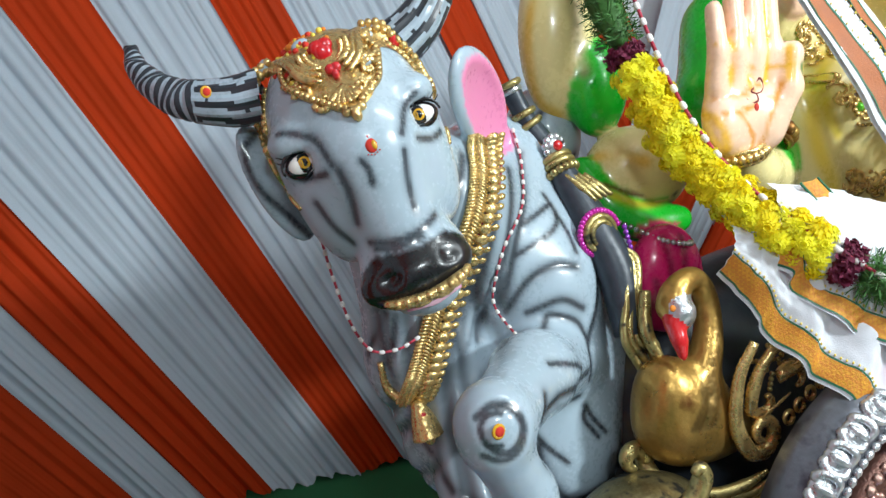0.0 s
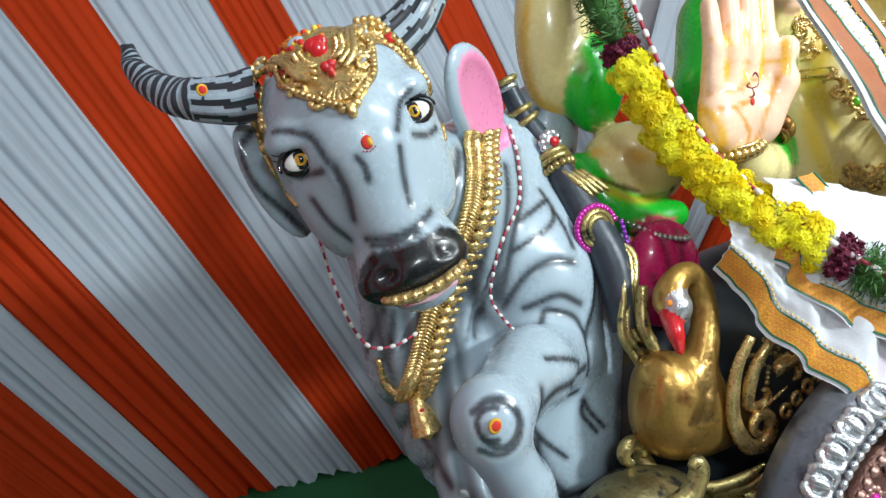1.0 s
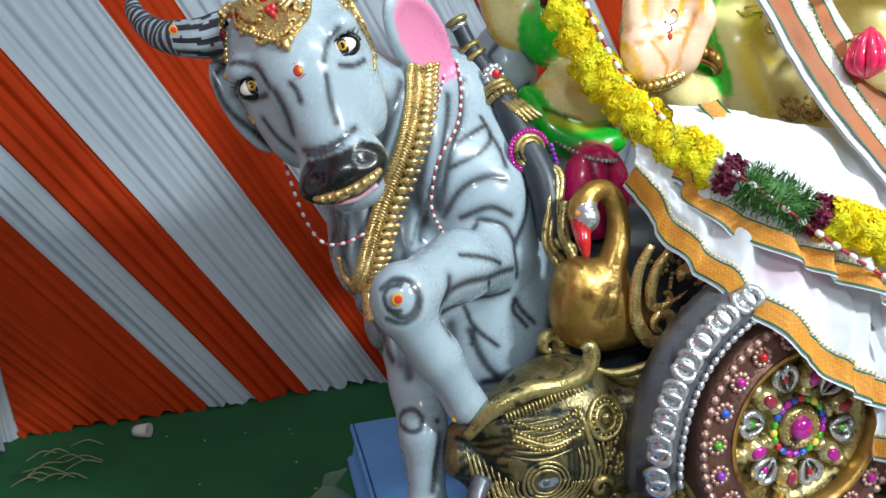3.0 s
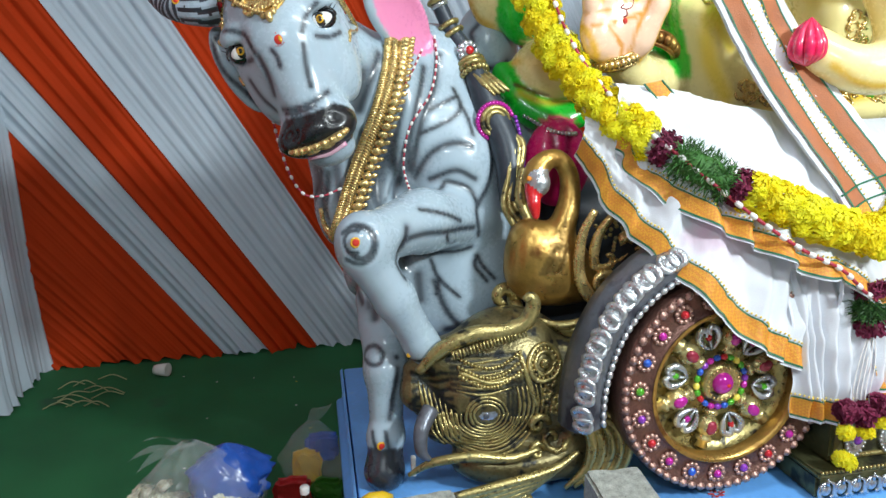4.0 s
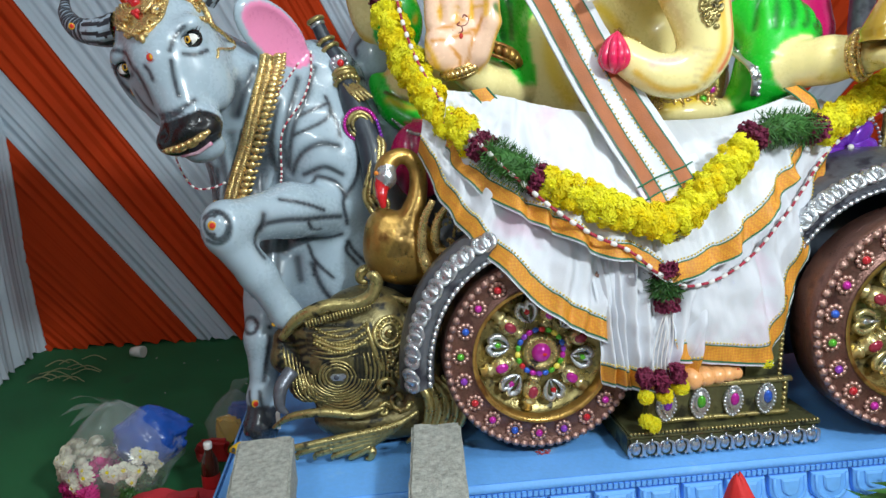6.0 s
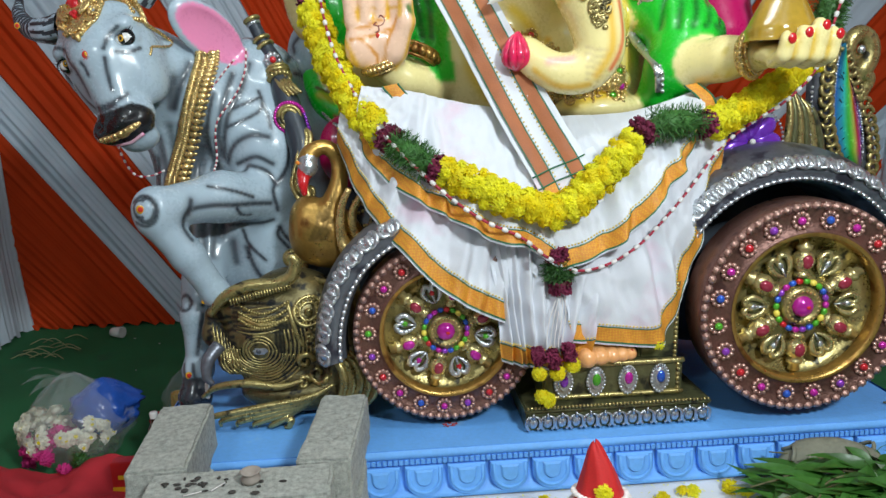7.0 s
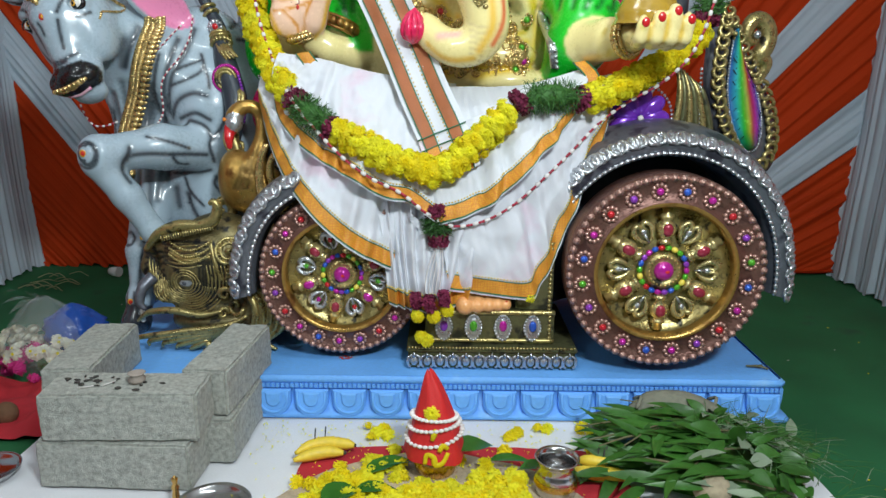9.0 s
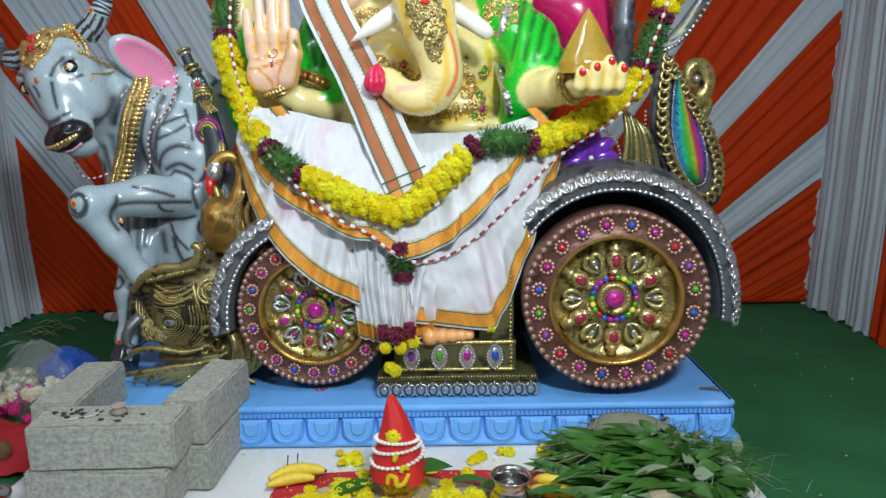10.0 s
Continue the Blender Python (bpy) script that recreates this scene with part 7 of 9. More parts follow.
for i in range(7):
    g.tube(spline([(2.70 + 0.01 * i, 1.22, 1.62 + 0.004 * i), (2.80 + 0.012 * i, 1.21, 1.66 + 0.022 * i), (2.88 + 0.012 * i, 1.22, 1.78 + 0.02 * i), (2.93 + 0.01 * i, 1.24, 1.95)], 6), [0.012, 0.02, 0.02, 0.014], GREENBRONZE if i % 2 else GUNMETAL, 8)
for t in np.linspace(0, 1, 20):
    g.ball((2.72 + 0.25 * t, 1.195, 1.615 + 0.02 * t + 0.30 * t * t), 0.009, SILVER, seg=7, rings=5)
g.lathe([(0.03, 0), (0.045, 0.02), (0.03, 0.05), (0.04, 0.09), (0.04, 0.2), (0.055, 0.22), (0.04, 0.25), (0.045, 0.40)], (2.60, 1.28, 1.50), (0, 0, 1), GUNMETAL, 14)
solid("hood_ornament", g, (2.75, 1.25, 1.45), "ribbed green-bronze serpent hood on a dark post", "ornament")
# ---- the idol's clothes
BORDER = material("orange_woven_border", (0.72, 0.33, 0.03), 0.6, vary=0.2, scale=30, grain=260, bump=0.4)
n, l = BORDER.node_tree.nodes, BORDER.node_tree.links
chk, mp, co, mx = n.new("ShaderNodeTexChecker"), n.new("ShaderNodeMapping"), n.new("ShaderNodeTexCoord"), n.new("ShaderNodeMix")
mp.inputs["Rotation"].default_value = (0, 0.785, 0)
chk.inputs["Scale"].default_value = 150
l.new(co.outputs["Object"], mp.inputs["Vector"])
l.new(mp.outputs[0], chk.inputs["Vector"])
mx.data_type = "RGBA"
mx.inputs["B"].default_value = (0.62, 0.16, 0.03, 1)
old = n["Principled BSDF"].inputs["Base Color"].links[0].from_socket
mx.inputs["A"].default_value = (0.8, 0.4, 0.03, 1)
mul = n.new("ShaderNodeMath")
mul.operation = "MULTIPLY"
mul.inputs[1].default_value = 0.55
l.new(chk.outputs["Fac"], mul.inputs[0])
l.new(mul.outputs[0], mx.inputs["Factor"])
l.new(old, mx.inputs["A"])
l.new(mx.outputs["Result"], n["Principled BSDF"].inputs["Base Color"])
RUST = material("rust_woven_stripe", (0.40, 0.13, 0.05), 0.65, vary=0.15, scale=20, grain=260, bump=0.3)
EDGE = material("green_thread_edge", (0.01, 0.14, 0.07), 0.6, bump=0.2)
ZARI = material("yellow_thread", (0.75, 0.55, 0.08), 0.45, vary=0.2, bump=0.2)


def sheet(top, hem, bulge, folds, depth, seed, lift=0.0, cols=150, rows=46, fold0=0.15):
    """A hanging cloth between a waist line and a hem, pleated along its fall: rows x columns of places."""
    T, B = spline(top, 12), spline(hem, 12)
    us = np.linspace(0, 1, cols)

    def along(c):
        d = np.concatenate([[0], np.cumsum(np.linalg.norm(np.diff(c, axis=0), axis=1))])
        return np.stack([np.interp(us * d[-1], d, c[:, i]) for i in range(3)], 1)
    T, B = along(T), along(B)
    out = []
    for v in np.linspace(0, 1, rows):
        row = []
        for i, u in enumerate(us):
            p = T[i] * (1 - v) + B[i] * v
            w = folds * u + 1.3 * noise.noise(Vector((u * 3.5, v * 0.9, seed)))
            d = depth * (fold0 + (1 - fold0) * v) * (math.sin(w * 6.283) * 0.6 + 0.5 * noise.noise(Vector((u * folds * 1.7, v * 1.6, seed + 3))))
            d += 0.012 * noise.noise(Vector((u * 9, v * 5, seed + 7))) + 0.010 * (0.35 - abs(noise.noise(Vector((u * 6 + v * 3, v * 7 - u * 2, seed + 11))))) + 0.004 * noise.noise(Vector((u * 40, v * 12, seed + 5)))
            p = p + np.array((0.25 * d, -bulge * math.sin(math.pi * v ** 0.85) - d - lift, 0.15 * d))
            row.append(p)
        out.append(row)
    return np.array(out)


def band(S, u0, u1, w0, w1, off):
    """A strip of the sheet S that runs along its hem, between two distances (metres) from it."""
    cols = S.shape[1]
    i0, i1 = int(u0 * (cols - 1)), int(u1 * (cols - 1))
    lines = []
    for w in np.linspace(w1, w0, 4):
        line = []
        for i in range(i0, i1 + 1):
            col = S[::-1, i]
            d = np.concatenate([[0], np.cumsum(np.linalg.norm(np.diff(col, axis=0), axis=1))])
            line.append([np.interp(w, d, col[:, k]) for k in range(3)])
        lines.append(np.array(line) + np.array((0, -off, off * 0.3)))
    return np.array(lines)


def bordered(parent, S, u0, u1, inner=0.012, width=0.048):
    for name, a, b, mat, off in (("border", inner, inner + width, BORDER, 0.003), ("border_edge", inner - 0.005, inner, EDGE, 0.0035), ("border_edge", inner + width, inner + width + 0.004, EDGE, 0.0035)):
        part(name, Geo().grid(band(S, u0, u1, a, b, off), mat), parent, "orange woven border with a small pattern" if name == "border" else "")
    g = Geo()
    c = band(S, u0, u1, inner + width + 0.009, inner + width + 0.010, 0.003)[0]
    d = np.concatenate([[0], np.cumsum(np.linalg.norm(np.diff(c, axis=0), axis=1))])
    for x in np.arange(0, d[-1], 0.011):
        p = [np.interp(x, d, c[:, k]) for k in range(3)]
        g.ball(p, (0.0032, 0.0015, 0.0032), ZARI, seg=6, rings=4)
    part("thread_dots", g, parent, kind="stuff")


dhoti = thing("dhoti_cloth", (1.68, 0.95, 0.55), "white cotton dhoti with orange borders draped over the idol's lap", "cloth")
# under layer, left sweep
S = sheet([(1.06, 1.10, 1.36), (1.20, 1.06, 1.38), (1.40, 1.02, 1.32), (1.62, 0.98, 1.22)], [(1.04, 1.09, 1.235), (1.10, 0.98, 1.09), (1.19, 0.85, 0.97), (1.30, 0.765, 0.862), (1.42, 0.762, 0.765), (1.552, 0.79, 0.692)], 0.045, 6, 0.024, 1)
part("lower_drape", Geo().grid(S, COTTON), dhoti)
bordered(dhoti, S, 0.0, 1.0)
# centre fall with close pleats
S = sheet([(1.46, 0.98, 1.20), (1.60, 0.93, 1.14), (1.75, 0.91, 1.10), (1.92, 0.93, 1.12)], [(1.535, 0.795, 0.570), (1.62, 0.785, 0.552), (1.70, 0.78, 0.548), (1.80, 0.785, 0.58)], 0.065, 8, 0.030, 2)
part("centre_fall", Geo().grid(S, COTTON), dhoti)
bordered(dhoti, S, 0.0, 1.0)
# right drape over the knee
S = sheet([(1.66, 0.92, 1.15), (1.85, 0.93, 1.22), (2.05, 0.98, 1.30), (2.31, 1.05, 1.36)], [(1.74, 0.785, 0.63), (1.88, 0.775, 0.612), (2.02, 0.79, 0.600), (2.075, 0.81, 0.66), (2.13, 0.84, 0.78), (2.20, 0.89, 0.95), (2.27, 0.965, 1.12), (2.315, 1.03, 1.25)], 0.06, 5, 0.028, 3)
part("knee_drape", Geo().grid(S, COTTON), dhoti)
bordered(dhoti, S, 0.0, 1.0)
# upper layer, left flap and right flap
S = sheet([(1.13, 1.07, 1.42), (1.28, 1.05, 1.40), (1.50, 1.06, 1.35), (1.76, 1.08, 1.32)], [(1.10, 1.05, 1.30), (1.145, 0.97, 1.185), (1.25, 0.865, 1.095), (1.40, 0.785, 1.02), (1.52, 0.768, 0.955), (1.60, 0.77, 0.94), (1.67, 0.775, 0.89), (1.75, 0.80, 0.83)], 0.035, 7, 0.030, 4, lift=0.020)
part("upper_flap", Geo().grid(S, COTTON), dhoti)
bordered(dhoti, S, 0.0, 1.0, 0.010, 0.040)
S = sheet([(1.62, 1.07, 1.31), (1.80, 1.07, 1.31), (2.0, 1.05, 1.32), (2.22, 1.06, 1.38)], [(1.68, 0.79, 0.86), (1.80, 0.775, 0.895), (1.90, 0.775, 0.955), (1.98, 0.785, 1.035), (2.08, 0.84, 1.13), (2.18, 0.93, 1.24)], 0.045, 4, 0.026, 5, lift=0.028)
part("upper_flap", Geo().grid(S, COTTON), dhoti)
bordered(dhoti, S, 0.0, 1.0, 0.010, 0.046)
# waist gathers and end knots
for pts, w in (([(1.22, 1.02, 1.42), (1.26, 1.00, 1.36), (1.24, 0.985, 1.29), (1.215, 0.975, 1.24)], 0.024), ([(2.19, 1.02, 1.40), (2.225, 0.985, 1.36), (2.24, 0.975, 1.32)], 0.022)):
    g = Geo()
    c = spline(pts, 8)
    g.grid([c + np.array((-w, 0, -0.004)), c + np.array((0, -0.010, 0)), c + np.array((w, 0, 0.004))], BORDER)
    g.tube(c + np.array((-w, -0.001, -0.004)), 0.003, EDGE, 6)
    g.tube(c + np.array((w, -0.001, 0.004)), 0.003, EDGE, 6)
    part("end_border", g, dhoti)
for x0 in (1.60, 1.675):
    g = Geo()
    rows_ = []
    for t in np.linspace(0, 1, 16):
        a = t * 5.5
        rows_.append([(x0 + 0.035 * t + 0.010 * math.cos(a) * (1 - 0.4 * t), 0.775 - 0.014 * math.sin(a), 0.925 - 0.07 * t + k) for k in (-0.016, 0.016)])
    g.grid(rows_, COTTON)
    part("curled_end", g, dhoti)

# ---- shoulder cloth
sash = thing("shoulder_cloth", (1.6, 0.95, 1.05), "white shoulder cloth with rust stripes and yellow thread lines", "cloth")
c = spline([(1.36, 1.17, 1.93), (1.405, 1.11, 1.80), (1.475, 1.055, 1.66), (1.54, 1.025, 1.53), (1.60, 0.975, 1.40), (1.655, 0.905, 1.28), (1.705, 0.845, 1.18), (1.745, 0.795, 1.085), (1.762, 0.78, 1.03)], 9)
f = np.linspace(0, 1, len(c))[:, None]
across = np.array((0.97, 0.02, 0.18)) * (1 - f) + np.array((0.90, 0.0, 0.43)) * f
across /= np.linalg.norm(across, axis=1)[:, None]


def strip_of(w0, w1, off, a=0, b=None, wave=True):
    b = len(c) if b is None else b
    rows_ = []
    for w in np.linspace(w0, w1, 6):
        rows_.append([c[i] + across[i] * w + np.array((0, -off - (0.006 * noise.noise(Vector((i * 0.3, w * 30, 2))) + 0.008 * math.sin(w * 45 + 0.1 * i)), 0)) for i in range(a, b)])
    return np.array(rows_).transpose(1, 0, 2)


g = Geo()
g.grid(strip_of(-0.086, 0.086, 0.0), COTTON)
g.grid(strip_of(-0.086, 0.086, -0.012), COTTON)
base = part("cloth_length", g, sash)
for a, b in ((-0.070, -0.028), (0.022, 0.064)):
    part("stripe", Geo().grid(strip_of(a, b, 0.0035), RUST), sash, "rust-brown woven stripe")
    for w in (a, b):
        part("stripe_edge", Geo().grid(strip_of(w - 0.002, w + 0.002, 0.0045), EDGE), sash)
    n0 = int(len(c) * 0.80)
    part("stripe_end", Geo().grid(strip_of(a + 0.002, b - 0.002, 0.0048, n0), BORDER), sash, "orange patterned end")
g = Geo()
for w in (-0.021, 0.016):
    for i in range(0, len(c)):
        g.ball(c[i] + across[i] * w + np.array((0, -0.004 - 0.008 * math.sin(w * 45 + 0.1 * i), 0)), (0.003, 0.0015, 0.003), ZARI, seg=6, rings=4)
part("thread_dots", g, sash, kind="stuff")
for i in (int(len(c) * 0.76), int(len(c) * 0.80), int(len(c) * 0.87), int(len(c) * 0.91)):
    g = Geo()
    g.tube([c[i] + across[i] * w + np.array((0, -0.008 - 0.008 * math.sin(w * 45 + 0.1 * i), 0)) for w in np.linspace(-0.086, 0.086, 12)], 0.0025, EDGE, 5)
    part("cross_line", g, sash)

# ---- flower garlands
PETAL = [material("marigold_" + k, v, 0.7, vary=0.12, bump=0.1, isle=0.12, thin=0.4) for k, v in (("yellow", (0.93, 0.80, 0.010)), ("lemon", (0.93, 0.88, 0.03)))]
GREENLEAF = material("cut_greens", (0.035, 0.12, 0.02), 0.6, vary=0.3, bump=0.1, isle=0.45)
MAROON = material("cockscomb", (0.16, 0.01, 0.045), 0.8, vary=0.3, bump=0.3, isle=0.3)


def bloom(seed, r=0.03, mat=PETAL[0], heart=None):
    """A marigold: rings of narrow notched petals, cupped inwards."""
    rnd = random.Random(seed)
    g = Geo()
    vs, fs = [], []
    for ring, (count, rad, up, ln) in enumerate(((16, 0.30, -0.10, 0.75), (15, 0.22, 0.12, 0.66), (12, 0.14, 0.30, 0.50), (8, 0.06, 0.42, 0.34))):
        for i in range(count):
            a = (i + rnd.uniform(-0.3, 0.3)) * 2 * math.pi / count + ring
            ln2, lift = ln * rnd.uniform(0.85, 1.12), up + rnd.uniform(-0.08, 0.08)
            d, sd = np.array((math.cos(a), math.sin(a), 0)), np.array((-math.sin(a), math.cos(a), 0))
            w = 0.115
            b0 = d * rad * 0.4 + np.array((0, 0, up * 0.6))
            m0 = d * (rad * 0.4 + ln2 * 0.6) + np.array((0, 0, lift + 0.12))
            e0 = d * (rad * 0.4 + ln2) + np.array((0, 0, lift - 0.02))
            k = len(vs)
            vs += [b0 - sd * w * 0.5, b0 + sd * w * 0.5, m0 - sd * w, m0 + sd * w, e0 - sd * w * 0.8, e0 + sd * w * 0.8, e0 - d * 0.06]
            fs += [(k, k + 1, k + 3, k + 2), (k + 2, k + 3, k + 6), (k + 2, k + 6, k + 4), (k + 3, k + 5, k + 6)]
    g.add(np.array(vs) * r, fs, mat, False)
    if heart:
        g.ball((0, 0, r * 0.42), (r * 0.22, r * 0.22, r * 0.1), heart, seg=8, rings=5)
    g.ball((0, 0, -r * 0.05), (r * 0.5, r * 0.5, r * 0.3), mat, seg=8, rings=5)
    return g.mesh("marigold")


blooms = [bloom(i, 0.031, PETAL[i % 2]) for i in range(4)]


def facing(p, nrm, scale=1.0, spin=None):
    q = Vector(nrm).to_track_quat("Z", "Y").to_matrix().to_4x4()
    return Matrix.Translation(p) @ q @ Matrix.Rotation(random.uniform(0, 6.28) if spin is None else spin, 4, "Z") @ Matrix.Scale(scale, 4)


def tangle(pts, r, count, length, width, mat, seed, inner=None):
    """A thick rope of cut leaves or crumpled petals round a line."""
    rnd = random.Random(seed)
    c = spline(pts, 6)
    vs, fs = [], []
    for _ in range(count):
        i = rnd.randrange(len(c) - 1)
        t = unit(c[i + 1] - c[i])
        a = unit(np.cross(t, (0.2, 0.5, 0.8)))
        b = np.cross(t, a)
        q = rnd.uniform(0, 6.283)
        o = math.cos(q) * a + math.sin(q) * b
        p = c[i] + (c[i + 1] - c[i]) * rnd.random() + o * r * rnd.uniform(0.55, 0.92)
        d = unit(o * rnd.uniform(0.15, 0.8) + np.array((rnd.gauss(0, 1), rnd.gauss(0, 1), rnd.gauss(0, 1))) * 0.7)
        w = unit(np.cross(d, o) + 1e-4) * width * rnd.uniform(0.6, 1.3)
        ln = length * rnd.uniform(0.6, 1.3)
        k = len(vs)
        vs += [p - w * 0.5, p + w * 0.5, p + d * ln * 0.55 + o * 0.004 + w, p + d * ln * 0.55 + o * 0.004 - w, p + d * ln]
        fs += [(k, k + 1, k + 2, k + 3), (k + 3, k + 2, k + 4)]
    g = Geo().add(vs, fs, mat, False)
    g.tube(c, [r * 0.4, r * 0.8, r * 0.8, r * 0.4], inner or mat, 10)
    return g


garland = thing("flower_garland", (1.7, 0.85, 1.0), "thick garland of yellow marigolds, cut greens and maroon cockscomb", "garland")
random.seed(3)


def marigold_run(pts, r=0.047, turns=8):
    c = spline(pts, 10)
    d = np.concatenate([[0], np.cumsum(np.linalg.norm(np.diff(c, axis=0), axis=1))])
    part("flower_core", Geo().tube(c, [r * 0.5, r * 0.75, r * 0.75, r * 0.5], PETAL[0], 8), garland)
    x, k = 0.005, 0
    while x < d[-1]:
        p = np.array([np.interp(x, d, c[:, i]) for i in range(3)])
        t = unit(np.array([np.interp(x + 0.01, d, c[:, i]) for i in range(3)]) - np.array([np.interp(x - 0.01, d, c[:, i]) for i in range(3)]))
        a = unit(np.cross(t, (0, 1, 0)))
        b = np.cross(t, a)
        if b[1] > 0:
            b = -b
        for q in np.linspace(-1.9, 1.9, 5) + (0.42 if k % 2 else 0.0):
            q += random.uniform(-0.15, 0.15)
            o = math.sin(q) * a + math.cos(q) * b
            pp = p + o * r * random.uniform(0.72, 0.95) + t * random.uniform(-0.008, 0.008)
            piece("marigold", random.choice(blooms), garland, facing(pp, o + t * random.uniform(-0.4, 0.4), random.uniform(0.8, 1.1)))
        x += 0.034
        k += 1


def green_run(pts, seed, r=0.046):
    part("green_section", tangle(pts, r, 1100, 0.030, 0.0016, GREENLEAF, seed), garland, "short cut green leaves")


def maroon_run(pts, seed, r=0.042):
    part("cockscomb", tangle(pts, r, 420, 0.014, 0.006, MAROON, seed), garland, "crumpled maroon cockscomb")


green_run([(0.945, 1.40, 1.97), (0.95, 1.36, 1.88), (0.957, 1.32, 1.80), (0.963, 1.29, 1.735)], 1)
maroon_run([(0.964, 1.28, 1.72), (0.967, 1.27, 1.69)], 2)
marigold_run([(0.97, 1.255, 1.67), (0.995, 1.225, 1.59), (1.028, 1.185, 1.505), (1.08, 1.12, 1.41), (1.135, 1.03, 1.33), (1.19, 0.955, 1.275)], 0.050)
maroon_run([(1.20, 0.94, 1.268), (1.225, 0.915, 1.25)], 3)
green_run([(1.23, 0.905, 1.243), (1.275, 0.865, 1.213), (1.33, 0.83, 1.178)], 4)
maroon_run([(1.335, 0.825, 1.175), (1.36, 0.815, 1.165)], 5)
marigold_run([(1.37, 0.81, 1.165), (1.46, 0.785, 1.12), (1.55, 0.77, 1.083), (1.64, 0.765, 1.053), (1.70, 0.765, 1.045), (1.78, 0.775, 1.098), (1.87, 0.795, 1.18), (1.945, 0.815, 1.245)], 0.046)
maroon_run([(1.955, 0.83, 1.255), (1.98, 0.835, 1.275)], 6)
green_run([(1.99, 0.835, 1.28), (2.07, 0.84, 1.288), (2.15, 0.86, 1.283)], 7)
maroon_run([(2.16, 0.865, 1.28), (2.185, 0.875, 1.275)], 8)
marigold_run([(2.20, 0.885, 1.275), (2.30, 0.92, 1.31), (2.40, 0.95, 1.36), (2.50, 0.97, 1.42), (2.57, 0.985, 1.475), (2.60, 0.99, 1.52)], 0.045)
maroon_run([(2.605, 0.99, 1.53), (2.61, 0.995, 1.55)], 9)
green_run([(2.612, 0.995, 1.56), (2.63, 1.0, 1.63), (2.655, 1.0, 1.70)], 10)
maroon_run([(2.66, 1.0, 1.71), (2.67, 1.0, 1.735)], 11)
marigold_run([(2.68, 1.0, 1.75), (2.71, 1.0, 1.85), (2.73, 1.01, 1.95)], 0.042)
maroon_run([(1.695, 0.775, 0.925), (1.697, 0.77, 0.895)], 12, 0.036)
green_run([(1.698, 0.775, 0.885), (1.70, 0.775, 0.84)], 13, 0.036)
maroon_run([(1.703, 0.77, 0.825), (1.706, 0.77, 0.795)], 14, 0.030)
g = Geo()
for i in range(5):
    g.tube(spline([(1.70 + 0.004 * i, 0.765, 0.80), (1.695 + 0.012 * (i - 2), 0.755, 0.72), (1.68 + 0.012 * i - 0.02, 0.75, 0.64), (1.675 + 0.01 * i, 0.75, 0.60)], 5), 0.0014, BEADWHITE, 5)
part("thread", g, garland, "loose white cotton threads")
for i, (x, y, z, m) in enumerate(((1.630, 0.735, 0.605, 0), (1.675, 0.725, 0.598, 0), (1.725, 0.735, 0.612, 0), (1.635, 0.735, 0.553, 1), (1.69, 0.735, 0.552, 1), (1.738, 0.735, 0.575, 1), (1.665, 0.75, 0.455, 1), (1.648, 0.752, 0.47, 1))):
    if m:
        for k in range(5):
            o = unit((random.uniform(-1, 1), -1.2, random.uniform(-0.8, 0.8)))
            piece("marigold", blooms[k % 4], garland, facing(np.array((x, y, z)) + o * 0.012, o, random.uniform(0.7, 0.95)))
    else:
        maroon_run([(x - 0.012, y, z), (x + 0.012, y, z + 0.004)], 20 + i, 0.024)
piece("marigold", blooms[0], garland, facing((1.585, 0.982, 1.338), (0, -1, 0.2), 1.05))
piece("marigold", blooms[1], garland, facing((2.022, 0.775, 0.612), (0, -1, 0.3), 0.8))

g = Geo()
string_of(g, spline([(0.985, 1.34, 1.97), (0.995, 1.29, 1.85), (1.0, 1.235, 1.74), (1.015, 1.19, 1.64), (1.045, 1.135, 1.53), (1.09, 1.07, 1.43), (1.15, 0.97, 1.33), (1.23, 0.86, 1.235), (1.36, 0.775, 1.11), (1.47, 0.74, 1.03), (1.58, 0.74, 0.975), (1.66, 0.745, 0.91), (1.74, 0.755, 0.865), (1.84, 0.76, 0.875), (1.95, 0.78, 0.93), (2.06, 0.82, 1.02), (2.16, 0.87, 1.11), (2.26, 0.93, 1.20), (2.36, 0.95, 1.27), (2.46, 0.945, 1.33), (2.54, 0.935, 1.41), (2.585, 0.935, 1.50), (2.615, 0.945, 1.60), (2.65, 0.95, 1.70), (2.70, 0.96, 1.85)], 8), 0.0068)
solid("bead_string", g, (1.7, 0.85, 0.865), "long string of white and crimson beads laid over the garland", "garland")
# ---- offerings on the stage
REDMAT = material("red_mat", (0.45, 0.02, 0.03), 0.85, vary=0.2, grain=250, bump=0.3)
RICE = material("rice_and_sand", (0.50, 0.40, 0.28), 0.9, vary=0.3, scale=25, grain=200, bump=0.7, second=(0.32, 0.16, 0.10), spot=0.0)
STEEL = material("steel", (0.55, 0.55, 0.56), 0.18, 1.0, vary=0.1, bump=0.03)
BRASS = material("brass", (0.65, 0.42, 0.14), 0.25, 1.0, vary=0.15, bump=0.1)
BANANA = material("banana_skin", (0.80, 0.58, 0.05), 0.5, vary=0.12, scale=30, bump=0.1, second=(0.20, 0.11, 0.03), spot=-0.06)
BETEL = material("betel_leaf", (0.04, 0.18, 0.02), 0.35, thin=0.25, vary=0.25, bump=0.15, isle=0.3)
MANGOLEAF = material("mango_leaf", (0.045, 0.15, 0.022), 0.4, thin=0.25, vary=0.3, scale=14, bump=0.15, isle=0.45)
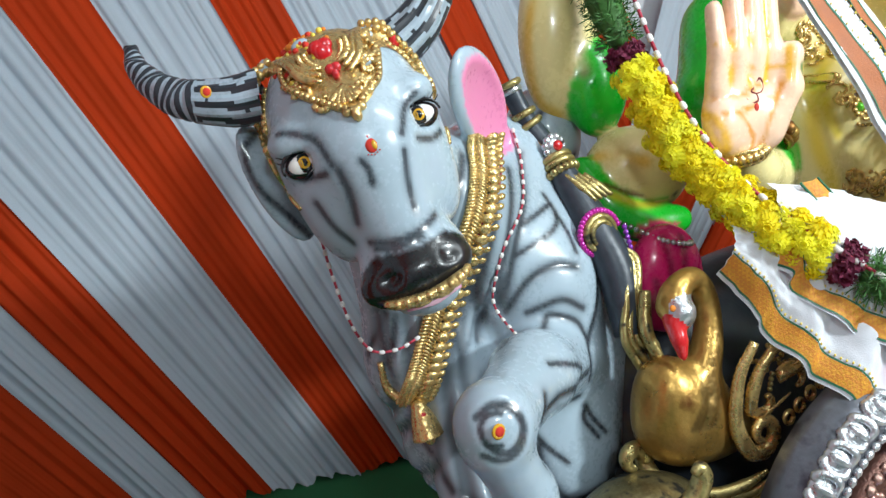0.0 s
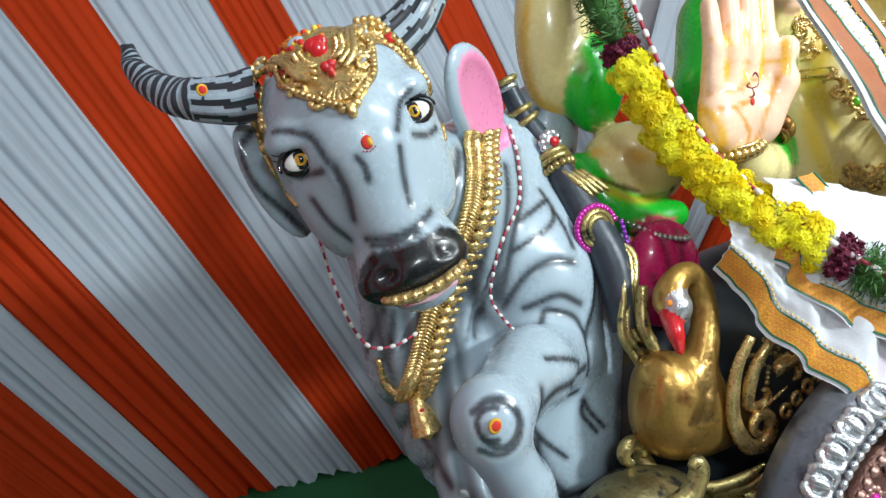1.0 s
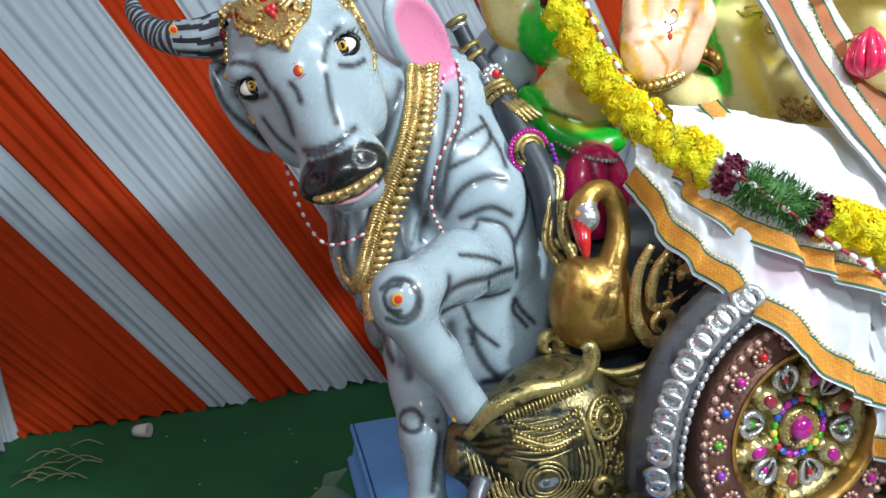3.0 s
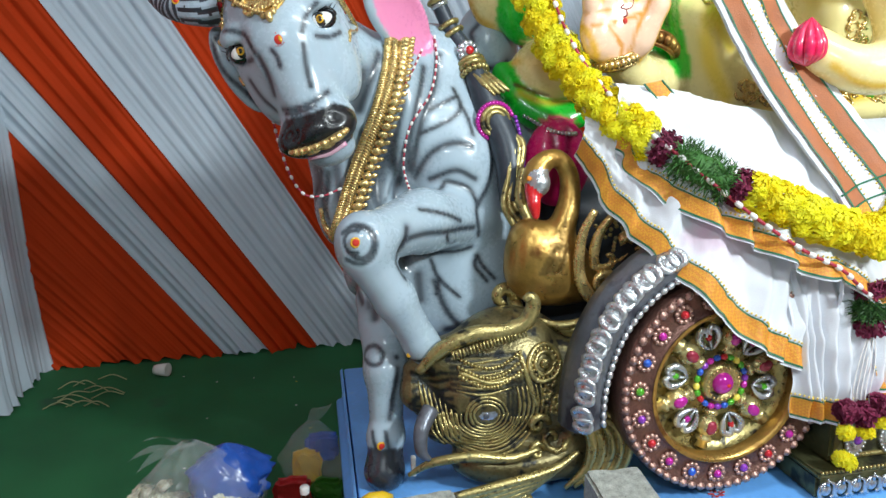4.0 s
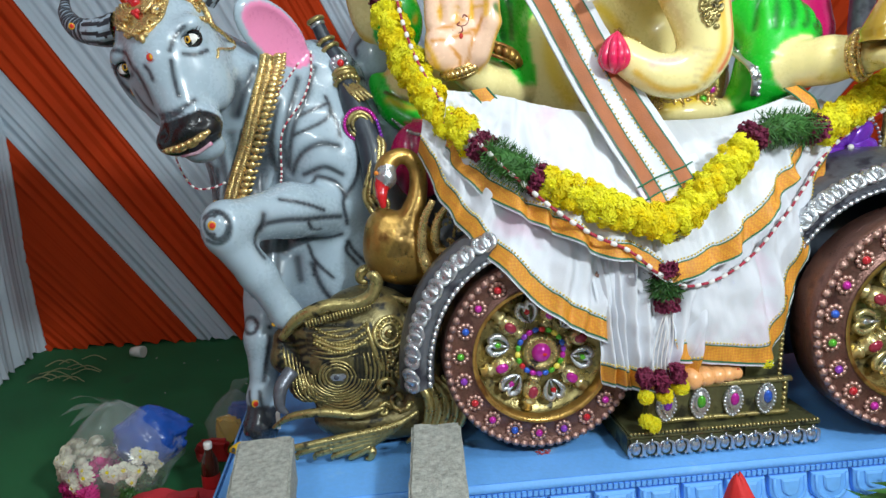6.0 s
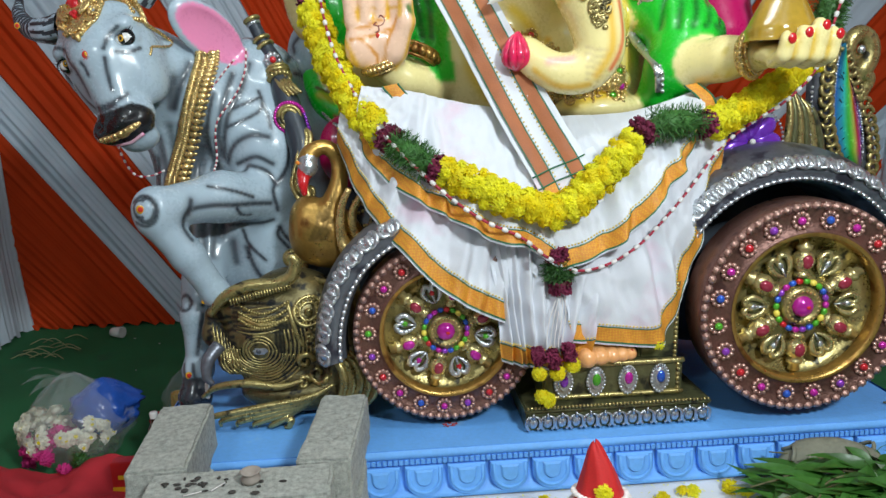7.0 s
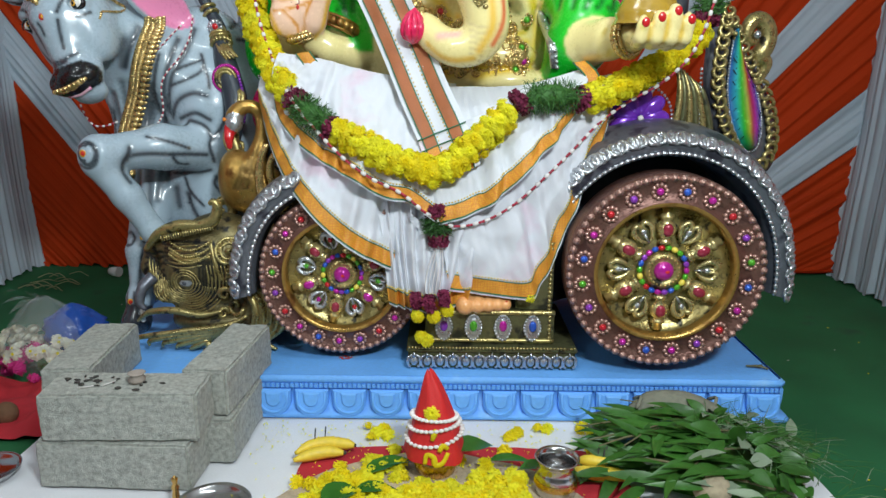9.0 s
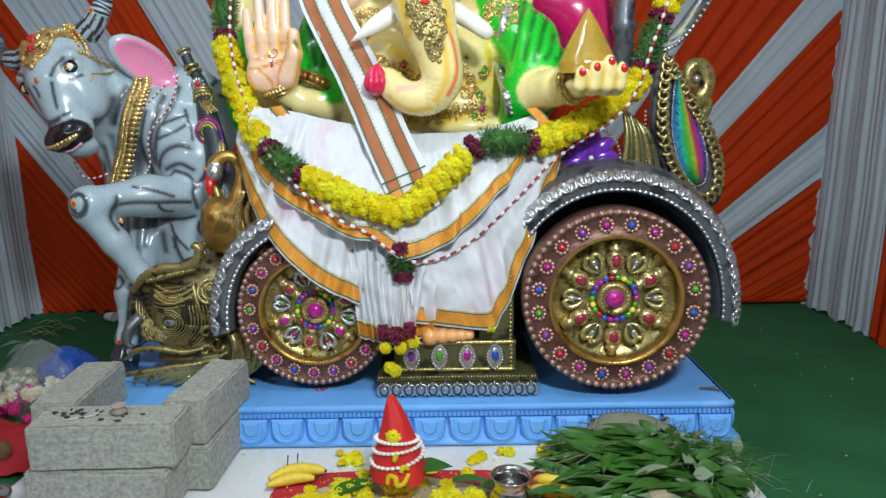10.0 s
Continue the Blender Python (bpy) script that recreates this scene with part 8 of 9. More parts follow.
PALELEAF = material("pale_leaf", (0.20, 0.26, 0.17), 0.6, vary=0.2, bump=0.15, isle=0.25)
TWIG = material("twig", (0.14, 0.13, 0.06), 0.8, vary=0.3, bump=0.3)
FRUIT = material("wood_apple", (0.36, 0.30, 0.20), 0.8, vary=0.25, scale=30, bump=0.4)
LIME = material("lime_skin", (0.32, 0.50, 0.04), 0.4, vary=0.1, bump=0.2)
CONECLOTH = material("red_cone_cloth", (0.62, 0.02, 0.02), 0.6, vary=0.12, scale=10, grain=200, bump=0.2)
SACK = material("grey_sack", (0.20, 0.20, 0.15), 0.85, vary=0.3, scale=14, bump=0.4)
CLEAR = material("clear_film", (0.9, 0.93, 0.95), 0.12, vary=0.03, scale=14, grain=25, bump=0.6, alpha=0.13)
BLUEFILM = material("blue_film", (0.02, 0.09, 0.42), 0.25, vary=0.3, scale=9, grain=30, bump=0.5)
WHITEFLOWER = material("white_petals", (0.80, 0.78, 0.62), 0.7, vary=0.15, bump=0.2, isle=0.15)
PINKFLOWER = material("pink_petals", (0.60, 0.03, 0.22), 0.7, vary=0.2, bump=0.2, isle=0.25)
COLA = material("dark_drink", (0.05, 0.012, 0.006), 0.08, vary=0.05, bump=0, coat=0.5)
LABELRED = material("red_label", (0.50, 0.02, 0.02), 0.4, vary=0.15, bump=0.05)
LABELYELLOW = material("yellow_label", (0.80, 0.50, 0.02), 0.4, vary=0.15, bump=0.05)
CHAR = material("charred_bits", (0.05, 0.045, 0.04), 0.95, vary=0.4, bump=0.5)
CLAY = material("clay_lamp", (0.35, 0.30, 0.26), 0.9, vary=0.2, bump=0.3)
rnd = random.Random(11)

g = Geo()
o = [(1.30, 0.16), (1.29, 0.40), (1.33, 0.465), (1.6, 0.49), (2.0, 0.485), (2.2, 0.46), (2.26, 0.36), (2.26, -0.3), (1.30, -0.3)]
cs = spline(o, 8)
g.add([(1.72, 0.1, 0.199)] + [(x + 0.006 * rnd.random(), y + 0.006 * rnd.random(), 0.199) for x, y in cs], [(0, i + 1, i) for i in range(1, len(cs))] + [(0, 1, len(cs))], REDMAT, False)
solid("red_mat", g, (1.72, 0.1, 0.197), "red cloth mat spread on the white sheet", "mat")
g = Geo()
rows = []
for t in np.linspace(0, 1, 14):
    row = []
    for q in np.linspace(0, 2 * math.pi, 60, endpoint=False):
        r = (0.46 + 0.03 * noise.noise(Vector((math.cos(q) * 2, math.sin(q) * 2, 0)))) * t
        x, y = 1.70 + r * 1.0 * math.cos(q), 0.10 + r * 0.76 * math.sin(q)
        row.append((x, y, 0.201 + 0.022 * (1 - t ** 3) + 0.006 * noise.noise(Vector((x * 22, y * 22, 0))) + 0.004 * noise.noise(Vector((x * 70, y * 70, 0)))))
    rows.append(row)
g.grid(rows, RICE, loop_v=True)
solid("rice_bed", g, (1.68, 0.13, 0.2), "spread bed of rice and coloured powder on the mat", "rice", kind="stuff")


def on_rice(x, y):
    d = math.hypot((x - 1.68) / 0.432, (y - 0.13) / 0.32)
    return 0.222 if d < 0.8 else 0.205


bunch = 0
spots = [(rnd.gauss(1.68, 0.19), rnd.gauss(0.20, 0.09)) for _ in range(150)]
spots += [(1.50 + rnd.gauss(0, 0.04), 0.24 + rnd.gauss(0, 0.035)) for _ in range(14)] + [(1.86 + rnd.gauss(0, 0.045), 0.25 + rnd.gauss(0, 0.04)) for _ in range(18)]
for x, y in spots:
    if not (1.30 < x < 2.18 and -0.1 < y < 0.45) or math.hypot(x - 1.70, y - 0.33) < 0.085 or math.hypot(x - 2.045, y - 0.24) < 0.085:
        continue
    tilt = (rnd.gauss(0, 0.5), rnd.gauss(-0.35, 0.4), 1)
    ob = new("marigold", blooms[rnd.choice((0, 1, 2, 3))])
    ob.matrix_basis = facing((x, y, on_rice(x, y) + 0.008), tilt, rnd.uniform(0.75, 1.1), rnd.uniform(0, 6))
    tagged(ob, "loose yellow marigold bloom lying among the offerings", "flower", "marigold blooms")
for x, y in ((1.505, 0.56), (1.53, 0.585), (1.49, 0.535), (1.545, 0.545), (1.475, 0.60), (1.62, 0.60), (1.635, 0.575), (1.955, 0.555), (1.975, 0.575), (1.94, 0.545), (2.045, 0.605), (2.075, 0.60), (2.19, 0.605), (2.22, 0.585), (2.235, 0.57), (1.92, 0.46), (2.10, 0.445), (1.575, 0.455), (2.20, 0.47), (2.165, 0.165), (2.18, 0.14), (2.26, 0.20), (1.80, 0.47)):
    ob = new("marigold", blooms[rnd.randrange(4)])
    ob.matrix_basis = facing((x, y, 0.207), (rnd.gauss(0, 0.4), rnd.gauss(-0.3, 0.4), 1), rnd.uniform(0.75, 1.05), rnd.uniform(0, 6))
    tagged(ob, "loose yellow marigold bloom lying among the offerings", "flower", "marigold blooms")
vs, fs = [], []
for i in range(620):
    x, y = rnd.uniform(1.12, 2.3), rnd.gauss(0.55, 0.07)
    if i > 360:
        x, y = rnd.gauss(1.68, 0.25), rnd.gauss(0.2, 0.12)
    if y > 0.66:
        continue
    a, w, z = rnd.uniform(0, 6.28), rnd.uniform(0.003, 0.006), (0.199 if y > 0.47 else 0.203) + (0.02 if y < 0.4 and abs(x - 1.68) < 0.35 else 0)
    d, sd = np.array((math.cos(a), math.sin(a), rnd.uniform(0, 0.4))), np.array((-math.sin(a), math.cos(a), 0))
    k, p = len(vs), np.array((x, y, z))
    vs += [p - sd * w * 0.3, p + d * w - sd * w * 0.5 + (0, 0, 0.001), p + d * 2 * w, p + d * w + sd * w * 0.5]
    fs.append((k, k + 1, k + 2, k + 3))
solid("loose_petals", Geo().add(vs, fs, PETAL[1], False), (1.7, 0.5, 0.2), "scattered yellow marigold petals on the white cloth", "petals", kind="stuff")


# water pot with its red cone
def kalash():
    k = thing("kalash_pot", (1.705, 0.33, 0.205), "brass pot topped with a red cloth cone and white flower string", "pot")
    g = Geo()
    g.lathe([(0.0, 0.0), (0.035, 0.0), (0.058, 0.02), (0.066, 0.045), (0.060, 0.07), (0.042, 0.085), (0.04, 0.092), (0.052, 0.098)], (1.705, 0.33, 0.205), (0, 0, 1), BRASS, 28)
    part("pot", g, k, "polished brass pot")
    g = Geo()
    rows = []
    for t in np.linspace(0, 1, 30):
        row = []
        for q in np.linspace(0, 2 * math.pi, 40, endpoint=False):
            r = 0.088 * (1 - t) ** 0.75 + 0.003
            r *= 1 + 0.10 * noise.noise(Vector((math.cos(q) * 1.5, math.sin(q) * 1.5, t * 2))) + 0.03 * math.sin(7 * q + 3 * t)
            row.append((1.705 - 0.022 * t * t + r * math.cos(q), 0.33 + r * math.sin(q), 0.285 + 0.255 * t + 0.012 * noise.noise(Vector((q, t * 4, 5)))))
        rows.append(row)
    g.grid(rows, CONECLOTH, loop_v=True)
    cone = part("cloth_cone", g, k, "bright red cloth folded into a cone")
    for zz in (0.345, 0.375, 0.40):
        t = (zz - 0.285) / 0.255
        r = 0.088 * (1 - t) ** 0.75 + 0.009
        g = Geo()
        for q in np.arange(0, 6.28, 0.2):
            g.ball((1.70 + r * math.cos(q), 0.33 + r * math.sin(q), zz + 0.012 * math.sin(q + zz * 40)), (0.009, 0.006, 0.0055), BEADWHITE, seg=7, rings=5)
        part("flower_string", g, cone, "white bud string")
    g = Geo()
    for pts in ([(-0.03, 0.295), (-0.025, 0.32), (-0.005, 0.315), (0.0, 0.295), (0.02, 0.30), (0.035, 0.325)], [(0.01, 0.33), (0.02, 0.345), (0.035, 0.335)], [(-0.01, 0.36), (0.0, 0.39)]):
        line = []
        for x, z in spline(pts, 4):
            t = (z - 0.285) / 0.255
            r = (0.088 * (1 - t) ** 0.75 + 0.003) * 1.10
            line.append((1.705 + x, 0.33 - math.sqrt(max(0.0004, r * r - x * x)) - 0.001, z))
        g.tube(line, [0.006, 0.009, 0.006], PETAL[0], 7, 0.5)
    part("turmeric_mark", g, cone, "yellow turmeric daub")
    ob = new("marigold", blooms[1])
    ob.parent = k
    ob.matrix_basis = Matrix.Translation((-0.012, -0.052, 0.225)) @ Vector((0, -1, 0.5)).to_track_quat("Z", "Y").to_matrix().to_4x4() @ Matrix.Scale(0.9, 4)
    return k


kalash()


def leaf_shape(g, base, d, up, ln, w, mat, droop=0.3, n=7, fold=0.25):
    """One leaf: a pointed blade folded along its rib, drooping towards its tip."""
    d, up = unit(d), unit(up)
    sd = unit(np.cross(d, up))
    rows = []
    for t in np.linspace(0, 1, n):
        ww = w * (math.sin(math.pi * t ** 0.8) * (1 - 0.25 * t) + 0.02)
        c = np.asarray(base) + d * ln * t + up * (0.12 * ln * t - droop * ln * t * t)
        rows.append([c - sd * ww + up * ww * fold, c, c + sd * ww + up * ww * fold])
    g.grid(rows, mat)


for i, (x, y, a, ln, w) in enumerate(((1.77, 0.30, 0.5, 0.12, 0.05), (1.50, 0.27, 0.7, 0.16, 0.035), (1.52, 0.31, 0.4, 0.14, 0.03), (1.40, 0.13, 0.8, 0.15, 0.05), (1.48, 0.19, 0.2, 0.13, 0.03), (1.66, 0.40, 1.9, 0.08, 0.03), (1.86, 0.35, 0.1, 0.15, 0.025), (1.95, 0.31, 0.2, 0.13, 0.03))):
    g = Geo()
    leaf_shape(g, (x, y, 0.238 if i else 0.30), (math.cos(a), math.sin(a), 0.1), (0, 0, 1), ln, w, BETEL, 0.35)
    solid("betel_leaf", g, (x, y, 0.225), "glossy green betel leaf laid among the flowers", "leaf", "betel leaves")


def banana(pts, r=0.020):
    g = Geo()
    c = spline(pts, 8)
    g.tube(c, [0.006, r * 0.8, r, r, r * 0.85, 0.008], BANANA, 9)
    g.tube([c[-1], c[-1] + (c[-1] - c[-3]) * 0.7], [0.006, 0.005], CHAR, 6)
    return solid("banana", g, tuple(c[len(c) // 2] - np.array((0, 0, r))), "ripe yellow banana with a dark tip", "banana", "bananas")


banana([(1.275, 0.395, 0.228), (1.31, 0.43, 0.232), (1.36, 0.447, 0.234), (1.42, 0.445, 0.232), (1.45, 0.44, 0.23)])
banana([(1.275, 0.365, 0.222), (1.32, 0.395, 0.222), (1.37, 0.41, 0.224), (1.42, 0.41, 0.222)])
banana([(2.115, 0.345, 0.215), (2.14, 0.31, 0.23), (2.20, 0.29, 0.235), (2.26, 0.295, 0.232), (2.295, 0.31, 0.228)], 0.021)
banana([(2.13, 0.36, 0.235), (2.16, 0.345, 0.245), (2.22, 0.335, 0.245), (2.265, 0.335, 0.24)], 0.019)
for x, y in ((1.325, 0.44), (1.355, 0.452), (2.185, 0.345), (2.20, 0.335), (2.21, 0.35)):
    g = Geo()
    g.tube([(x, y, 0.23), (x + 0.004, y + 0.004, 0.285)], [0.0015, 0.0032, 0.0025], CHAR, 5)
    solid("incense_stick", g, (x, y, 0.225), "short dark incense stick stuck into a banana", "incense", "incense sticks")

pot = thing("steel_pot", (2.045, 0.235, 0.205), "small polished steel water pot with a flared rim", "pot")
g = Geo()
g.lathe([(0.0, 0.0), (0.045, 0.0), (0.058, 0.015), (0.062, 0.045), (0.056, 0.078), (0.048, 0.092), (0.058, 0.112), (0.063, 0.118), (0.060, 0.121), (0.052, 0.112), (0.045, 0.095), (0.052, 0.07), (0.05, 0.02), (0.0, 0.012)], (2.045, 0.235, 0.205), (0, 0, 1), STEEL, 36)
part("pot_body", g, pot)
g = Geo()
g.lathe([(0.0592, 0.036), (0.0628, 0.040), (0.0628, 0.05), (0.0605, 0.058)], (2.045, 0.235, 0.205), (0, 0, 1), BRASS, 36)
part("brass_band", g, pot)
for x, y, r in ((1.10, 0.145, 0.105), (0.39, 0.30, 0.09)):
    g = Geo()
    g.lathe([(0.0, 0.003), (r * 0.8, 0.003), (r * 0.9, 0.014), (r, 0.022), (r * 1.02, 0.021), (r * 0.92, 0.010), (r * 0.82, 0.0), (0.0, 0.0)], (x, y, 0.2 if x > 0.42 else 0.205), (0, 0, 1), STEEL, 40)
    solid("steel_plate", g, (x, y, 0.2), "shallow steel plate beside the concrete blocks", "plate", "steel plates")
g = Geo()
g.lathe([(0, 0), (0.02, 0), (0.012, 0.01), (0.008, 0.04), (0.012, 0.05), (0.006, 0.06), (0.01, 0.075), (0.0, 0.085)], (0.99, 0.185, 0.2), (0, 0, 1), BRASS, 14)
solid("brass_lamp", g, (0.99, 0.185, 0.2), "small brass lamp stand next to the blocks", "lamp")

# ---- heap of leaves
heap = thing("leaf_heap", (2.50, 0.38, 0.2), "heap of fresh mango leaves, grass and twigs for the ritual", "leaves")


def heap_z(x, y):
    d = math.hypot((x - 2.52) / 0.36, (y - 0.38) / 0.30)
    return 0.20 + 0.105 * max(0.0, 1 - d * d) ** 0.8


g = Geo()
rows = []
for t in np.linspace(0, 1, 12):
    rows.append([(2.52 + 0.27 * t * math.cos(q), 0.38 + 0.21 * t * math.sin(q), heap_z(2.52 + 0.27 * t * math.cos(q), 0.38 + 0.21 * t * math.sin(q)) - 0.02 + 0.01 * noise.noise(Vector((q, t * 4, 0)))) for q in np.linspace(0, 2 * math.pi, 30, endpoint=False)])
g.grid(rows, MANGOLEAF, loop_v=True)
part("twig_core", g, heap)
for i in range(250):
    a, r = rnd.uniform(0, 6.28), rnd.uniform(0.0, 1.0) ** 0.6
    x, y = 2.50 + 0.33 * r * math.cos(a), 0.37 + 0.27 * r * math.sin(a)
    left = x < 2.55
    g = Geo()
    d = (-1.0 + rnd.gauss(0, 0.35), rnd.gauss(0.1, 0.5) - 0.15, rnd.gauss(0.1, 0.15)) if left else (rnd.gauss(0, 1), rnd.gauss(-0.3, 0.8), rnd.gauss(0.1, 0.25))
    ln = rnd.uniform(0.11, 0.19) if left else rnd.uniform(0.05, 0.11)
    leaf_shape(g, (x + (0.05 if left else 0), y, heap_z(x, y) + rnd.uniform(0.0, 0.035)), d, (rnd.gauss(0, 0.3), rnd.gauss(-0.3, 0.3), 1), ln, rnd.uniform(0.013, 0.022) if left else rnd.uniform(0.012, 0.026), MANGOLEAF if rnd.random() < (0.97 if left else 0.8) else PALELEAF, rnd.uniform(0.05, 0.4))
    part("leaf", g, heap)
g = Geo()
for i in range(220):
    x, y = rnd.gauss(2.68, 0.10), rnd.gauss(0.38, 0.09)
    a = rnd.uniform(-1.2, 1.6)
    p = np.array((x, y, heap_z(x, y) + rnd.uniform(0.005, 0.03)))
    d = np.array((math.cos(a), math.sin(a), rnd.uniform(-0.1, 0.25))) * rnd.uniform(0.06, 0.16)
    g.tube([p, p + d * 0.5 + (0, 0, 0.012), p + d], [0.0012, 0.001, 0.0005], GREENLEAF if rnd.random() < 0.8 else PALELEAF, 4)
part("grass", g, heap, "fine green grass blades", "stuff")
g = Geo()
for i in range(14):
    x, y = rnd.gauss(2.5, 0.13), rnd.gauss(0.42, 0.1)
    a = rnd.uniform(2.2, 3.6)
    p = np.array((x, y, heap_z(x, y) + 0.012))
    g.tube(spline([p, p + np.array((math.cos(a), math.sin(a), 0.05)) * 0.1, p + np.array((math.cos(a + 0.2), math.sin(a + 0.2), 0.0)) * 0.22], 4), [0.005, 0.004, 0.002], TWIG, 6)
part("twig_tangle", g, heap, "", "stuff")
g = Geo()
g.tube(spline([(2.34, 0.60, 0.255), (2.42, 0.615, 0.29), (2.52, 0.60, 0.295), (2.60, 0.58, 0.275), (2.66, 0.53, 0.25)], 8), [0.02, 0.045, 0.05, 0.045, 0.02], SACK, 12)
for i in range(6):
    g.tube(spline([(2.36 + 0.05 * i, 0.57, 0.30), (2.38 + 0.05 * i, 0.60, 0.325), (2.37 + 0.05 * i, 0.64, 0.30)], 4), 0.006, SACK, 6)
solid("cloth_bundle", g, (2.5, 0.6, 0.2), "crumpled grey-green cloth bundle behind the leaves", "bundle")
g = Geo()
g.ball((2.465, 0.185, 0.262), (0.052, 0.050, 0.047), FRUIT, seg=24, rings=14)
solid("wood_apple", g, (2.465, 0.185, 0.215), "round grey-brown wood apple in front of leaves", "fruit")
g = Geo()
g.ball((2.46, 0.085, 0.238), (0.036, 0.034, 0.033), LIME, seg=20, rings=12)
g.ball((2.424, 0.083, 0.238), (0.007, 0.006, 0.006), LIME)
solid("lime", g, (2.46, 0.085, 0.205), "yellow-green lime beside the wood apple", "fruit")
g = Geo()
leaf_shape(g, (2.78, 0.38, 0.205), (0.6, 0.3, -0.1), (0, 0, 1), 0.09, 0.035, CONECLOTH, 0.3)
solid("red_rag", g, (2.8, 0.4, 0.2), "small scrap of red cloth at the stage edge", "rag")

# ---- on and in the hearth of blocks
lampb = thing("clay_lamp", (0.845, 0.335, 0.489), "burnt-out clay lamp standing on the concrete block", "lamp")
g = Geo()
g.lathe([(0, 0.002), (0.02, 0.002), (0.024, 0.012), (0.018, 0.02), (0.02, 0.026), (0.025, 0.03), (0.022, 0.031), (0.014, 0.022), (0, 0.016)], (0.845, 0.335, 0.488), (0, 0, 1), CLAY, 20)
part("cup", g, lampb)
g = Geo()
for i in range(26):
    x, y = rnd.choice((0.70, 0.86)) + rnd.gauss(0, 0.03), 0.33 + rnd.gauss(0, 0.022)
    g.ball((x, y, 0.492), (rnd.uniform(0.003, 0.012), rnd.uniform(0.003, 0.009), rnd.uniform(0.001, 0.004)), CHAR, seg=6, rings=4)
solid("char_bits", g, (0.8, 0.33, 0.489), "charred crumbs scattered on the block top", "debris", kind="stuff")
for x, y, a in ((0.70, 0.285, 0.35), (0.76, 0.30, 0.9)):
    g = Geo()
    d = np.array((math.cos(a), math.sin(a), 0)) * 0.045
    p = np.array((x, y, 0.4935))
    g.tube([p, p + d * 0.9], 0.0014, BEADWHITE, 5)
    g.ball(p + d * 0.95, 0.0022, CHAR, seg=6, rings=4)
    solid("matchstick", g, (x, y, 0.491), "spent wooden matchstick on the concrete block", "match", "matchsticks")
g = Geo()
g.lathe([(0, 0.004), (0.11, 0.004), (0.125, 0.02), (0.13, 0.032), (0.126, 0.032), (0.115, 0.014), (0, 0.012)], (0.82, 0.56, 0.196), (0, 0, 1), LABELRED, 32)
solid("orange_bowl", g, (0.82, 0.56, 0.196), "shallow orange-red bowl inside the block hearth", "bowl")

# ---- bags, bottle and rubbish on the carpet
def bag(name, c, r, ears, label, film, seed):
    b = thing(name, (c[0], c[1], 0.0), label, "bag", "plastic bags")
    rows = []
    for t in np.linspace(0, 1, 26):
        row = []
        for q in np.linspace(0, 2 * math.pi, 44, endpoint=False):
            w = math.sin(math.pi * min(1, 0.10 + t * 0.9) ** 0.85) ** 0.6 if t < 0.97 else 0.12
            crump = 1 + 0.14 * noise.noise(Vector((math.cos(q) * 2.2, math.sin(q) * 2.2, t * 3 + seed))) + 0.10 * noise.noise(Vector((math.cos(q) * 7, math.sin(q) * 7, t * 8 + seed)))
            crump += 0.16 * t * t * math.sin(q * 9 + 3 * noise.noise(Vector((q, t * 2, seed)))) + 0.05 * noise.noise(Vector((q * 5, t * 14, seed)))
            w *= 1 - 0.45 * max(0, t - 0.45)
            row.append((c[0] + r[0] * w * crump * math.cos(q), c[1] + r[1] * w * crump * math.sin(q), 0.012 + r[2] * t))
        rows.append(row)
    part("film", Geo().grid(rows, film, loop_v=True), b, "thin shiny plastic film")
    for k, (ex, ey, ez) in enumerate(ears):
        g = Geo()
        top = np.array((c[0], c[1], r[2]))
        e = top + np.array((ex, ey, ez))
        g.grid([spline([top + (0.02 * s_, 0, 0), (top + e) / 2 + (0.03 * s_, -0.01 * s_, 0.02), e + (0.015 * s_, 0, 0.01 * s_)], 5) for s_ in (-1, -0.4, 0.3, 1)], CLEAR)
        part("handle", g, b)
    return b


bag1 = bag("plastic_bag", (-0.07, 1.42), (0.20, 0.15, 0.36), ((-0.17, -0.03, -0.02), (-0.12, -0.05, 0.05), (-0.15, 0.0, -0.07)), "clear plastic bag of flowers knotted at its top", CLEAR, 1)
white_bloom, pink_bloom = bloom(31, 0.034, WHITEFLOWER, PETAL[0]), bloom(32, 0.034, PINKFLOWER)
green_bloom = bloom(33, 0.036, GREENLEAF)
for i in range(115):
    a, z = rnd.uniform(0, 6.28), rnd.uniform(0.03, 0.20)
    p = np.array((-0.10 + 0.165 * rnd.uniform(0.8, 1) * math.cos(a), 1.40 + 0.125 * rnd.uniform(0.8, 1) * math.sin(a), z))
    low = z < 0.105
    me = (pink_bloom if p[0] < -0.04 else green_bloom) if low else white_bloom
    ob = new("chrysanthemum", me)
    ob.matrix_basis = facing(p, p - np.array((-0.10, 1.42, 0.10)), rnd.uniform(0.9, 1.2), rnd.uniform(0, 6))
    tagged(ob, ("crushed pink and green flower head" if low else "white chrysanthemum head") + " packed inside the clear bag", "flower", "bagged flowers")
g = Geo()
rows = []
for t in np.linspace(0, 1, 22):
    rows.append([(0.03 + (0.125 * math.sin(math.pi * (0.08 + 0.9199 * t)) ** 0.7) * (1 + 0.15 * noise.noise(Vector((math.cos(q) * 2, math.sin(q) * 2, t * 4))) + 0.34 * noise.noise(Vector((math.cos(q) * 5, math.sin(q) * 5, t * 8)))) * math.cos(q), 1.47 + 0.11 * math.sin(math.pi * (0.08 + 0.9199 * t)) ** 0.7 * math.sin(q), 0.09 + 0.235 * t) for q in np.linspace(0, 2 * math.pi, 30, endpoint=False)])
g.grid(rows, BLUEFILM, loop_v=True)
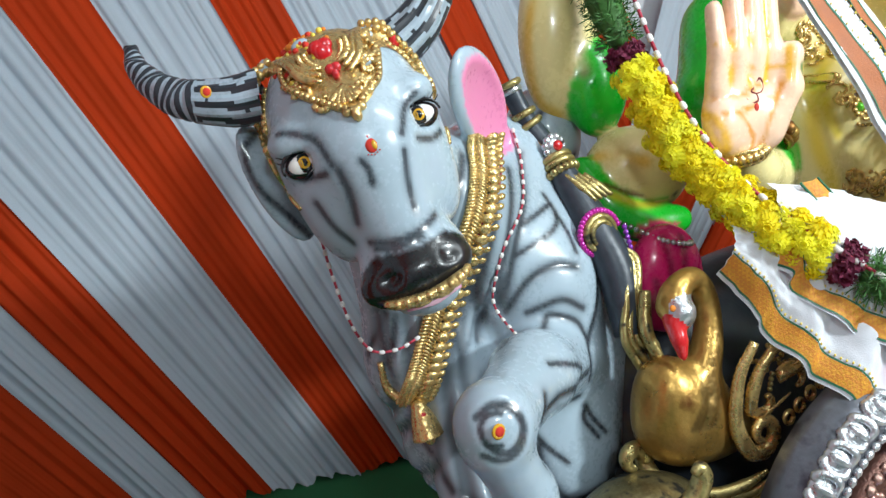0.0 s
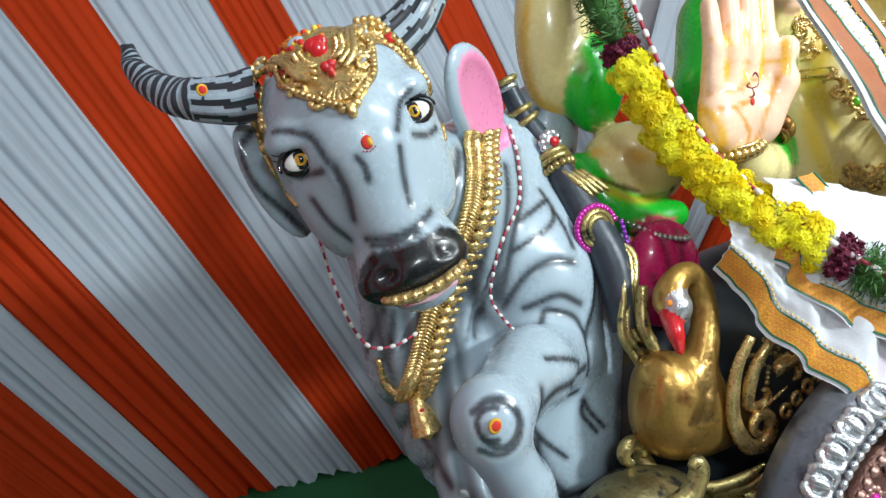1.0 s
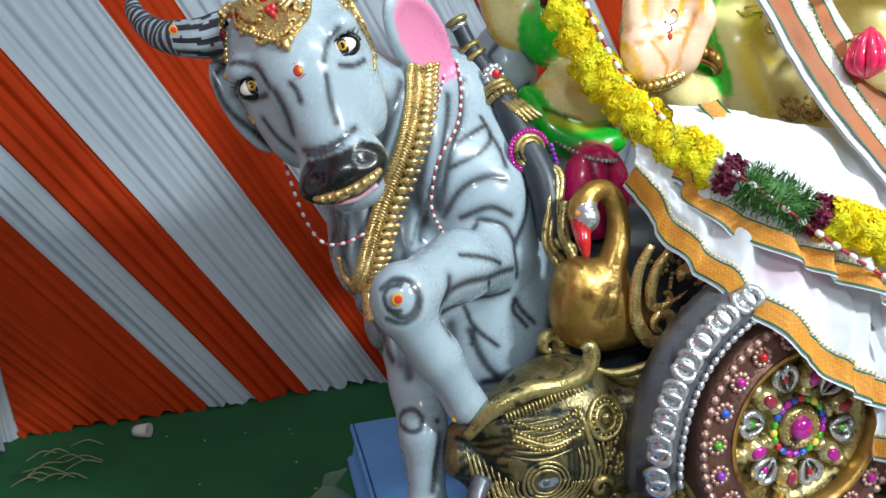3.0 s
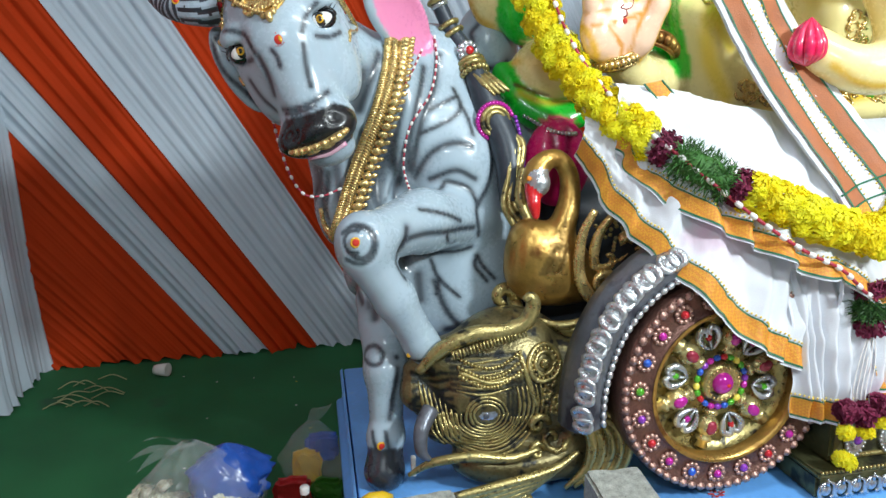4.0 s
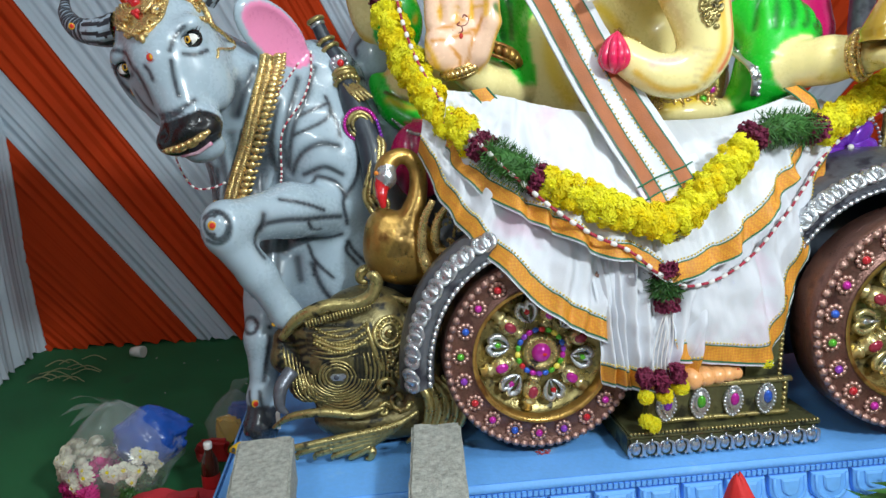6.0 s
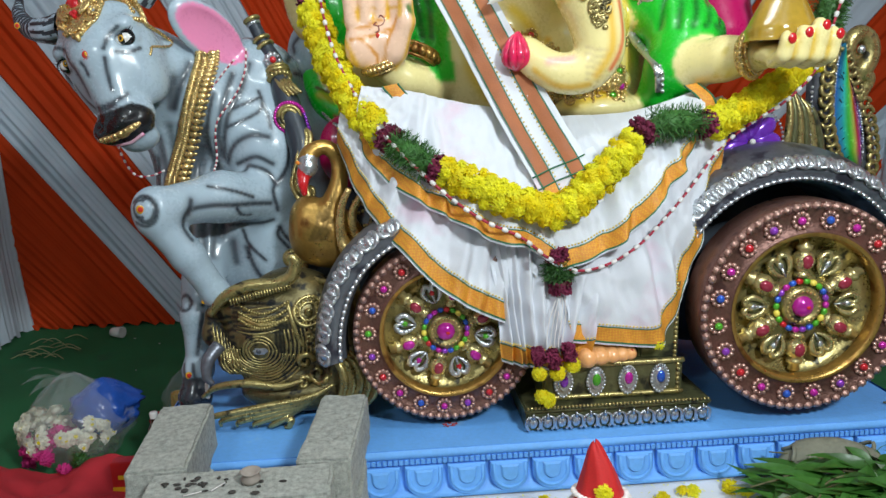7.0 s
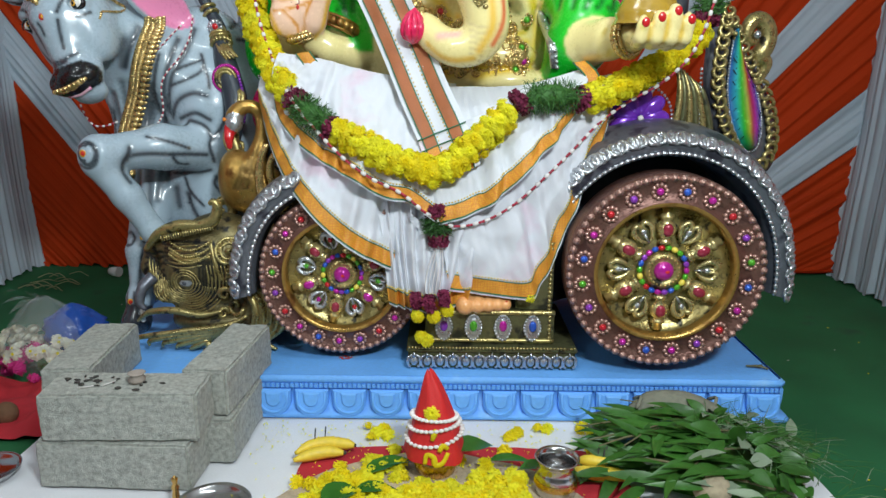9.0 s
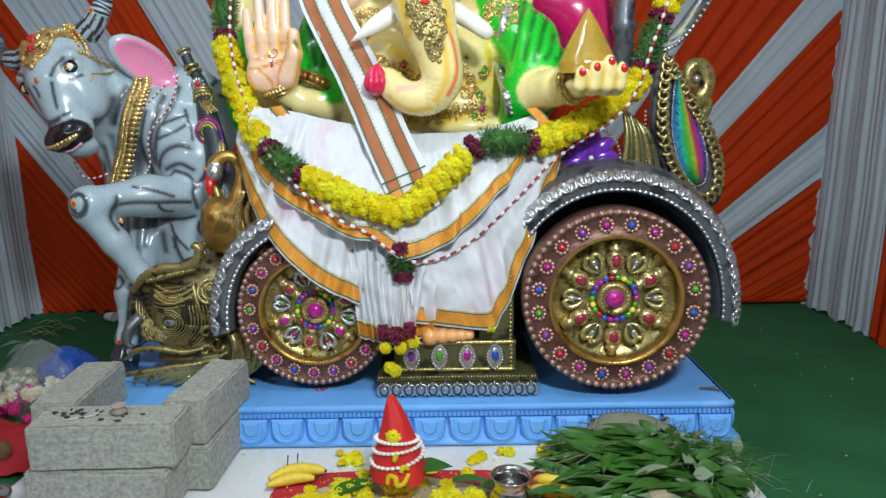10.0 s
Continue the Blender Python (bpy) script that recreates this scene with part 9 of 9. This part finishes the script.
solid("blue_packet", g, (0.03, 1.47, 0.09), "blue plastic packet showing through the clear bag", "packet")
bag2 = bag("plastic_bag", (0.30, 1.68), (0.12, 0.10, 0.26), ((0.06, 0, 0.06),), "small clear bag holding coloured packets by the bull", CLEAR, 5)
for (x, y, z, rx, rz), mat in (((0.27, 1.66, 0.09, 0.05, 0.08), LABELYELLOW), ((0.33, 1.68, 0.16, 0.06, 0.05), BLUEFILM), ((0.22, 1.58, 0.06, 0.06, 0.05), LABELRED), ((0.34, 1.56, 0.06, 0.05, 0.045), BETEL)):
    g = Geo()
    g.box((x - rx, y - 0.02, z - rz), (x + rx, y + 0.02, z + rz), mat, 0.012, rough=0.012, cuts=3)
    solid("packet", g, (x, y, max(0, z - rz)), "crumpled coloured snack packet in the bag", "packet", "snack packets")
bt = thing("drink_bottle", (0.275, 1.30, 0.0), "plastic bottle of dark soft drink with a white cap", "bottle")
g = Geo()
g.lathe([(0, 0.004), (0.026, 0.004), (0.031, 0.012), (0.031, 0.07), (0.028, 0.085), (0.0315, 0.10), (0.031, 0.145), (0.026, 0.175), (0.0135, 0.205), (0.0125, 0.222)], (0.275, 1.30, 0.0), (0, 0, 1), COLA, 26)
part("bottle", g, bt)
g = Geo()
g.lathe([(0.0315, 0.075), (0.0322, 0.08), (0.0322, 0.118), (0.0315, 0.122)], (0.275, 1.30, 0.0), (0, 0, 1), LABELRED, 26)
part("label", g, bt, "red paper label")
g = Geo()
g.lathe([(0.0145, 0.218), (0.0150, 0.222), (0.0150, 0.238), (0.013, 0.241), (0, 0.241)], (0.275, 1.30, 0.0), (0, 0, 1), IVORY, 22)
part("cap", g, bt, "white screw cap")
bx = thing("carton", (0.21, 1.17, 0.0), "small pink and yellow cardboard packet standing by the bottle", "box")
g = Geo()
g.box((0.16, 1.14, 0.0), (0.26, 1.19, 0.125), LABELRED, 0.003)
part("box_body", g, bx)
g = Geo()
g.box((0.162, 1.1365, 0.0), (0.258, 1.139, 0.03), LABELYELLOW, 0.0)
part("yellow_band", g, bx)
g = Geo()
g.box((0.185, 1.1365, 0.06), (0.245, 1.139, 0.075), LABELYELLOW, 0.0)
part("lettering_bar", g, bx)
g = Geo()
rows = []
for y in np.linspace(0.80, 1.30, 26):
    rows.append([(x + 0.03 * noise.noise(Vector((y * 6, 1, 0))), y, 0.012 + 0.075 * max(0, noise.noise(Vector((x * 5, y * 5, 3))) + 0.35) + 0.02 * noise.noise(Vector((x * 16, y * 16, 1)))) for x in np.linspace(-0.36, 0.34, 36)])
g.grid(rows, REDMAT)
solid("red_cloth", g, (0.0, 1.05, 0.0), "crumpled dark red cloth dropped on the carpet", "cloth")
g = Geo()
g.ball((0.03, 0.93, 0.06), (0.045, 0.04, 0.045), material("coconut_husk", (0.16, 0.08, 0.04), 0.9, vary=0.3, bump=0.6), seg=16, rings=10)
solid("coconut", g, (0.03, 0.93, 0.015), "brown husked coconut half under the red cloth", "coconut")
g = Geo()
g.tube(spline([(0.425, 0.985, 0.365), (0.455, 0.975, 0.372), (0.49, 0.985, 0.368), (0.515, 1.0, 0.362)], 6), [0.008, 0.022, 0.02, 0.006], LABELYELLOW, 9)
for x in (0.44, 0.46, 0.48):
    g.ball((x, 0.958, 0.378), (0.006, 0.003, 0.008), CHAR, seg=7, rings=5)
solid("yellow_wrapper", g, (0.47, 0.985, 0.346), "crumpled yellow and black wrapper beside bull's hoof", "wrapper")
g = Geo()
g.box((0.568, 0.985, 0.42), (0.580, 1.0, 0.475), IVORY, 0.002)
solid("paper_scrap", g, (0.574, 0.99, 0.40), "scrap of white paper caught by the tusk", "paper")
g = Geo()
g.lathe([(0.0, 0.0), (0.026, 0.0), (0.030, 0.02), (0.034, 0.075), (0.030, 0.075), (0.0, 0.07)], (-0.52, 2.93, 0.034), (0.9, -0.35, 0.05), IVORY, 18)
solid("paper_cup", g, (-0.49, 2.92, 0.0), "crushed white paper cup lying on the carpet", "cup")
g = Geo()
for i in range(12):
    a = rnd.uniform(-0.5, 0.6)
    p = np.array((rnd.uniform(-0.98, -0.72), rnd.uniform(2.6, 2.95), 0.01))
    d = np.array((math.cos(a), math.sin(a), 0)) * rnd.uniform(0.1, 0.22)
    g.tube(spline([p, p + d * 0.5 + (0, 0.015, 0.02), p + d], 5), 0.003, material("straw", (0.35, 0.36, 0.18), 0.8) if i == 0 else bpy.data.materials["straw"], 5)
solid("straw", g, (-0.85, 2.78, 0.0), "few dry grass stalks on the green carpet", "straw", kind="stuff")
g = Geo()
for i in range(70):
    x, y = rnd.uniform(-0.9, 4.2), rnd.uniform(0.3, 2.9)
    if 0.3 < x < 3.0 and y < 2.0:
        continue
    g.ball((x, y, 0.004), (rnd.uniform(0.003, 0.008), rnd.uniform(0.002, 0.005), 0.002), IVORY if i % 3 else PETAL[0], seg=5, rings=4)
solid("carpet_crumbs", g, (1.5, 2, 0.0), "tiny pale crumbs strewn over the carpet", "debris", kind="stuff")
g = Geo()
for i in range(30):
    g.ball((1.37 + rnd.gauss(0, 0.012), 0.845 + rnd.gauss(0, 0.008), 0.3465), (rnd.uniform(0.002, 0.005), rnd.uniform(0.002, 0.004), 0.001), VERMILION, seg=5, rings=4)
solid("powder_smudge", g, (1.37, 0.845, 0.345), "smudge of red powder on the plinth top", "powder", kind="stuff")
g = Geo()
g.tube(spline([(2.81, 0.80, 0.352), (2.85, 0.79, 0.356), (2.88, 0.775, 0.352)], 4), [0.003, 0.005, 0.003], TWIG, 6)
g.tube([(2.845, 0.80, 0.352), (2.87, 0.805, 0.353)], 0.003, TWIG, 5)
solid("twig", g, (2.85, 0.79, 0.346), "short dark twig lying on the blue plinth", "twig")
